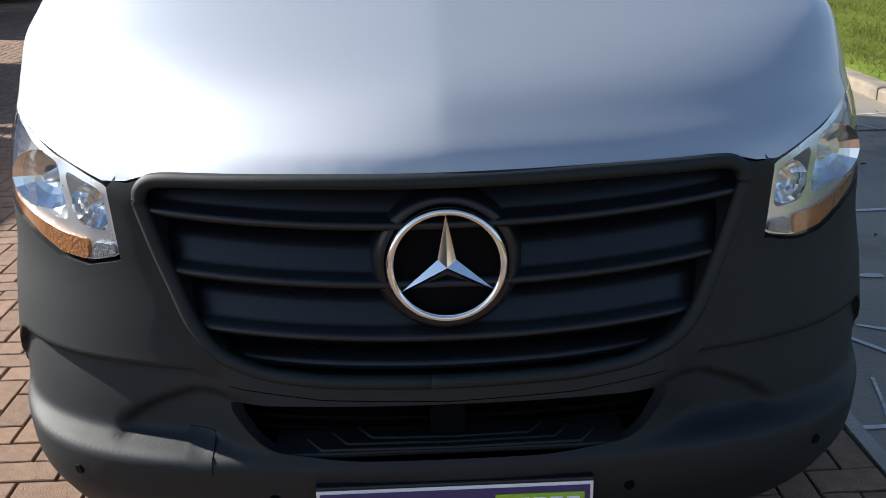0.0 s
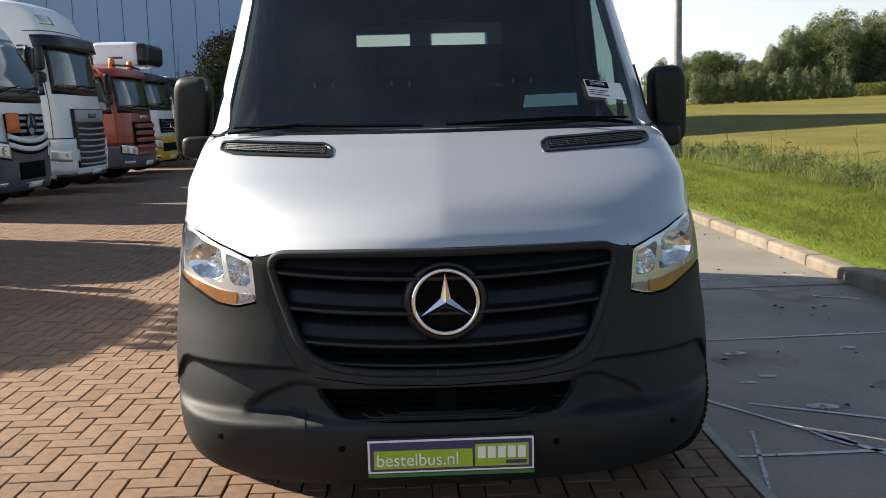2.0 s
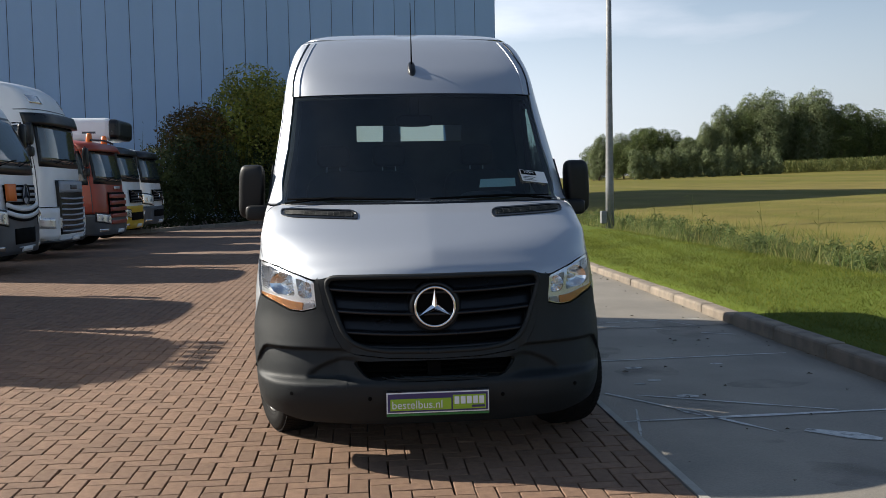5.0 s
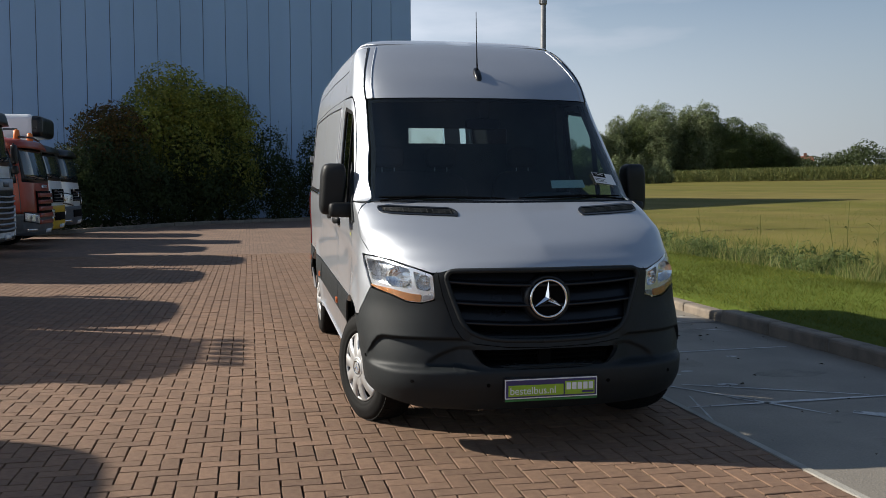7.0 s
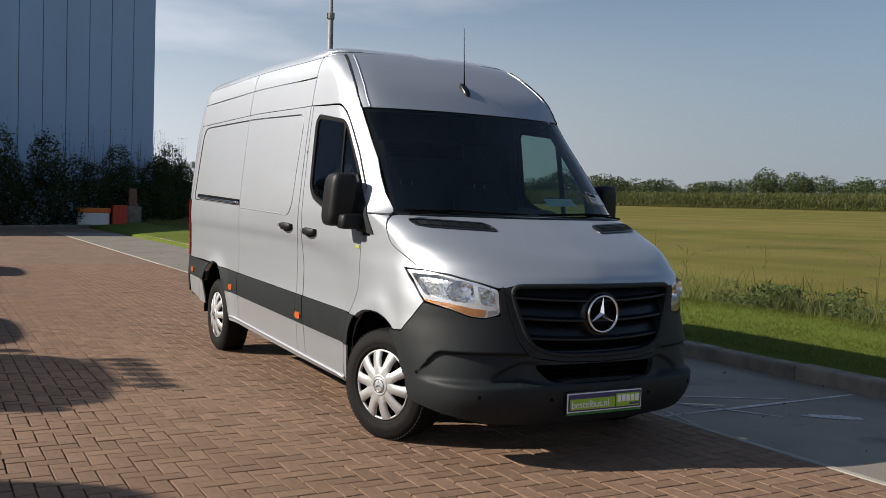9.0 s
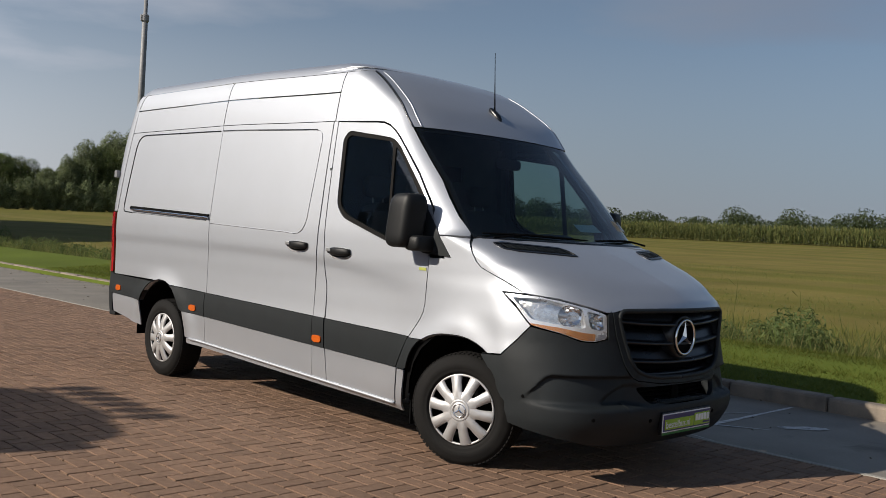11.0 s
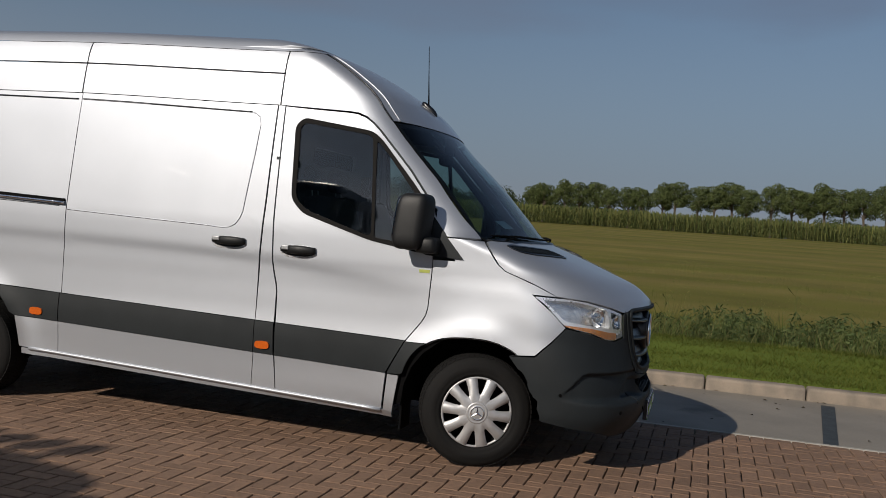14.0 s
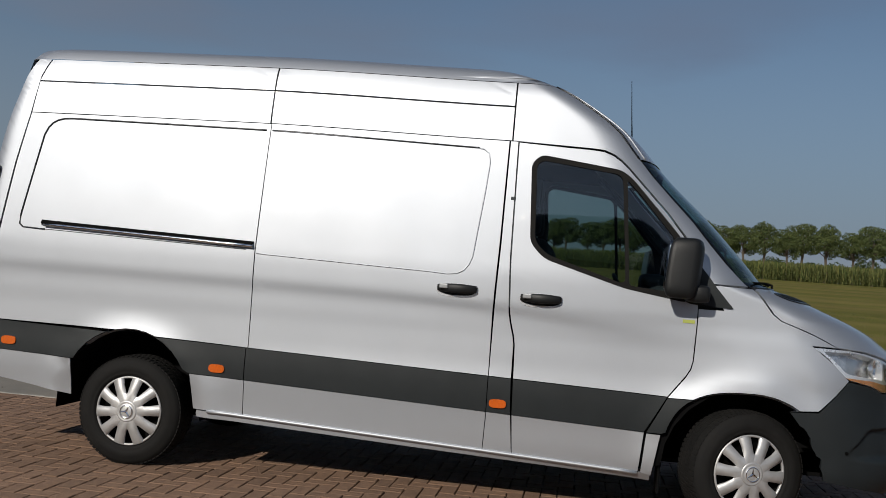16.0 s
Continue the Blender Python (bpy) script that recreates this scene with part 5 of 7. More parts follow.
# ---- mirrors ----
def blob_bm(cx, cy, cz, rx, ry, rz, e=0.35, n=20, m=12):
    """Rounded block."""
    b = bmesh.new()
    f = lambda t: math.copysign(abs(t) ** e, t)
    rows = []
    for j in range(1, m):
        ph = -math.pi / 2 + math.pi * j / m
        rows.append([b.verts.new((cx + rx * f(math.cos(ph)) * f(math.cos(k * math.tau / n)), cy + ry * f(math.cos(ph)) * f(math.sin(k * math.tau / n)), cz + rz * f(math.sin(ph)))) for k in range(n)])
    for p, q in zip(rows, rows[1:]):
        for k in range(n):
            b.faces.new((p[k], p[(k + 1) % n], q[(k + 1) % n], q[k]))
    b.faces.new(rows[0][::-1])
    b.faces.new(rows[-1])
    return b


for sd in (-1, 1):
    mi = new("door_mirror")
    mi.parent = van
    mi["label"] = "large black plastic door mirror on a low arm"
    b = blob_bm(sd * 1.118, 1.415, 1.515, 0.085, 0.095, 0.178, 0.42, 28, 18)
    for v in b.verts:
        t = (v.co.z - 1.37) / 0.33
        v.co.y += 0.02 - 0.03 * t + 0.05 * abs(v.co.x - sd * 1.0) / 0.2
        v.co.x -= sd * 0.018 * t
    part("mirror_housing", b, M_MIRROR, mi, smooth=True)
    g = blob_bm(sd * 1.115, 1.488, 1.530, 0.070, 0.018, 0.145, 0.35)
    for v in g.verts:
        t = (v.co.z - 1.37) / 0.33
        v.co.y += 0.03 - 0.03 * t + 0.05 * abs(v.co.x - sd * 1.0) / 0.2
        v.co.x -= sd * 0.018 * t
    part("mirror_glass", g, M_DARKMIRROR, mi, "dark tinted mirror glass", smooth=True)
    part("mirror_arm", blob_bm(sd * 1.045, 1.365, 1.372, 0.100, 0.070, 0.052, 0.4), M_MIRROR, mi, smooth=True)
    part("mirror_indicator", blob_bm(sd * 1.188, 1.518, 1.405, 0.006, 0.010, 0.026, 0.6), M_AMBER, mi, "amber mirror indicator", smooth=True)

# ---- aerial ----
ae = new("aerial")
ae.parent = van
ae["label"] = "black whip aerial on a finned foot"
foot = blob_bm(0, 1.745, 2.355, 0.028, 0.062, 0.036, 0.75)
for v in foot.verts:
    v.co.z += (v.co.y - 1.745) * 0.75
part("aerial_foot", foot, M_GRILLE, ae, smooth=True)
part("aerial_rod", tube_bm([(0, 1.755, 2.385), (0.0, 1.770, 2.60), (0.0, 1.785, 2.83)], [0.006, 0.0035, 0.0022], 6), M_BLACK, ae, smooth=True)

# ---- bonnet vents ----
for sd in (-1, 1):
    ve = new("bonnet_vent")
    ve.parent = van
    ve["label"] = "black plastic louvred air intake"
    V = rounded([(0.405, 1.345), (0.80, 1.360), (0.868, 1.372), (0.872, 1.400), (0.80, 1.403), (0.44, 1.388), (0.405, 1.372)], 0.012)
    panel("vent_tray", V, M_GRILLE, ve, "x", side=sd, off=0.0015, gap=0, rim=0.0, step=0.02, zs=[1.35 + 0.008 * i for i in range(7)])
    panel("vent_frame", shrink(V, -0.004), M_GRILLE, ve, "x", holes=[shrink(V, 0.003)], side=sd, off=0.006, gap=0, rim=0.006, step=0.02)
    for i in range(4):
        f0 = 0.2 + 0.2 * i
        pts = [skin(sx_(x, z), z, 0.006, sd) for x, z in [(0.415 + 0.445 * t, (1.348 + 0.022 * t) * (1 - f0) + (1.380 + 0.018 * t) * f0) for t in np.linspace(0.03, 0.97, 9)]]
        part("vent_slat", tube_bm(pts, 0.0035, 5), M_PLASTIC, ve)
    for i in range(12):
        t = 0.06 + 0.08 * i
        pts = [skin(sx_(0.415 + 0.445 * t, z), z, 0.005, sd) for z in np.linspace(1.350 + 0.022 * t, 1.378 + 0.018 * t, 4)]
        part("vent_rib", tube_bm(pts, 0.0025, 4), M_PLASTIC, ve)

# ---- wipers ----
for x0, x1, tip in ((-0.86, -0.02, -1), (0.05, 0.86, 1)):
    wi = new("wiper")
    wi.parent = van
    if tip < 0:
        pts = [(-0.84, 1.447), (-0.55, 1.450), (-0.30, 1.443), (-0.05, 1.437)]
    else:
        pts = [(0.04, 1.438), (0.30, 1.445), (0.52, 1.452), (0.82, 1.449)]
    c = [skin(sx_(x, z), z, 0.016, -1 if x < 0 else 1) for x, z in pts]
    part("wiper_blade", tube_bm(c, [0.006, 0.009, 0.009, 0.005], 6), M_BLACK, wi)
    p = c[1 if tip < 0 else 2]
    part("wiper_arm", tube_bm([p + Vector((0, -0.010, 0.002)), p + Vector((0.16 * tip, -0.016, -0.012)), p + Vector((0.30 * tip, 0.012, -0.026))], 0.007, 6), M_BLACK, wi)
part("cowl", sweep_x([(0.02, 0.0), (-0.015, -0.004), (-0.03, -0.022), (0.05, -0.03)], -0.88, 0.88, 1.438, 0.0, 0.0, 30), M_GRILLE, van)
for v in bpy.data.objects["cowl"].data.vertices:
    v.co.y = yx(abs(v.co.x), 1.432) + (v.co.y - yx(abs(v.co.x), 0.9))

# ---- cab ----
def seat(x0, x1):
    s = thing("seat", "", "")
    s.parent = van
    w = x1 - x0
    cx = (x0 + x1) / 2
    part("seat_cushion", blob_bm(cx, 2.0, 0.98, w / 2, 0.27, 0.09, 0.4), M_CLOTH, s, smooth=True)
    b = blob_bm(cx, 2.27, 1.33, w / 2, 0.075, 0.33, 0.45)
    for v in b.verts:
        v.co.y += (v.co.z - 1.33) * 0.22
    part("seat_back", b, M_CLOTH, s, smooth=True)
    for c in ([cx] if w < 0.6 else [cx - w / 4, cx + w / 4]):
        part("head_rest", blob_bm(c, 2.37, 1.77, 0.13, 0.05, 0.085, 0.5), M_CLOTH, s, smooth=True)
        for dx in (-0.05, 0.05):
            part("head_rest_rod", tube_bm([(c + dx, 2.36, 1.63), (c + dx, 2.37, 1.72)], 0.005, 6), M_STEEL, s)


seat(-0.80, 0.06)
seat(0.26, 0.80)
for o in bpy.data.objects:
    for k in ("label", "category"):
        if o.name.startswith("seat") and k in o and not o[k]:
            del o[k]
dash = bmesh.new()
prof = [(1.10, 1.36), (1.30, 1.40), (1.50, 1.405), (1.60, 1.36), (1.62, 1.20), (1.55, 0.90), (1.10, 0.90)]
prism_bm(prof, -0.88, 0.88, "x", dash)
part("dashboard", dash, M_INTERIOR, van)
part("instrument_hood", blob_bm(0.50, 1.52, 1.42, 0.20, 0.10, 0.07, 0.6), M_INTERIOR, van, smooth=True)
b = lathe_bm([(0.014 * math.sin(a), 0.185 + 0.014 * math.cos(a)) for a in np.linspace(0, math.tau, 9)[:-1]], 40, "z", closed=True)
for k in range(3):
    a = radians(90 + 120 * k)
    tube_bm([(0, 0, -0.01), (math.cos(a) * 0.18, math.sin(a) * 0.18, 0)], 0.018, 6, b)
bmesh.ops.transform(b, matrix=pose(0.53, 1.72, 1.30, 62, 0, 0), verts=b.verts[:])
part("steering_wheel", b, M_INTERIOR, van, smooth=True)
bk = box_bm(-0.95, 0.95, 2.47, 2.50, 0.46, 1.885)
prism_bm([(-0.91, 1.885), (-0.40, 1.885), (-0.40, 2.58), (-0.79, 2.58), (-0.86, 2.24)], 2.47, 2.50, "y", bk)
prism_bm([(0.91, 1.885), (0.43, 1.885), (0.43, 2.58), (0.79, 2.58), (0.86, 2.24)], 2.47, 2.50, "y", bk)
box_bm(-0.40, 0.43, 2.47, 2.50, 2.01, 2.58, bm=bk)
part("bulkhead", bk, M_INTERIOR, van)
part("headliner", box_bm(-0.80, 0.80, 1.95, 2.60, 2.30, 2.32), M_INTERIOR, van)
mesh_ob("paper_sheet", [(0.40, 1.19, 1.515), (0.64, 1.17, 1.520), (0.65, 1.26, 1.575), (0.42, 1.28, 1.57)], [(0, 1, 2, 3)], M_WHITE, van, "white paper sheet on the dashboard")
im = blob_bm(0.0, 1.59, 1.985, 0.13, 0.028, 0.042, 0.5)
part("inner_mirror", im, M_BLACK, van, smooth=True)
part("inner_mirror_stem", box_bm(-0.035, 0.035, 1.53, 1.60, 2.02, 2.15, 0.01), M_BLACK, van)
for sd in (-1, 1):
    line2 = [skin(sy_(y, z), z, -0.05, sd) for y, z in ((2.45, 2.2), (2.47, 1.6), (2.46, 1.2))]
    part("inner_post", tube_bm(line2, 0.05, 6), M_INTERIOR, van)
    ap = [skin(sy_(y, z), z, -0.055, sd) for y, z in ((1.22, 1.42), (1.42, 1.70), (1.72, 2.03), (1.95, 2.23))]
    part("inner_post", tube_bm(ap, 0.026, 6), M_INTERIOR, van)

# windscreen sticker: stock number and plain bars
st = new("windscreen_sticker")
st.parent = van
st["label"] = "white printed sticker on the windscreen"


def on_ws(x, z, off):
    return skin(sx_(x, z), z, off, 1)


p00, p10, p11, p01 = on_ws(0.660, 1.548, 0.010), on_ws(0.838, 1.528, 0.010), None, on_ws(0.646, 1.622, 0.010)
p11 = p10 + p01 - p00
mesh_ob("sticker_sheet", [p00, p10, p11, p01], [(0, 1, 2, 3)], M_WHITE, st)
ux, uz = (p10 - p00), (p01 - p00)
un = ux.cross(uz).normalized()
if un.y > 0:
    un = -un


def st_rect(name, a, b, c, d, mat, o):
    q = [p00 + ux * a + uz * c, p00 + ux * b + uz * c, p00 + ux * b + uz * d, p00 + ux * a + uz * d]
    mesh_ob(name, [v + un * o for v in q], [(0, 1, 2, 3)], mat, st)


st_rect("sticker_band", 0.03, 0.62, 0.58, 0.95, M_BLACK, 0.002)
for k in range(3):
    st_rect("bar", 0.06, 0.55 - 0.1 * (k % 2), 0.38 - 0.13 * k, 0.43 - 0.13 * k, M_INTERIOR, 0.002)
cu = bpy.data.curves.new("stock_number", "FONT")
cu.body, cu.size, cu.align_x, cu.align_y = "294994", 0.026, "CENTER", "CENTER"
cu.materials.append(M_WHITE)
tx = new("stock_number", cu)
tx.parent = st
xa = ux.normalized()
za = un.cross(xa).normalized()
if za.z < 0:
    za = -za
tx.matrix_basis = Matrix.Translation(p00 + ux * 0.325 + uz * 0.765 + un * 0.0045) @ Matrix((xa, za, xa.cross(za))).transposed().to_4x4()

# ---- warehouse ----
U = Vector((0.985, 0.172, 0)).normalized()
V = Vector((-U.y, U.x, 0))
C0 = Vector((7.5, 48.6, 0))


def warehouse(height=15.5, length=70.0, depth=34.0):
    wa = thing("warehouse", "tall grey-blue steel-clad warehouse with vertical panel joints", "building")
    P = lambda s, d, z: C0 - U * s + V * d + Vector((0, 0, z))
    core = [P(-0.0, 0.03, -0.1), P(length, 0.03, -0.1), P(length, depth, -0.1), P(-0.0, depth, -0.1)]
    vs = core + [v + Vector((0, 0, height)) for v in core]
    mesh_ob("wall", vs, [(0, 1, 5, 4), (1, 2, 6, 5), (2, 3, 7, 6), (3, 0, 4, 7)], M_SEAM, wa)
    mesh_ob("roof", [v + Vector((0, 0, height)) for v in core], [(0, 1, 2, 3)], M_CLAD, wa)
    pw, g = 1.16, 0.035
    def pane(o, d, n, count):
        b = []
        for k in range(count):
            a, c = o + d * (k * pw + g / 2), o + d * ((k + 1) * pw - g / 2)
            q = [a, c, c + Vector((0, 0, height + 0.1)), a + Vector((0, 0, height + 0.1))]
            m = [p + n * 0.05 for p in q]
            b.append((q, m))
        return b
    for q, m in pane(P(0, 0.03, 0), -U, -V, int(length / pw)) + pane(P(0, 0.03, 0), V, U, int(depth / pw)):
        mesh_ob("cladding_panel", q + m, [(4, 5, 6, 7), (0, 4, 7, 3), (1, 2, 6, 5), (3, 7, 6, 2)], M_CLAD, wa)


M_SEAM = surf("dark_panel_joint", (0.10, 0.12, 0.15), (0.08, 0.10, 0.12), 2, 0.6)
warehouse()

# ---- kerbs ----
def kerb_run(a, b, w, h, length=1.0, group="kerb stones", cat="kerb", z0=-0.08):
    """Kerb stones from a to b along the yard's edge."""
    a, b = Vector(a), Vector(b)
    d = (b - a).normalized()
    n = int((b - a).length / length)
    ke = thing("kerb", "weathered beige concrete kerb stones with dark joints", "kerb", kind="structure")
    bm = box_bm(0.005, length - 0.005, min(0, w), max(0, w), z0, h, 0.028, 2)
    me = bpy.data.meshes.new("kerb_stone")
    bmesh.ops.recalc_face_normals(bm, faces=bm.faces[:])
    bm.to_mesh(me)
    bm.free()
    me.materials.append(M_KERB)
    rz = math.degrees(math.atan2(d.y, d.x))
    rnd = random.Random(5)
    for i in range(n):
        o = new("kerb_stone", me)
        o.parent = ke
        o.matrix_basis = pose(*(a + d * length * i), 0, 0, rz + rnd.uniform(-0.3, 0.3)) @ Matrix.Translation((0, 0, rnd.uniform(-0.006, 0.006)))
    return ke


kerb_run((3.72, -12.4, 0), (3.72, 4.6, 0), 0.20, 0.135, 1.0)
kerb_run((3.73, 4.6, 0), (4.10, 36.6, 0), 0.19, 0.095, 1.0)
kerb_run((-9.5, 27.5, 0), (-4.9, 36.5, 0), -0.14, 0.13, 1.0)
kerb_run((-4.9, 36.5, 0), (4.0, 45.0, 0), -0.14, 0.13, 1.0)

# ---- concrete lane ----
lane = mesh_ob("road", [(1.27, -40, -0.004), (3.56, -40, -0.004), (3.56, 5, -0.004), (3.62, 5, -0.004), (3.95, 37, -0.004), (1.27, 37, -0.004)], [(0, 1, 2, 3, 4, 5)], M_CONC)
tagged(lane, "worn grey concrete lane with white scrapes and stains", "road", kind="structure")
gut = mesh_ob("gutter", [(3.55, -40, -0.002), (3.67, -40, 0.0), (3.67, 4.6, 0.0), (3.55, 4.6, -0.002)], [(0, 1, 2, 3)], M_KERB)
tagged(gut, "sandy beige gutter strip along the kerb", "gutter", kind="structure")
ed = thing("edge_strip", "pale steel edge strip between pavers and concrete", "edging", kind="structure")
part("strip", box_bm(1.222, 1.268, -12, 37, -0.03, 0.002), M_EDGE, ed)


def mark(name, x0, y0, x1, y1, w, seed=0, mat=M_CHALK):
    """A thin worn paint or scrape mark on the concrete."""
    a, b = Vector((x0, y0, 0.0)), Vector((x1, y1, 0.0))
    d = (b - a).normalized()
    nrm = Vector((-d.y, d.x, 0))
    rnd = random.Random(seed)
    k = max(2, int((b - a).length / 0.12))
    L_, R_ = [], []
    for i in range(k + 1):
        t = i / k
        ww = w / 2 * (0.4 + 0.6 * math.sin(math.pi * min(1, max(0, 0.08 + t * 0.84)))) * rnd.uniform(0.6, 1.2)
        p = a.lerp(b, t)
        L_.append((p + nrm * ww) + Vector((0, 0, 0.0005)))
        R_.append((p - nrm * ww) + Vector((0, 0, 0.0005)))
    n = k + 1
    ob = mesh_ob(name, L_ + R_, [(i, i + 1, n + i + 1, n + i) for i in range(k)], mat)
    return tagged(ob, "faint white worn scrape on the concrete", "mark", "scrapes on the concrete", kind="structure")


for k, (x0, y0, x1, y1, w, m) in enumerate((
        (1.50, 2.86, 3.34, 2.95, 0.036, M_LINE), (1.57, 1.55, 2.75, 0.92, 0.034, M_LINE), (1.36, 1.65, 1.72, 1.11, 0.036, M_LINE),
        (1.72, 1.11, 2.12, 0.45, 0.040, M_LINE), (1.27, 0.83, 3.42, 0.88, 0.052, M_LINE), (1.72, 1.12, 1.83, 0.92, 0.095, M_CHALK),
        (1.84, 1.48, 1.99, 1.45, 0.085, M_CHALK), (2.30, 0.47, 2.64, 0.20, 0.17, M_CHALK), (2.51, 2.58, 2.61, 2.58, 0.06, M_CHALK),
        (3.02, 4.18, 3.32, 4.00, 0.035, M_LINE), (2.50, 4.64, 2.80, 4.42, 0.030, M_CHALK), (1.80, 2.03, 1.90, 2.02, 0.055, M_CHALK),
        (1.77, 2.52, 1.90, 2.53, 0.085, M_CHALK), (2.00, 4.98, 3.40, 5.13, 0.026, M_CHALK), (2.10, 4.74, 2.34, 4.72, 0.04, M_CHALK),
        (1.44, 1.14, 1.27, 0.47, 0.020, M_CHALK), (2.88, 5.15, 3.13, 4.62, 0.022, M_CHALK), (1.66, 1.92, 1.74, 1.91, 0.04, M_CHALK))):
    mark("scrape", x0, y0, x1, y1, w, k, m)


def stain(x, y, rx, ry, mat, seed, label):
    """A flat stain with an uneven outline."""
    r = random.Random(seed)
    n = 22
    vs = [(x, y, -0.0015)]
    for i in range(n):
        a = i * math.tau / n
        k = 0.75 + 0.35 * noise.noise((math.cos(a) * 1.3 + seed, math.sin(a) * 1.3, 0.3)) + r.uniform(-0.06, 0.06)
        vs.append((x + rx * k * math.cos(a), y + ry * k * math.sin(a), -0.0015))
    ob = mesh_ob("stain", vs, [(0, i + 1, (i + 1) % n + 1) for i in range(n)], mat)
    tagged(ob, label, "stain", "stains on the concrete", kind="structure")


for k, (x, y, rx, ry) in enumerate(((1.95, 2.35, 0.35, 0.28), (1.7, 3.3, 0.3, 0.35), (2.6, 1.75, 0.4, 0.2), (2.2, -0.4, 0.5, 0.3), (2.9, 4.4, 0.4, 0.7))):
    stain(x, y, rx, ry, M_RUST, k, "faint reddish stain in the concrete")
for k, (x, y, rx, ry) in enumerate(((2.75, 2.2, 0.05, 0.03), (2.0, 0.25, 0.09, 0.05), (3.0, 0.8, 0.05, 0.035), (2.2, 3.5, 0.05, 0.03))):
    stain(x, y, rx, ry, M_OIL, 20 + k, "small dark oil stain on the concrete")


def litter():
    """Dry leaf bits on the lane and along the gutter."""
    r = random.Random(4)
    vs, fs_ = [], []
    for i in range(420):
        near = r.random() < 0.6
        x = 3.62 - abs(r.gauss(0, 0.10)) if near else r.uniform(1.35, 3.5)
        y = r.uniform(-3, 22)
        s = r.uniform(0.008, 0.028)
        a = r.uniform(0, math.tau)
        c, d = math.cos(a) * s, math.sin(a) * s
        b = len(vs)
        z = 0.002
        vs += [(x - c, y - d, z), (x + d * 0.5, y - c * 0.5, z + s * 0.5), (x + c, y + d, z), (x - d * 0.5, y + c * 0.5, z + s * 0.3)]
        fs_.append((b, b + 1, b + 2, b + 3))
    tagged(mesh_ob("leaf_litter", vs, fs_, M_DEBRIS), "dry leaf bits and grit along the gutter", "litter", kind="stuff")


litter()
js = mesh_ob("joint_seal", [(1.275, -1.435, 0.001), (1.275, -1.32, 0.001), (3.32, -1.52, 0.001), (3.32, -1.65, 0.001)], [(0, 1, 2, 3)], M_INTERIOR)
tagged(js, "dark bitumen repair strip across the concrete", "repair strip", kind="structure")

for y in (4.56, 10.6, 16.6, 22.6):
    jn = mesh_ob("joint_line", [(1.275, y, 0.0005), (3.6, y + 0.05, 0.0005), (3.6, y + 0.075, 0.0005), (1.275, y + 0.022, 0.0005)], [(0, 1, 2, 3)], M_INTERIOR)
    tagged(jn, "dark joint between concrete slabs", "joint", "slab joints", kind="structure")

# ---- lamp post ----
lp = thing("lamp_post", "tall grey galvanised lamp post standing in the grass", "lamp post", at=(6.63, 20.94, 0.28))
part("pole", tube_bm([(0, 0, -0.1), (0, 0, 1.2), (0, 0, 4.5), (0, 0, 6.60), (0, 0, 6.61), (0, 0, 9.5)], [0.118, 0.114, 0.084, 0.074, 0.052, 0.046], 14), M_POST, lp, smooth=True)
part("foot_box", box_bm(-0.26, -0.10, -0.09, 0.09, 0.10, 0.45, 0.02), M_POST, lp)
part("collar", tube_bm([(0, 0, 6.46), (0, 0, 6.50), (0, 0, 6.64), (0, 0, 6.68)], [0.080, 0.104, 0.104, 0.070], 14), M_POST, lp)
part("clamp", box_bm(-0.13, -0.09, -0.03, 0.03, 6.49, 6.65, 0.01), M_POST, lp)
part("lamp_head", box_bm(-0.5, 0.05, -0.08, 0.08, 9.45, 9.55, 0.03), M_POST, lp)

# ---- parked lorries ----
M_TWHITE = surf("white_truck_paint", (0.80, 0.82, 0.84), (0.72, 0.74, 0.76), 1.5, 0.35, 0, 0.02, 200, coat=0.4)
M_TRED = surf("red_truck_paint", (0.34, 0.045, 0.018), (0.28, 0.035, 0.015), 1.5, 0.4, 0, 0.02, 200, coat=0.4)
M_TYEL = surf("yellow_truck_paint", (0.62, 0.38, 0.01), (0.55, 0.33, 0.01), 2, 0.45)
M_TGREY = surf("grey_truck_plastic", (0.075, 0.085, 0.10), (0.055, 0.06, 0.07), 3, 0.5)
M_TLIGHT = surf("light_grey_plastic", (0.33, 0.36, 0.41), (0.28, 0.31, 0.35), 3, 0.5)
M_TBLUE = surf("dark_blue_truck_paint", (0.018, 0.026, 0.05), (0.014, 0.020, 0.04), 1.5, 0.35, 0, 0.02, 200, coat=0.4)
M_ORANGE = surf("orange_plastic", (0.80, 0.20, 0.03), (0.70, 0.16, 0.02), 4, 0.5)


M_TSCREEN = surf("dark_truck_glass", (0.060, 0.078, 0.085), (0.030, 0.040, 0.045), 1.2, 0.05, 0, 0, 40, spec=0.9, coat=0.6)


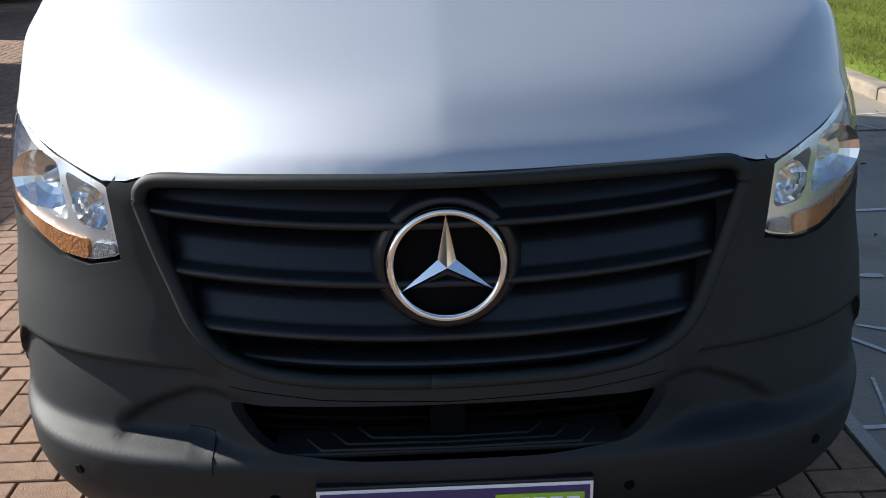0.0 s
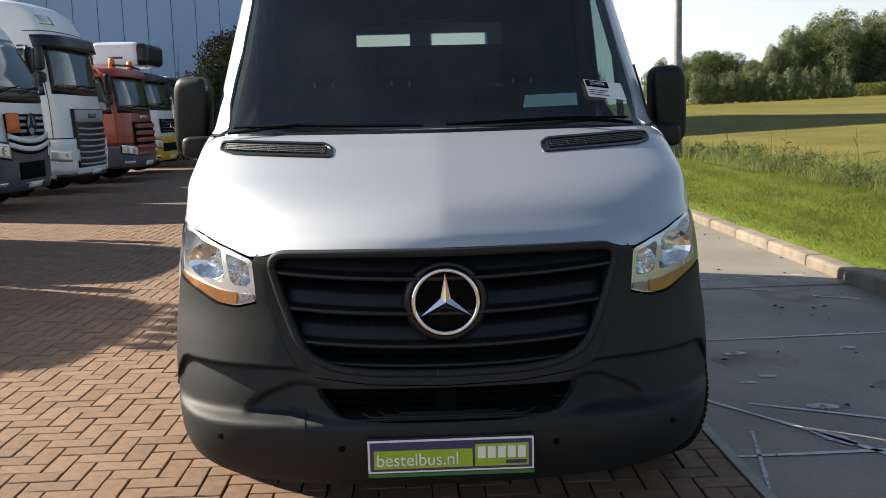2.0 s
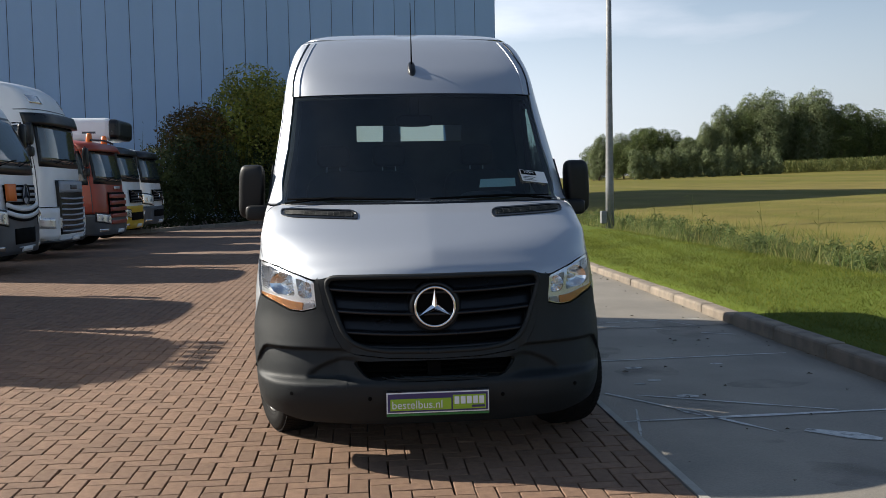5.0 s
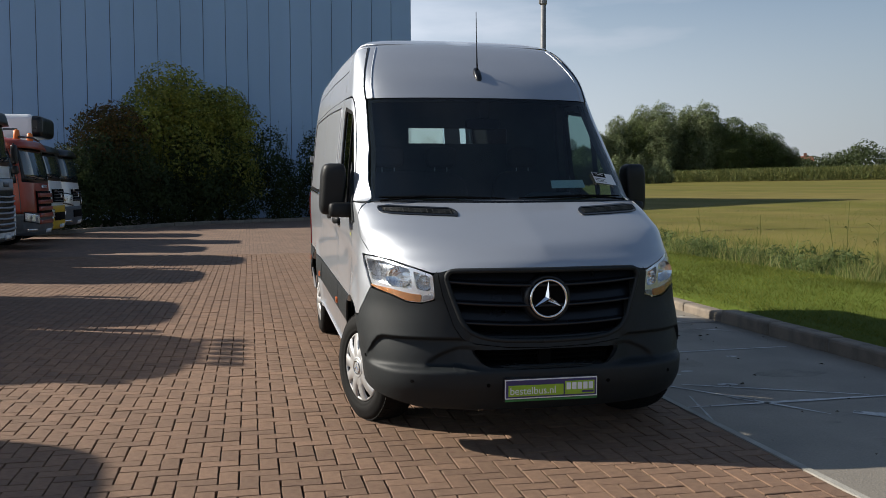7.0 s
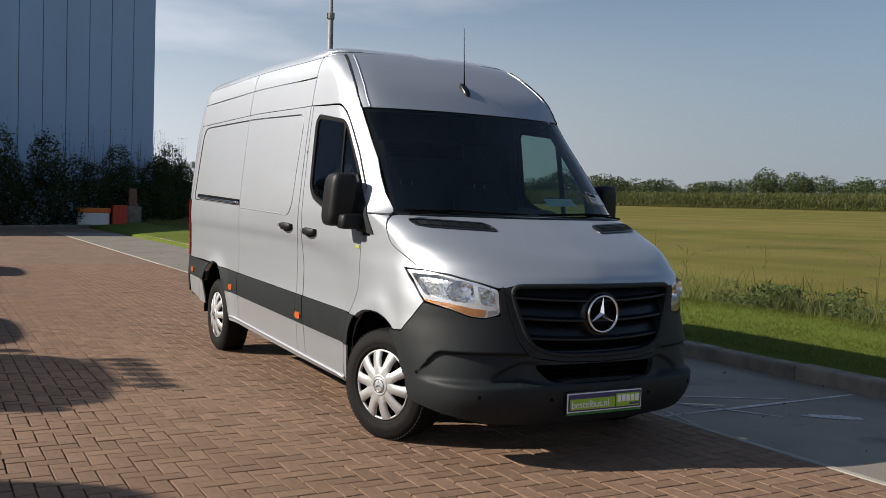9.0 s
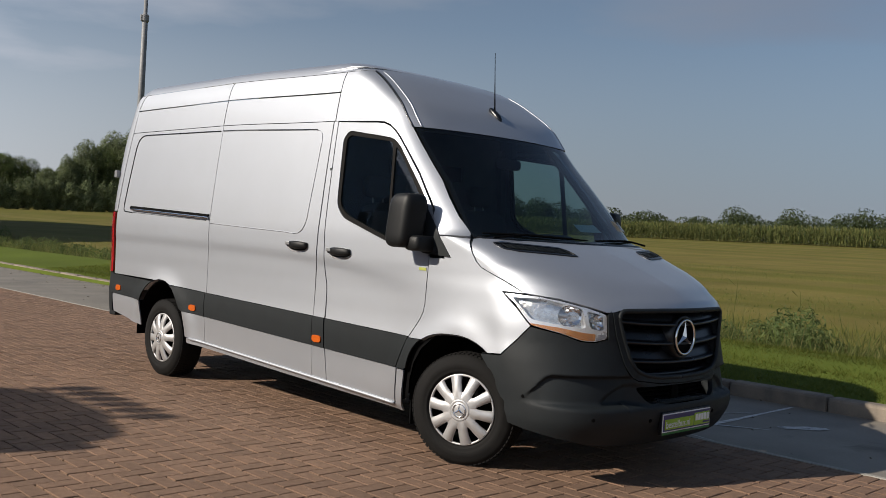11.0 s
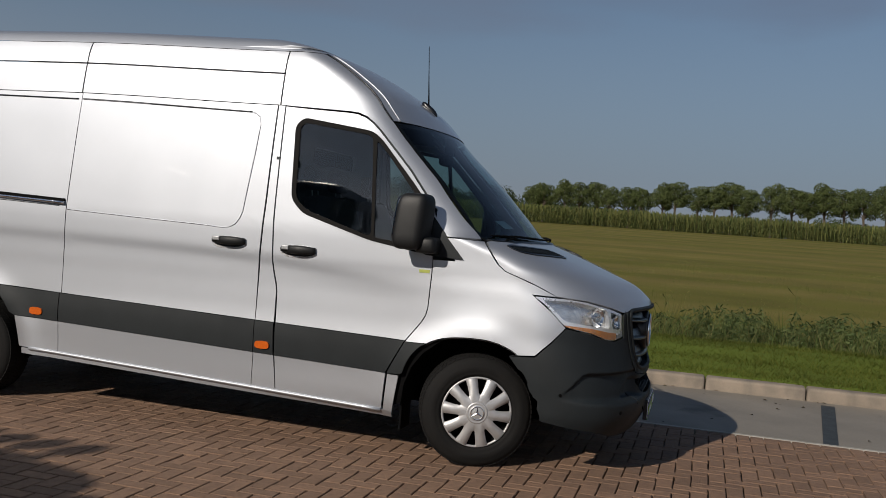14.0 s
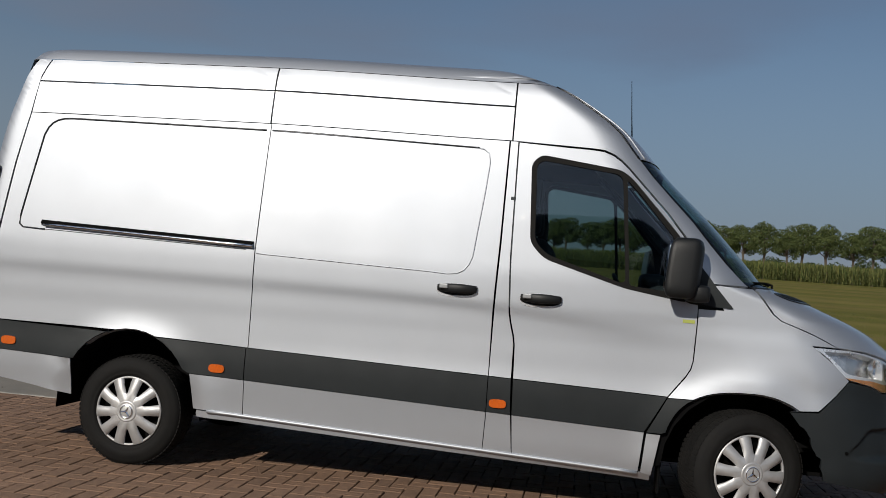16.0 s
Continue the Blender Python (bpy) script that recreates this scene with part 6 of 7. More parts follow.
def truck(y0, y1, h, x_front, paint, label, ws0, ws1, bumper, bumper_top, front, lamp_z, high=False, visor=None, beacons=False, body_h=None, cooler=False, length=8.0, cowl=0.09, rake=0.24, lamps=False):
    """A forward-control lorry that faces +x, its cab between y0 and y1: one rounded cab skin with fittings laid on it.
    ws0, ws1: sill and head of the windscreen; front: the kind of nose; lamp_z: foot and head of the headlamps."""
    t = thing("truck", label, "truck", "parked lorries")
    t.location = (x_front, (y0 + y1) / 2, 0)
    w = (y1 - y0) / 2
    top1 = ws1 + 0.5 * (h - ws1)
    fx = pchip((0.3, 0.55, 0.95, ws0 - 0.3, ws0, ws1, top1, h - 0.06, h), (-0.02, 0.03, 0.03, 0.0, -0.03, -rake, -rake - (0.18 if high else 0.08), -0.85 if high else -0.62, -1.25 if high else -0.9))
    wz = pchip((0.3, 1.0, 1.6, ws1, h - 0.10, h), (w - 0.02, w, w, w - 0.05, w - 0.14, w - 0.32))
    cache = {}

    def outline(z):
        k = round(z, 3)
        if k not in cache:
            ww, f = wz(z), fx(z)
            u = 1 - (1 - np.linspace(0, 1, 40)) ** 3
            y = np.concatenate([ww * u, np.full(14, ww)])
            x0 = f - 0.10 * u ** 2 - 0.24 * (1 - np.sqrt(np.maximum(0, 1 - u ** 8)))
            x = np.concatenate([x0, np.linspace(x0[-1], -2.15, 15)[1:]])
            cache[k] = (np.concatenate([[0], np.cumsum(np.hypot(np.diff(x), np.diff(y)))]), x, y)
        return cache[k]

    def at(a, z, off):
        s_, x, y = outline(z)
        d = 0.03
        A = min(abs(a), s_[-1])
        px, py = np.interp(A, s_, x), np.interp(A, s_, y)
        tx, ty = np.interp(A + d, s_, x) - np.interp(max(0, A - d), s_, x), np.interp(A + d, s_, y) - np.interp(max(0, A - d), s_, y)
        l = math.hypot(tx, ty) or 1
        return Vector((px + ty / l * off, math.copysign(1, a) * (py - tx / l * off), z))

    def patch(name, a0, a1, z0, z1, off, mat, lab="", na=24, nz=8, slope=0.0, edge=0.03, parent=t, sag=0.0, rake=0.0):
        """A sheet on the cab skin from running length a0 to a1; slope narrows it towards the top, sag drops its middle, rake lifts its far ends; its rim is folded back."""
        vs, fs_ = [], []
        for jz in range(-1, nz + 2):
            o = off - edge if jz in (-1, nz + 1) else off
            f = min(max(jz, 0), nz) / nz
            b0, b1 = a0 + slope * f * (1 if a0 < 0 else 0), a1 - slope * f * (1 if a1 > 0 else 0)
            for ia in range(-1, na + 2):
                oo = off - edge if ia in (-1, na + 1) else o
                g = min(max(ia, 0), na) / na
                a = b0 + (b1 - b0) * g
                z = z0 + (z1 - z0) * f - sag * (1 - (2 * g - 1) ** 2) + rake * (abs(a) - min(abs(a0), abs(a1)))
                vs.append(at(a, z, oo))
        n = na + 3
        for r_ in range(nz + 2):
            fs_ += [(r_ * n + c, r_ * n + c + 1, (r_ + 1) * n + c + 1, (r_ + 1) * n + c) for c in range(na + 2)]
        return mesh_ob(name, vs, fs_, mat, parent, lab, smooth=True)
    end = outline(1.4)[0][-1]
    patch("cab", -end, end, 0.93, h, 0.0, paint, na=90, nz=30, edge=0.02)
    top = [at(a, h, 0.0) for a in np.linspace(-end, end, 50)]
    mesh_ob("cab_roof", top, [tuple(range(50))], paint, t)
    mesh_ob("cab_back", [(-2.14, -w, 0.93), (-2.14, w, 0.93), (-2.14, wz(h), h), (-2.14, -wz(h), h)], [(0, 1, 2, 3)], paint, t)
    bp = patch("bumper", -w - 0.62, w + 0.62, 0.36, bumper_top, 0.045, bumper, na=60, nz=8, edge=0.10)
    patch("step_panel", w + 1.0, end, 0.40, 0.95, 0.0, bumper, edge=0.05)
    patch("step_panel", -end, -w - 1.0, 0.40, 0.95, 0.0, bumper, edge=0.05)
    patch("windscreen_seal", -w - 0.06, w + 0.06, ws0 - cowl, ws1, 0.008, M_GRILLE, na=50, slope=0.05, edge=0.01, sag=0.03)
    patch("windscreen", -w + 0.01, w - 0.01, ws0 + 0.02, ws1 - 0.05, 0.016, M_TSCREEN, na=50, slope=0.05, edge=0.01, lab="dark windscreen", sag=0.03)
    for sy in (-1, 1):
        a, b = w + 0.22, w + 1.04
        lo, hi = (a, b) if sy > 0 else (-b, -a)
        patch("side_window_seal", lo - 0.03, hi + 0.03, ws0 - 0.12, ws1 - 0.10, 0.006, M_GRILLE, na=8, edge=0.008)
        patch("side_window", lo, hi, ws0 - 0.08, ws1 - 0.14, 0.012, M_TSCREEN, na=8, edge=0.008)
        for aa in (w + 0.15, w + 1.18):
            part("door_line", tube_bm([at(sy * aa, z, 0.0) for z in np.linspace(0.97, ws1 - 0.05, 9)], 0.010, 5), M_TGREY, t)
        part("door_pull", tube_bm([at(sy * (w + 1.12), ws0 - 0.30, 0.02), at(sy * (w + 0.98), ws0 - 0.30, 0.02)], 0.018, 6), M_GRILLE, t)
        zm = (ws0 + ws1) / 2
        part("mirror", blob_bm(-0.40, sy * (w + 0.17), zm + 0.16, 0.075, 0.10, 0.25, 0.45), M_GRILLE, t, "black door mirror", smooth=True)
        part("mirror", blob_bm(-0.39, sy * (w + 0.16), zm - 0.23, 0.07, 0.095, 0.11, 0.45), M_GRILLE, t, "black wide-angle mirror", smooth=True)
        part("mirror_arm", tube_bm([(-0.52, sy * (w - 0.05), zm + 0.42), (-0.42, sy * (w + 0.13), zm + 0.44), (-0.41, sy * (w + 0.14), zm - 0.36), (-0.50, sy * (w - 0.01), zm - 0.40)], 0.020, 6), M_GRILLE, t)
        c0, c1 = w * 0.64, w + 0.06
        lo, hi = (c0, c1) if sy > 0 else (-c1, -c0)
        z0, z1 = lamp_z
        bz = patch("headlamp_bezel", lo - 0.03, hi + 0.03, z0 - 0.03, z1 + 0.03, 0.052, M_GRILLE, na=10, edge=0.02, rake=0.16)
        patch("headlamp", lo, hi, z0, z1, 0.060, M_REFLECT, lab="clear headlamp", na=10, edge=0.02, rake=0.16, parent=bz)
        for k in (0.3, 0.7):
            p = at((lo + (hi - lo) * k), z0 + (z1 - z0) * 0.5 + 0.16 * ((hi - lo) * (k if sy > 0 else 1 - k)), 0.052)
            bl = lathe_bm([(0.016, 0.085), (0.004, 0.06), (-0.004, 0.02), (0.012, 0.016), (0.014, 0.001)], 14, "x")
            bmesh.ops.translate(bl, verts=bl.verts[:], vec=p)
            part("lamp_bowl", bl, M_BOWL, bz)
        patch("fog_lamp", lo + 0.06, hi - 0.12, 0.45, 0.53, 0.055, M_BOWL, na=6, nz=3, edge=0.02)
        patch("wheel_arch", *((w + 0.60, w + 1.02) if sy > 0 else (-w - 1.02, -w - 0.60)), 0.50, 1.0, 0.012, M_TGREY, na=6, edge=0.03)
        for xw in (-1.25, -length + 1.4):
            tb = lathe_bm([(-0.14, 0.30), (-0.15, 0.44), (-0.12, 0.50), (0.12, 0.50), (0.15, 0.44), (0.14, 0.30)], 28, "y")
            bmesh.ops.translate(tb, verts=tb.verts[:], vec=(xw, sy * (w - 0.16), 0.50))
            part("tyre", tb, M_TYRE, t, smooth=True)
            rb = lathe_bm([(0.13 * sy, 0.30), (0.05 * sy, 0.27), (0.05 * sy, 0.12), (0.12 * sy, 0.10), (0.12 * sy, 0.001)], 20, "y")
            bmesh.ops.translate(rb, verts=rb.verts[:], vec=(xw, sy * (w - 0.16), 0.50))
            part("rim", rb, M_TLIGHT, t, smooth=True)
    gw = w * 0.62
    if front == "star":  # pale nose, dark slot with a round badge, white swept slats over a dark bumper
        patch("grille", -gw, gw, 1.30, 1.68, 0.030, M_BLACK, lab="dark grille slot", na=24, edge=0.03, slope=-0.05)
        for z in (1.36, 1.47, 1.58):
            patch("grille_slat", -gw + 0.03, gw - 0.03, z, z + 0.055, 0.056, M_TLIGHT, na=24, nz=2, edge=0.03, slope=-0.01)
        for z, d in ((1.13, 0.10), (1.27, 0.05)):
            patch("grille_slat", -gw - 0.06, gw + 0.06, z, z + 0.085, 0.074, paint, na=30, nz=2, edge=0.03, sag=0.10)
            patch("grille_gap", -gw - 0.04, gw + 0.04, z - 0.055, z - 0.010, 0.066, M_BLACK, na=30, nz=1, edge=0.01, sag=0.10)
        em_ = lathe_bm([(0.10 + 0.012 * math.sin(a), 0.19 + 0.014 * math.cos(a)) for a in np.linspace(0, math.tau, 9)[:-1]], 28, "x", closed=True)
        for k in range(3):
            a = radians(90 + 120 * k)
            tube_bm([(0.105, 0, 0), (0.10, math.cos(a) * 0.18, math.sin(a) * 0.18)], [0.032, 0.008], 4, em_)
        bmesh.ops.translate(em_, verts=em_.verts[:], vec=(0, 0, 1.50))
        badge = part("badge", em_, M_GRILLE, t, "round dark badge with three arms")
        dd = lathe_bm([(0.085, 0.19), (0.088, 0.001)], 24, "x")
        bmesh.ops.translate(dd, verts=dd.verts[:], vec=(0, 0, 1.50))
        part("disc", dd, M_TLIGHT, badge)
        patch("warning_panel", -0.84, -0.46, 1.38, 1.70, 0.085, M_ORANGE, lab="orange warning panel", na=4, nz=3)
        patch("lower_intake", -0.55, 0.55, 0.55, 0.85, 0.052, M_BLACK, na=12, nz=3, edge=0.006)
        patch("step_edge", -0.40, 0.40, 0.47, 0.50, 0.085, M_TLIGHT, na=8, nz=1, edge=0.03)
    elif front == "tall":  # grey trapezoid grille with thick slats, head panel with a plain badge
        patch("grille", -gw - 0.10, gw + 0.10, 0.56, 1.80, 0.050, M_GRILLE, lab="tall slatted grille", na=20, edge=0.05, slope=-0.05)
        patch("grille_head", -gw - 0.08, gw + 0.08, 1.52, 1.78, 0.062, M_TLIGHT, na=20, nz=3, edge=0.02)
        patch("badge", -0.24, 0.24, 1.60, 1.70, 0.074, M_TGREY, na=6, nz=2, edge=0.012)
        for i in range(7):
            z = 0.62 + i * 0.125
            patch("grille_slat", -gw - 0.02, gw + 0.02, z, z + 0.040, 0.088, M_TLIGHT, na=16, nz=2, edge=0.035, sag=0.02)
        patch("lower_lip", -w - 0.1, w + 0.1, 0.36, 0.44, 0.075, M_GRILLE, na=40, nz=2, edge=0.06)
        for sy in (-1, 1):
            lo, hi = (gw + 0.16, w + 0.30) if sy > 0 else (-w - 0.30, -gw - 0.16)
            patch("bumper_corner", lo, hi, 0.46, 1.16, 0.075, paint, na=10, nz=6, edge=0.05)
            patch("corner_gap", lo, hi, 1.18, 1.20, 0.052, M_BLACK, na=10, nz=1, edge=0.01)
            patch("headlamp_glass", lo + 0.06, hi - 0.16, 0.70, 0.94, 0.082, M_REFLECT, lab="clear headlamp", na=8, nz=4, edge=0.01, rake=0.10)
    elif front == "bars":  # painted slats between dark gaps, ribbed head panel
        patch("grille", -gw - 0.06, gw + 0.06, 0.60, 1.50, 0.036, M_BLACK, lab="slatted grille", na=20, edge=0.03)
        for i in range(5):
            z = 0.64 + i * 0.175
            patch("grille_slat", -gw - 0.03, gw + 0.03, z, z + 0.105, 0.075, paint, na=16, nz=2, edge=0.035)
        patch("badge", -0.30, 0.30, 1.58, 1.66, 0.030, M_REFLECT, na=6, nz=2, edge=0.012)
    else:  # dark upright grille with a slanted bar and a small badge
        patch("grille", -gw, gw, 1.16, 1.56, 0.046, M_BLACK, lab="dark mesh grille", na=20, edge=0.03, slope=-0.03)
        for i in range(4):
            patch("grille_slat", -gw + 0.04, gw - 0.04, 1.20 + i * 0.09, 1.225 + i * 0.09, 0.062, M_TGREY, na=14, nz=1, edge=0.02)
        part("grille_bar", tube_bm([at(-gw + 0.05, 1.54, 0.075), at(0, 1.36, 0.085), at(gw - 0.05, 1.19, 0.075)], 0.020, 6), M_CHROME, t)
        patch("badge", -0.09, 0.09, 1.29, 1.44, 0.09, M_CHROME, na=4, nz=3, edge=0.02)
        patch("lower_intake", -gw, gw, 0.62, 0.86, 0.054, M_BLACK, na=12, nz=3, edge=0.01)
    for c, d in ((-0.85, -0.12), (-0.02, 0.72)):
        part("wiper", tube_bm([at(c, ws0 - 0.02, 0.04), at((c + d) / 2, ws0 + 0.06, 0.05), at(d, ws0 + 0.10, 0.04)], 0.012, 5), M_BLACK, t)
    patch("number_board", -0.26, 0.26, 0.40, 0.50, 0.09, M_WHITE, na=4, nz=1, edge=0.03)
    if visor is not None:
        patch("sun_visor", -w - 0.14, w + 0.14, ws1 - 0.10, ws1 + 0.16, 0.17, visor, lab="dark sun visor", na=40, nz=4, edge=0.12)
    if high:
        for c in (-w * 0.72, w * 0.72):
            patch("roof_lamp", c - 0.22, c + 0.22, h - 0.55, h - 0.36, 0.014, M_BOWL, na=6, nz=3, edge=0.02, lab="clear lamp let into the roof")
        patch("roof_seam", -w - 0.3, w + 0.3, ws1 + 0.24, ws1 + 0.26, 0.003, M_TGREY, na=40, nz=1, edge=0.002)
    if beacons:
        for sy in (-0.75, 0.75):
            bb = lathe_bm([(0.0, 0.08), (0.06, 0.085), (0.22, 0.07), (0.25, 0.02), (0.25, 0.001)], 16, "z")
            bmesh.ops.translate(bb, verts=bb.verts[:], vec=(-0.48, sy, h - 0.08))
            part("beacon", bb, M_ORANGE, t, "orange roof beacon", smooth=True)
        part("lamp_bar", tube_bm([(-0.34, -1.12, h - 0.04), (-0.28, 0, h), (-0.34, 1.12, h - 0.04)], 0.028, 6), M_GRILLE, t)
    if lamps:
        part("lamp_bar", tube_bm([(-0.72, -0.35, h + 0.10), (-0.72, 1.12, h + 0.10)], 0.03, 6), M_GRILLE, t)
        for k in range(6):
            y = -0.28 + 0.26 * k
            b = lathe_bm([(-0.06, 0.001), (-0.05, 0.07), (0.0, 0.11), (0.04, 0.115), (0.05, 0.10), (0.05, 0.001)], 16, "x")
            bmesh.ops.translate(b, verts=b.verts[:], vec=(-0.72, y, h + 0.26))
            tube_bm([(-0.72, y, h - 0.12), (-0.72, y, h + 0.16)], 0.02, 6, b)
            part("roof_lamp", b, M_GRILLE, t, "round black roof lamp")
    part("chassis", box_bm(-length, -2.0, -0.45, 0.45, 0.62, 0.95, 0.02), M_BLACK, t)
    part("cab_floor", box_bm(-2.1, -0.4, -w + 0.35, w - 0.35, 0.55, 0.94), M_BLACK, t)
    if body_h:
        part("cargo_body", box_bm(-length - 1.0, -2.45, -w - 0.02, w + 0.02, 1.0, body_h, 0.04), M_TWHITE, t, "white cargo body")
    if cooler:
        cu_ = part("cooling_unit", box_bm(-1.80, -0.45, -0.95, 0.95, body_h - 0.72, body_h - 0.04, 0.16, 3), M_TWHITE, t, "white cooling unit over the cab")
        part("cooling_grille", box_bm(-0.62, -0.22, -0.92, 0.92, body_h - 0.70, body_h - 0.08, 0.14, 3), M_GRILLE, cu_)
        part("unit_band", box_bm(-1.30, -0.90, -0.957, -0.952, body_h - 0.52, body_h - 0.46), M_TGREY, cu_)
        part("fan_frame", box_bm(-2.44, -1.85, -0.85, 0.85, body_h - 0.62, body_h - 0.06, 0.02), M_TLIGHT, cu_)
    return t


truck(12.75, 15.25, 3.36, -6.95, M_TWHITE, "white lorry cab with dark grey bumper and orange panel", 2.06, 3.04, M_TGREY, 1.22, "star", (0.92, 1.16), cowl=0.16, rake=0.44)
truck(16.75, 19.3, 4.08, -7.2, M_TWHITE, "tall white lorry cab with black sun visor", 2.20, 3.14, M_TWHITE, 1.20, "tall", (0.70, 0.94), high=True, visor=M_GRILLE, body_h=3.6, rake=0.17)
truck(20.5, 23.0, 2.92, -7.06, M_TRED, "red lorry cab with orange roof beacons", 1.82, 2.70, M_TGREY, 0.92, "bars", (0.66, 0.86), beacons=True, visor=M_TRED, body_h=3.0)
truck(24.2, 26.7, 2.96, -7.4, M_TWHITE, "white lorry cab with yellow bumper", 1.92, 2.72, M_TYEL, 1.06, "mesh", (0.72, 0.92), visor=M_GRILLE, body_h=3.80, cooler=True)
truck(28.1, 30.6, 3.0, -7.55, M_TWHITE, "white lorry cab with grey bumper and dark grille", 1.90, 2.74, M_TGREY, 0.98, "mesh", (1.02, 1.34), visor=M_GRILLE)
# the row goes on beside the camera
truck(7.9, 10.4, 3.60, -7.45, M_TBLUE, "dark blue lorry cab with black grille", 2.06, 3.04, M_TGREY, 1.0, "mesh", (0.66, 0.88))
truck(4.6, 7.0, 3.30, -6.72, M_TBLUE, "dark blue lorry cab with round lamps on the roof", 2.0, 2.95, M_TGREY, 1.0, "bars", (0.66, 0.88), lamps=True)
truck(0.6, 3.1, 3.85, -7.65, M_TBLUE, "dark blue lorry cab with grey bumper", 2.1, 3.05, M_TGREY, 1.0, "mesh", (0.66, 0.88))

# ---- plants ----
def leaf_cloud(rnd, lobes, count, size, up=0.3, flat=0.5):
    """Leaf quads scattered in and on a set of round lobes (centre, radii)."""
    vs, fs_ = [], []
    vol = [l[1][0] * l[1][1] * l[1][2] for l in lobes]
    tot = sum(vol)
    for (c, r), v in zip(lobes, vol):
        for _ in range(int(count * v / tot)):
            d = Vector((rnd.gauss(0, 1), rnd.gauss(0, 1), rnd.gauss(0, 1))).normalized()
            k = rnd.uniform(0.45, 1.0) ** 0.5 * rnd.uniform(0.92, 1.08)
            p = Vector(c) + Vector((d.x * r[0], d.y * r[1], d.z * r[2])) * k
            n = (d + Vector((rnd.gauss(0, 0.6), rnd.gauss(0, 0.6), rnd.gauss(0, 0.6) + up))).normalized()
            q = n.to_track_quat("Z", "Y")
            a = rnd.uniform(0, math.tau)
            s = size * rnd.uniform(0.6, 1.4)
            e1, e2 = q @ Vector((math.cos(a), math.sin(a), 0)) * s, q @ Vector((-math.sin(a), math.cos(a), 0)) * s * flat
            b = len(vs)
            vs += [p - e1, p - e2 * 0.9, p + e1, p + e2 * 0.9]
            fs_.append((b, b + 1, b + 2, b + 3))
    return vs, fs_


def tree_mesh(seed, h, rad, trunk_h, mat, leaves, size, nl=9, squash=1.0, lean=0.0, dome=False):
    """Trunk-and-limbs mesh and crown mesh, to be shared by copies."""
    rnd = random.Random(seed)
    bm = tube_bm([(0, 0, -0.3), (0.05 * rad, 0, trunk_h * 0.6), (0.0, 0.05 * rad, trunk_h), (0.1 * rad + lean, 0, h * 0.72)], [0.035 * h, 0.026 * h, 0.022 * h, 0.006 * h], 8)
    lobes = []
    for k in range(nl):
        a, f = k * 2.4 + rnd.uniform(-0.4, 0.4), (k + 0.5) / nl
        z = trunk_h + (h - trunk_h) * (0.12 + 0.76 * f)
        rr = rad * (0.62 * math.sin(math.pi * (0.25 + 0.62 * f))) * squash * rnd.uniform(0.6, 1.15)
        if dome:
            rr = rad * 0.66 * math.sqrt(max(0.05, 1 - ((f - 0.42) * 1.65) ** 2)) * rnd.uniform(0.35, 1.1)
        c = Vector((math.cos(a) * rr + lean * f, math.sin(a) * rr, z))
        lobes.append((c, (rad * rnd.uniform(0.36, 0.55), rad * rnd.uniform(0.36, 0.55), (h - trunk_h) * rnd.uniform(0.13, 0.22))))
        tube_bm([(0, 0, trunk_h * 0.9 + (z - trunk_h) * 0.4), c * 0.6 + Vector((0, 0, z * 0.35)), c], [0.011 * h, 0.007 * h, 0.003 * h], 5, bm)
    me = bpy.data.meshes.new("trunk")
    bm.to_mesh(me)
    bm.free()
    me.materials.append(M_BARK)
    vs, fs_ = leaf_cloud(rnd, lobes, leaves, size)
    mc = bpy.data.meshes.new("crown")
    mc.from_pydata(vs, [], fs_)
    mc.materials.append(mat)
    return me, mc


def plant_tree(name, meshes, x, y, z, s, rz, label, group="", cat="tree"):
    t = thing(name, label, cat, group)
    t.matrix_basis = pose(x, y, z, 0, 0, rz) @ Matrix.Diagonal((s, s, s, 1))
    for n, me in zip(("trunk", "crown"), meshes):
        o = new(n, me)
        o.parent = t
    return t


rnd = random.Random(11)
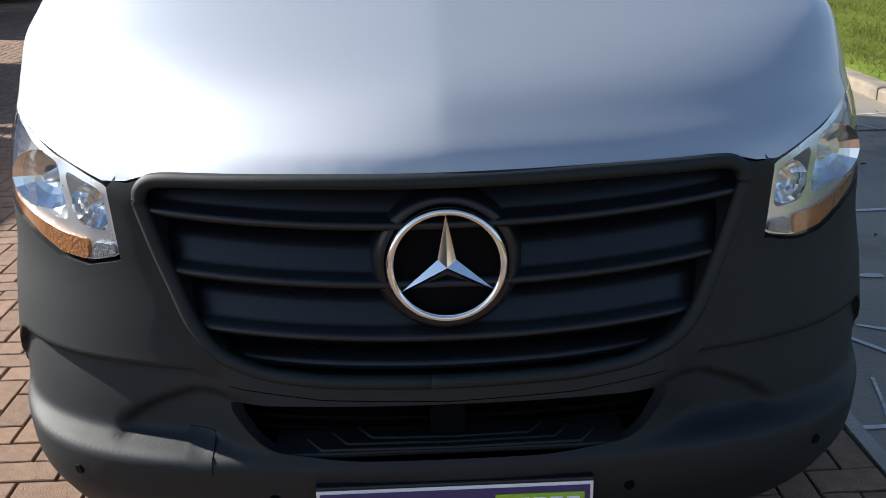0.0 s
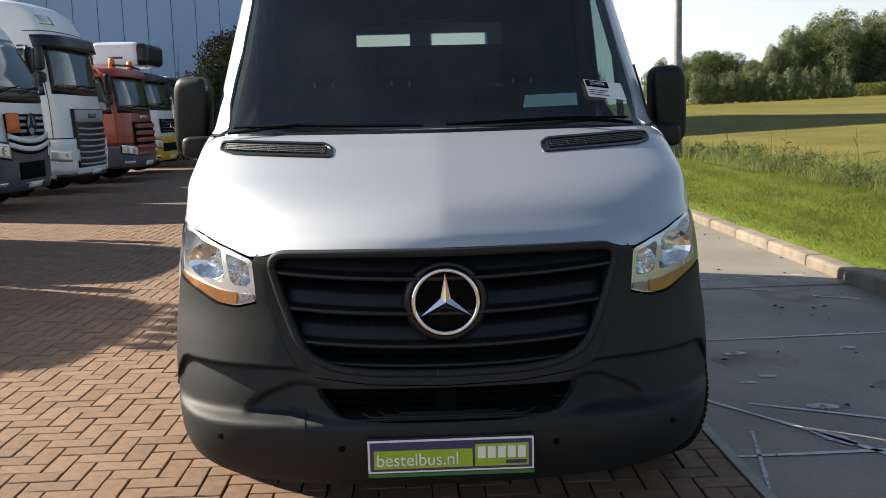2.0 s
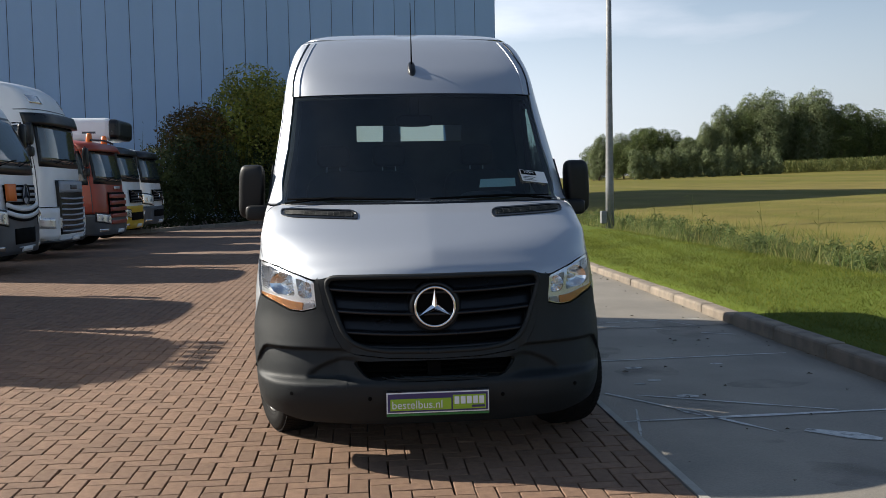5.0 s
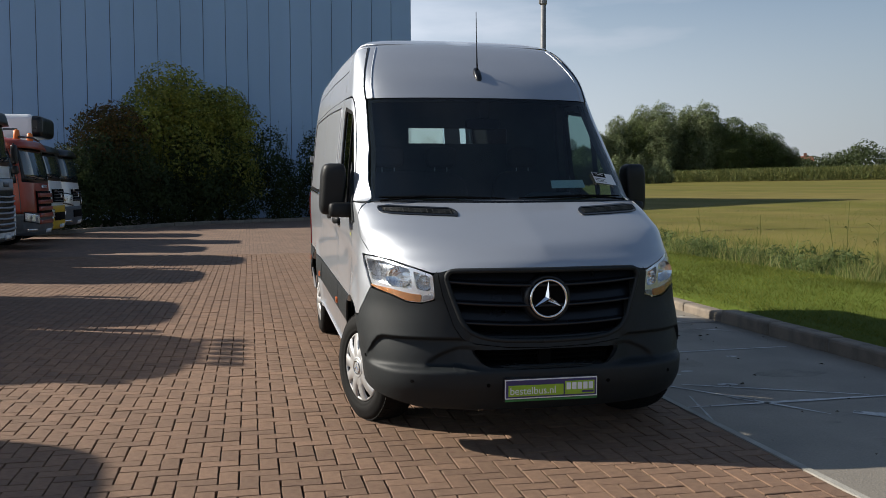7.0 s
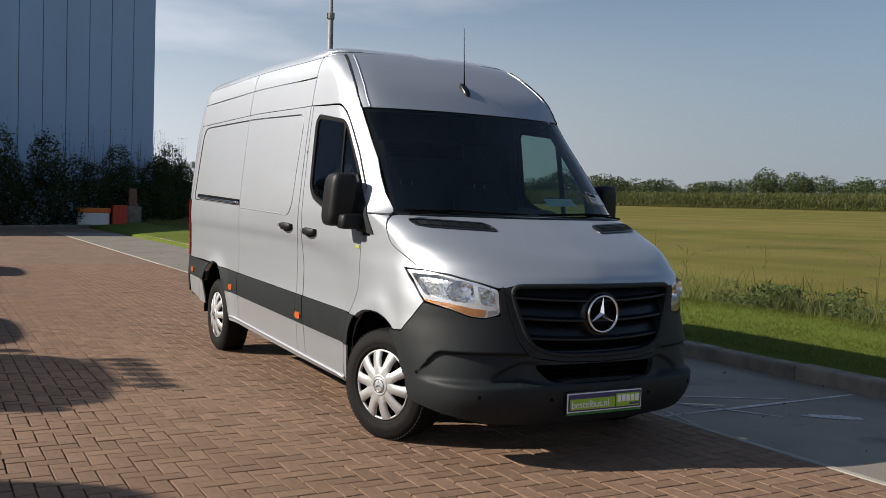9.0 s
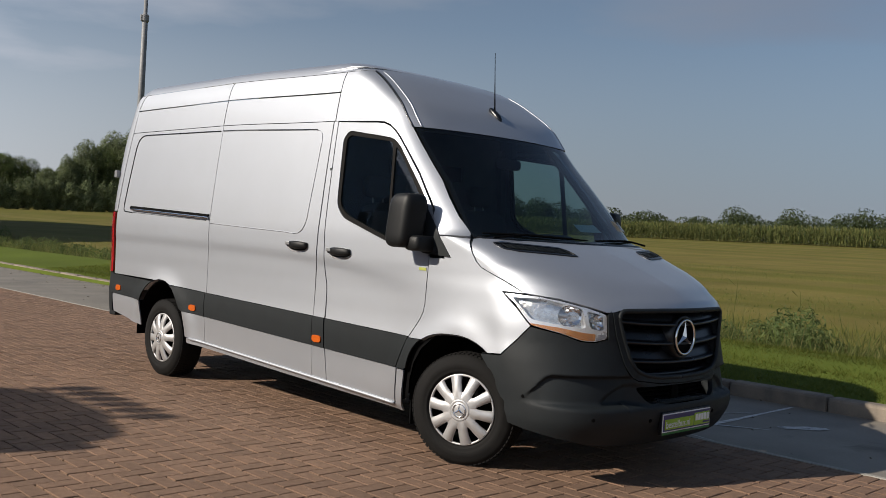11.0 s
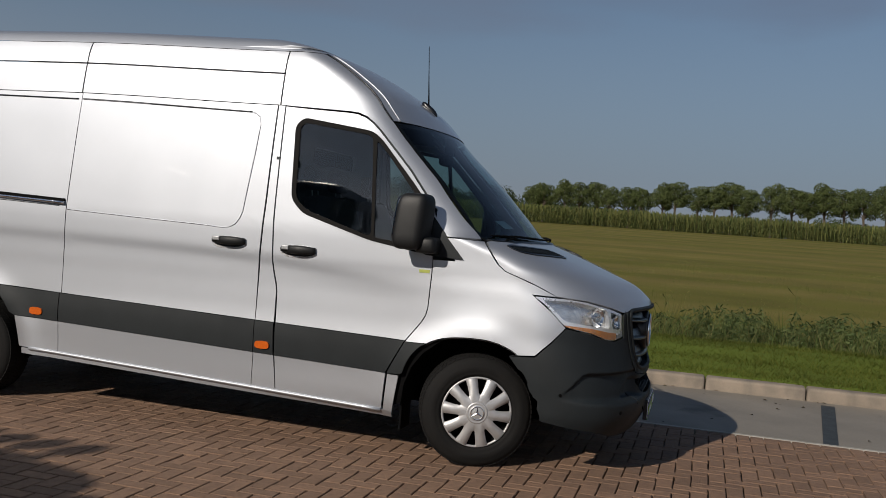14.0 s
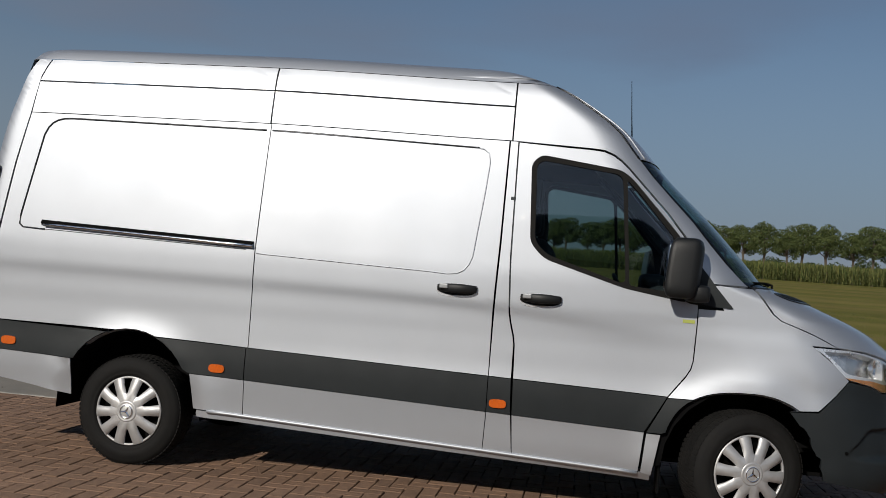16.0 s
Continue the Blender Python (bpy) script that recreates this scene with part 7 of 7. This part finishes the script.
# clump of willows and poplars beyond the mown field
WIL = [tree_mesh(20 + i, 9.8, 2.9, 0.1, M_WILLOW, 19000, 0.125, nl=24, squash=0.95, lean=0.4) for i in range(3)]
DARK = [tree_mesh(30 + i, 9.0, 3.8, 0.2, M_TREE, 17000, 0.13, nl=16) for i in range(3)]
def far_z(x, y):
    return ground_z(x, y) - 0.1
for az, d, s, kind in ((14.6, 118, 0.62, 0), (16.0, 124, 0.72, 1), (17.3, 122, 0.80, 1), (18.6, 122, 0.74, 1), (19.8, 118, 0.55, 0), (20.9, 120, 0.70, 0), (21.9, 121, 0.92, 0), (23.1, 123, 1.05, 0), (24.4, 121, 1.12, 0), (25.6, 125, 1.04, 0), (26.9, 122, 1.10, 0), (28.2, 123, 0.98, 1), (29.5, 126, 0.86, 1), (30.6, 128, 0.72, 1), (31.6, 130, 0.5, 1)):
    d, s = d * 1.4, s * 1.27
    x, y = -0.2 + d * math.sin(radians(az)), -4.0 + d * math.cos(radians(az))
    if s > 0.6:
        e, g = x + rnd.uniform(-2.4, 2.4), y + rnd.uniform(2, 5)
        plant_tree("broadleaf_tree", DARK[rnd.randrange(3)], e, g, far_z(e, g), s * rnd.uniform(0.8, 1.0), rnd.uniform(0, 360), "dark green broadleaf tree in a clump beyond the field", "clump of trees")
    plant_tree("willow_tree" if kind == 0 else "broadleaf_tree", (WIL if kind == 0 else DARK)[rnd.randrange(3)], x, y, far_z(x, y), s, rnd.uniform(0, 360), "grey-green willow in a clump beyond the field" if kind == 0 else "dark green broadleaf tree in a clump beyond the field", "clump of trees")
# line of roadside trees behind the maize
AVE = [tree_mesh(40 + i, 9.4, 2.7, 4.3, M_AVENUE, 5200, 0.16, nl=13, squash=1.2) for i in range(3)]
for i in range(46):
    y = 30 - i * 2.75 + rnd.uniform(-0.7, 0.7)
    x = 156 - 0.75 * i + rnd.uniform(-1.2, 1.2)
    s = (0.74 + 0.009 * min(i, 22)) * rnd.uniform(0.9, 1.08)
    plant_tree("roadside_tree", AVE[i % 3], x, y, far_z(x, y), s, rnd.uniform(0, 360), "round-crowned roadside tree with a bare trunk", "avenue behind the maize")
# distant wood, too far to count
vs, fs_ = [], []
for i in range(260):
    t = i / 259
    az = radians(28 + 84 * t + rnd.uniform(-0.3, 0.3))
    d = 230 + 25 * math.sin(i * 0.7) + rnd.uniform(-10, 10)
    hh = 5.2 + 2.2 * noise.noise((t * 22, 0.5, 0)) + (2.5 if 0.40 < t < 0.62 else 0) + rnd.uniform(-0.8, 1.0)
    hh *= 1.0 if t < 0.30 else 0.85
    x, y = math.sin(az) * d, math.cos(az) * d
    z = 4.2
    lob = [(Vector((x + rnd.uniform(-2, 2), y + rnd.uniform(-2, 2), z + hh * f)), (2.6, 2.6, hh * 0.3)) for f in (0.3, 0.6, 0.8)] + [(Vector((x, y, z - 1.0)), (2.4, 2.4, 2.6))]
    a, b = leaf_cloud(rnd, lob, 1050, 0.28)
    o = len(vs)
    vs += a
    fs_ += [tuple(k + o for k in f) for f in b]
tagged(mesh_ob("distant_wood", vs, fs_, M_WOOD), "dark green far line of trees", "wood", kind="stuff")

# maize field: rows of stalks with arching leaves
def maize():
    vs, fs_ = [], []
    r = random.Random(8)
    for row in range(13):
        x1 = 97 + row * 0.75
        y = -95.0
        while y < 150:
            y += r.uniform(0.32, 0.5) * (1 if row < 6 else 1.4)
            x = x1 - 0.22 * max(0.0, y) + r.uniform(-0.2, 0.2)
            z = ground_z(x, y)
            h = r.uniform(1.72, 2.02)
            for k in range(10):
                a = r.uniform(0, math.tau)
                zz = z + h * (0.04 + 0.088 * k)
                l = r.uniform(0.38, 0.62) * (1.15 - 0.05 * k)
                up, wl = r.uniform(0.18, 0.34), r.uniform(0.035, 0.06)
                dx, dy = math.cos(a) * l, math.sin(a) * l
                nx, ny = -math.sin(a) * wl, math.cos(a) * wl
                b = len(vs)
                vs += [(x, y, zz), (x + dx * 0.5 + nx, y + dy * 0.5 + ny, zz + up), (x + dx, y + dy, zz - r.uniform(0.0, 0.22)), (x + dx * 0.5 - nx, y + dy * 0.5 - ny, zz + up - 0.03)]
                fs_.append((b, b + 1, b + 2, b + 3))
            b = len(vs)
            vs += [(x - 0.012, y - 0.014, z - 0.1), (x + 0.012, y + 0.014, z - 0.1), (x + 0.03, y + 0.03, z + h * 1.04), (x - 0.03, y - 0.03, z + h * 1.04)]
            fs_.append((b, b + 1, b + 2, b + 3))
    tagged(mesh_ob("maize_field", vs, fs_, M_CORN), "tall ripening maize crop along the field edge", "maize", kind="stuff")


maize()

# verge: short blades; ditch edge: tall grass and reeds
def blades(name, mat, count, x0, x1, y0, y1, h0, h1, w, seed, label, cat, bend=0.4, dens=None):
    r = random.Random(seed)
    vs, fs_ = [], []
    while len(fs_) < count:
        x, y = r.uniform(x0, x1), y0 + (y1 - y0) * r.random() ** 1.6
        if dens and r.random() > dens(x, y):
            continue
        z = ground_z(x, y) - 0.02
        h = h0 + (h1 - h0) * r.random() ** 2.2
        a = r.uniform(0, math.tau)
        dx, dy = math.cos(a), math.sin(a)
        b = len(vs)
        lx, ly = r.gauss(0, bend) * h, r.gauss(0, bend) * h
        vs += [(x - dx * w, y - dy * w, z), (x + dx * w, y + dy * w, z), (x + lx, y + ly, z + h)]
        fs_.append((b, b + 1, b + 2))
    tagged(mesh_ob(name, vs, fs_, mat), label, cat, kind="stuff")


blades("verge_grass", M_LAWN, 160000, 3.72, 6.7, -9, 20, 0.035, 0.075, 0.007, 1, "short green mown grass with straw bits", "grass", 0.9)
def wild(x, y):
    """Dense in tufts along the near bank, thinning out over the ditch."""
    belt = math.exp(-((x - 7.35 - 0.35 * noise.noise((0.3, y * 0.4, 2))) / 0.55) ** 2)
    return min(1, belt * (0.40 + 1.2 * noise.noise((x * 1.1, y * 0.9, 0))) + 0.04)


blades("ditch_grass", M_REED, 46000, 6.3, 9.8, -9, 46, 0.06, 0.48, 0.009, 2, "tall pale green grass along the ditch", "tall grass", 0.42, wild)


def weeds():
    """Leafy tufts of nettle and reed shoots in an uneven belt along the ditch."""
    r = random.Random(12)
    lob = []
    for i in range(560):
        y = -9 + 50 * r.random() ** 1.5
        if noise.noise((y * 0.35, 4.0, 1.0)) < -0.34:
            continue
        x = 7.55 + r.gauss(0, 0.38)
        h = 0.20 + 0.50 * r.random() ** 1.6 * (0.7 + 0.8 * noise.noise((y * 0.6, 1.0, 7.0)))
        lob.append((Vector((x, y, ground_z(x, y) + h * 0.5)), (r.uniform(0.14, 0.32), r.uniform(0.14, 0.34), h * 0.55)))
    vs, fs_ = leaf_cloud(r, lob, 62000, 0.048, 0.2, 0.28)
    tagged(mesh_ob("ditch_weeds", vs, fs_, M_WEED), "leafy green weeds in tufts along the ditch", "weeds", kind="stuff")


weeds()
blades("field_stubble", M_REED, 40000, 9.0, 30, -12, 40, 0.03, 0.08, 0.010, 3, "short cut hay stubble", "stubble", 0.6)


def reed(x, y, h, seed):
    r = random.Random(seed)
    t = thing("reed", "single tall green reed stem with blade leaves by the ditch", "reed", "reeds along the ditch", at=(x, y, ground_z(x, y)))
    lx, ly = r.uniform(-0.12, 0.12), r.uniform(-0.12, 0.12)
    part("stem", tube_bm([(0, 0, -0.05), (lx * 0.4, ly * 0.4, h * 0.5), (lx, ly, h)], [0.006, 0.005, 0.003], 5), M_REED, t)
    for k in range(7):
        f = 0.35 + 0.09 * k
        a = k * 2.5 + r.uniform(-0.4, 0.4)
        l = r.uniform(0.16, 0.30)
        p = Vector((lx * f, ly * f, h * f))
        d = Vector((math.cos(a), math.sin(a), 0))
        n = Vector((-d.y, d.x, 0)) * 0.012
        q = [p, p + d * l * 0.5 + n + Vector((0, 0, l * 0.45)), p + d * l + Vector((0, 0, l * 0.25)), p + d * l * 0.5 - n + Vector((0, 0, l * 0.42))]
        mesh_ob("leaf", q, [(0, 1, 2, 3)], M_REED, t)


for k, (x, y, h) in enumerate(((7.4, 7.9, 1.25), (7.9, 8.9, 1.0), (7.2, 6.9, 0.9), (7.6, 5.6, 1.05), (7.8, 3.9, 1.0), (7.3, 2.6, 0.9), (8.0, 1.4, 0.95), (7.5, 10.6, 1.0), (7.7, 13.2, 1.1), (7.4, 15.8, 1.0), (7.9, 17.9, 1.15), (7.1, 0.2, 0.7), (7.5, -1.6, 0.95), (7.8, 20.4, 1.0))):
    reed(x, y, h, k)

# hedge before the warehouse, and the yellowing bushes
def hedge(x0, y0, x1, y1, h, wd, seed, mat, label, per=1700, size=0.075, z0=0.0):
    r = random.Random(seed)
    a, b = Vector((x0, y0, z0)), Vector((x1, y1, z0))
    n = int((b - a).length / 1.3)
    lob = []
    for i in range(n + 1):
        p = a.lerp(b, i / n)
        hh = h * r.uniform(0.72, 1.12)
        lob += [(p + Vector((r.uniform(-0.3, 0.3), r.uniform(-wd, wd) * 0.3, hh * 0.35)), (1.0, wd * 0.7, hh * 0.40)), (p + Vector((r.uniform(-0.3, 0.3), r.uniform(-wd, wd) * 0.3, hh * 0.68)), (0.85, wd * 0.55, hh * 0.34))]
    vs, fs_ = leaf_cloud(r, lob, per * len(lob), size)
    he = thing("hedge", label, "hedge")
    mesh_ob("foliage", vs, fs_, mat, he)
    vs, fs_ = [], []
    # thin upright shoots above the outline
    for i in range(int((b - a).length / 0.22)):
        p = a.lerp(b, r.random()) + Vector((0, r.uniform(-wd, wd) * 0.5, 0))
        s0, s1 = h * 0.7, h * r.uniform(0.95, 1.28)
        lx, ly = r.uniform(-0.2, 0.2), r.uniform(-0.2, 0.2)
        q = len(vs)
        vs += [p + Vector((-0.012, 0, s0)), p + Vector((0.012, 0, s0)), p + Vector((lx, ly, s1))]
        fs_.append((q, q + 1, q + 2))
        for k in range(12):
            f = r.random()
            c = p + Vector((lx * f, ly * f, s0 + (s1 - s0) * f))
            d = Vector((r.gauss(0, 1), r.gauss(0, 1), r.gauss(0.6, 0.6))).normalized() * size * 1.3
            e = Vector((-d.y, d.x, d.z * 0.3)) * 0.4
            q = len(vs)
            vs += [c, c + d * 0.5 + e, c + d, c + d * 0.5 - e]
            fs_.append((q, q + 1, q + 2, q + 3))
    mesh_ob("upper_growth", vs, fs_, mat, he)["kind"] = "stuff"


hedge(-9.0, 33.0, -4.0, 39.6, 3.6, 1.2, 1, M_HEDGE, "dark green shrub hedge at the yard's edge")
hedge(-4.0, 39.6, 7.4, 48.2, 4.1, 1.4, 2, M_HEDGE, "dark green shrub hedge before the warehouse")
hedge(43.0, 141.0, 63.0, 134.0, 4.6, 2.0, 6, M_WILLOW, "pale grey-green willow scrub before the clump of trees", 700, 0.16, far_z(52, 138))
hedge(7.6, 49.5, 12.0, 60.0, 4.4, 2.0, 4, M_HEDGE, "dark green shrubs beside the warehouse corner")
BUSH = [tree_mesh(60 + i, 7.0, 2.9, 0.5, M_BUSH, 26000, 0.09, nl=34, dome=True) for i in range(2)]
BUSH2 = [tree_mesh(70, 5.6, 2.4, 0.3, M_RUSTY, 18000, 0.08, nl=26, dome=True)]
plant_tree("tall_bush", BUSH[0], -5.0, 40.5, 0, 1.0, 30, "tall bush with yellowing leaves", cat="bush")
plant_tree("tall_bush", BUSH[1], -3.0, 42.2, 0, 0.92, 130, "tall bush with green and yellow leaves", cat="bush")
plant_tree("tall_bush", BUSH2[0], -7.6, 38.6, 0, 0.95, 200, "dark green bush with a few rusty leaves", cat="bush")

# ---- far things by the gate ----
M_REDPL = surf("red_plastic", (0.55, 0.05, 0.02), (0.45, 0.04, 0.02), 4, 0.5)
ba = thing("road_barrier", "orange and white plastic barrier standing on the yard", "barrier", at=(3.9, 44.9, -0.03))
part("barrier_body", box_bm(-0.75, 0.75, -0.25, 0.25, 0.0, 0.85, 0.06), M_WHITE, ba)
part("barrier_top", box_bm(-0.80, 0.80, -0.28, 0.28, 0.72, 0.98, 0.05), M_ORANGE, ba, "orange upper part")
rb = thing("red_bin", "red plastic grit box beside the barrier", "bin", at=(5.1, 44.7, -0.03))
part("bin_body", box_bm(-0.33, 0.33, -0.3, 0.3, 0.0, 1.15, 0.04), M_REDPL, rb)
gp = thing("gate_post", "short brick and concrete gate post", "post", at=(5.9, 45.6, -0.03))
part("post_base", box_bm(-0.4, 0.4, -0.4, 0.4, 0.0, 1.1, 0.03), M_KERB, gp)
part("post_top", box_bm(-0.2, 0.2, -0.2, 0.2, 1.1, 2.0, 0.03), M_BRICK, gp)


def house(x, y, w, d, h, ridge, rz, label):
    """Far farmhouse with a pitched tiled roof, chimney and windows."""
    t = thing("house", label, "house", "farmhouses")
    t.matrix_basis = pose(x, y, far_z(x, y), 0, 0, rz)
    part("wall", box_bm(-w / 2, w / 2, -d / 2, d / 2, 0, h), M_HBRICK, t)
    part("roof", prism_bm([(-d / 2 - 0.4, h - 0.1), (d / 2 + 0.4, h - 0.1), (0, ridge)], -w / 2 - 0.3, w / 2 + 0.3, "x"), M_HROOF, t, "red tiled roof")
    part("chimney", box_bm(w * 0.25, w * 0.25 + 0.7, -0.35, 0.35, h, ridge + 0.7), M_HBRICK, t)
    for k in (-0.3, 0.0, 0.3):
        part("window", box_bm(w * k - 0.5, w * k + 0.5, -d / 2 - 0.05, -d / 2 + 0.02, h * 0.35, h * 0.8), M_WHITE, t)


M_HBRICK = surf("house_brick", (0.26, 0.13, 0.09), (0.20, 0.10, 0.07), 3, 0.9)
M_HROOF = surf("red_roof_tiles", (0.22, 0.075, 0.045), (0.17, 0.06, 0.035), 4, 0.8)
house(113, 193, 9, 7, 2.4, 5.2, 20, "far farmhouse with a red tiled roof")
house(125, 197, 8, 7, 2.4, 5.0, -30, "far farmhouse with a dark red roof")

# ---- pavers ----
UN = 0.106
NX0, NX1, NY0, NY1 = -9.0, 1.215, -5.0, 17.5


def far_yard_mat():
    m, nt, b = nodes_of("far_clay_pavers")
    N, L = nt.nodes.new, nt.links.new
    co = N("ShaderNodeTexCoord")
    br = N("ShaderNodeTexBrick")
    br.inputs["Scale"].default_value = 1.0
    br.inputs["Brick Width"].default_value, br.inputs["Row Height"].default_value, br.inputs["Mortar Size"].default_value = 0.212, 0.106, 0.008
    br.inputs["Color1"].default_value, br.inputs["Color2"].default_value, br.inputs["Mortar"].default_value = (0.225, 0.143, 0.096, 1), (0.155, 0.096, 0.066, 1), (0.06, 0.043, 0.033, 1)
    nz = N("ShaderNodeTexNoise")
    nz.inputs["Scale"].default_value = 0.6
    nz.inputs["Detail"].default_value = 5
    L(co.outputs["Object"], br.inputs["Vector"])
    L(co.outputs["Object"], nz.inputs["Vector"])
    hs, rv = N("ShaderNodeHueSaturation"), N("ShaderNodeMapRange")
    rv.inputs["To Min"].default_value, rv.inputs["To Max"].default_value = 0.7, 1.3
    L(nz.outputs["Fac"], rv.inputs["Value"])
    L(rv.outputs[0], hs.inputs["Value"])
    L(br.outputs["Color"], hs.inputs["Color"])
    L(hs.outputs[0], b.inputs["Base Color"])
    b.inputs["Roughness"].default_value = 0.85
    return m


def yard_rest():
    """The yard outside the near stretch."""
    z = -0.012
    r = [(-60, NX0, -40, 60), (NX0, 1.22, NY1, 60), (NX0, 1.22, -40, NY0)]
    vs, fs_ = [], []
    for x0, x1, y0, y1 in r:
        b = len(vs)
        vs += [(x0, y0, z), (x1, y0, z), (x1, y1, z), (x0, y1, z)]
        fs_.append((b, b + 1, b + 2, b + 3))
    vs += [(1.22, 37, -0.02), (6.5, 37, -0.02), (6.5, 60, -0.02), (1.22, 60, -0.02)]
    fs_.append((len(vs) - 4, len(vs) - 3, len(vs) - 2, len(vs) - 1))
    o = mesh_ob("yard_surface", vs, fs_, far_yard_mat(), yard)


yard_rest()


def pavers():
    r = random.Random(2)
    g, bev, top, low = 0.0042, 0.003, 0.0, -0.03

    def verts(w, d):
        return [(g, g, low), (w - g, g, low), (w - g, d - g, low), (g, d - g, low), (g, g, top - bev), (w - g, g, top - bev), (w - g, d - g, top - bev), (g, d - g, top - bev), (g + bev, g + bev, top), (w - g - bev, g + bev, top), (w - g - bev, d - g - bev, top), (g + bev, d - g - bev, top)]
    fc = [(0, 1, 5, 4), (1, 2, 6, 5), (2, 3, 7, 6), (3, 0, 4, 7), (4, 5, 9, 8), (5, 6, 10, 9), (6, 7, 11, 10), (7, 4, 8, 11), (8, 9, 10, 11)]
    shapes = []
    for w, d in ((2 * UN, UN), (UN, 2 * UN)):
        me = bpy.data.meshes.new("paver")
        me.from_pydata(verts(w, d), [], fc)
        me.materials.append(M_BRICK)
        shapes.append((me, np.array(verts(w, d))))
    vs, fs_ = [], []
    n_obj = 0
    # half pavers that close the pattern at the edge strip
    half_v = np.array(verts(UN, UN))
    for j in range(int((NY1 - NY0) / UN)):
        if (0 - j) % 4 in (1,):
            b = len(vs)
            dz = r.gauss(0, 0.0012)
            vs += [(NX1 - UN + px, NY0 + j * UN + py, pz + dz) for px, py, pz in half_v]
            fs_ += [tuple(q + b for q in f) for f in fc]
    for j in range(int((NY1 - NY0) / UN)):
        for i in range(int((NX1 - NX0) / UN)):
            k = (i - j) % 4
            if k not in (0, 3):
                continue
            x, y = NX1 - (i + (2 if k == 0 else 1)) * UN, NY0 + j * UN
            if x < NX0:
                continue
            me, v = shapes[0 if k == 0 else 1]
            dz, tx, ty, rz = r.gauss(0, 0.0009), r.gauss(0, 0.0035), r.gauss(0, 0.0035), r.gauss(0, 0.010)
            near = -3.6 < x < -1.4 and -1.4 < y < 2.0
            if near and n_obj < 300:
                o = new("paver", me)
                o.parent = yard
                o.matrix_basis = pose(x, y, dz, math.degrees(tx), math.degrees(ty), math.degrees(rz))
                n_obj += 1
            else:
                c, s = math.cos(rz), math.sin(rz)
                b = len(vs)
                for px, py, pz in v:
                    vs.append((x + px * c - py * s, y + px * s + py * c, pz + dz + px * tx + py * ty))
                fs_ += [tuple(q + b for q in f) for f in fc]
    o = mesh_ob("paver_field", vs, fs_, M_BRICKS, yard)
    o["kind"] = "stuff"


pavers()
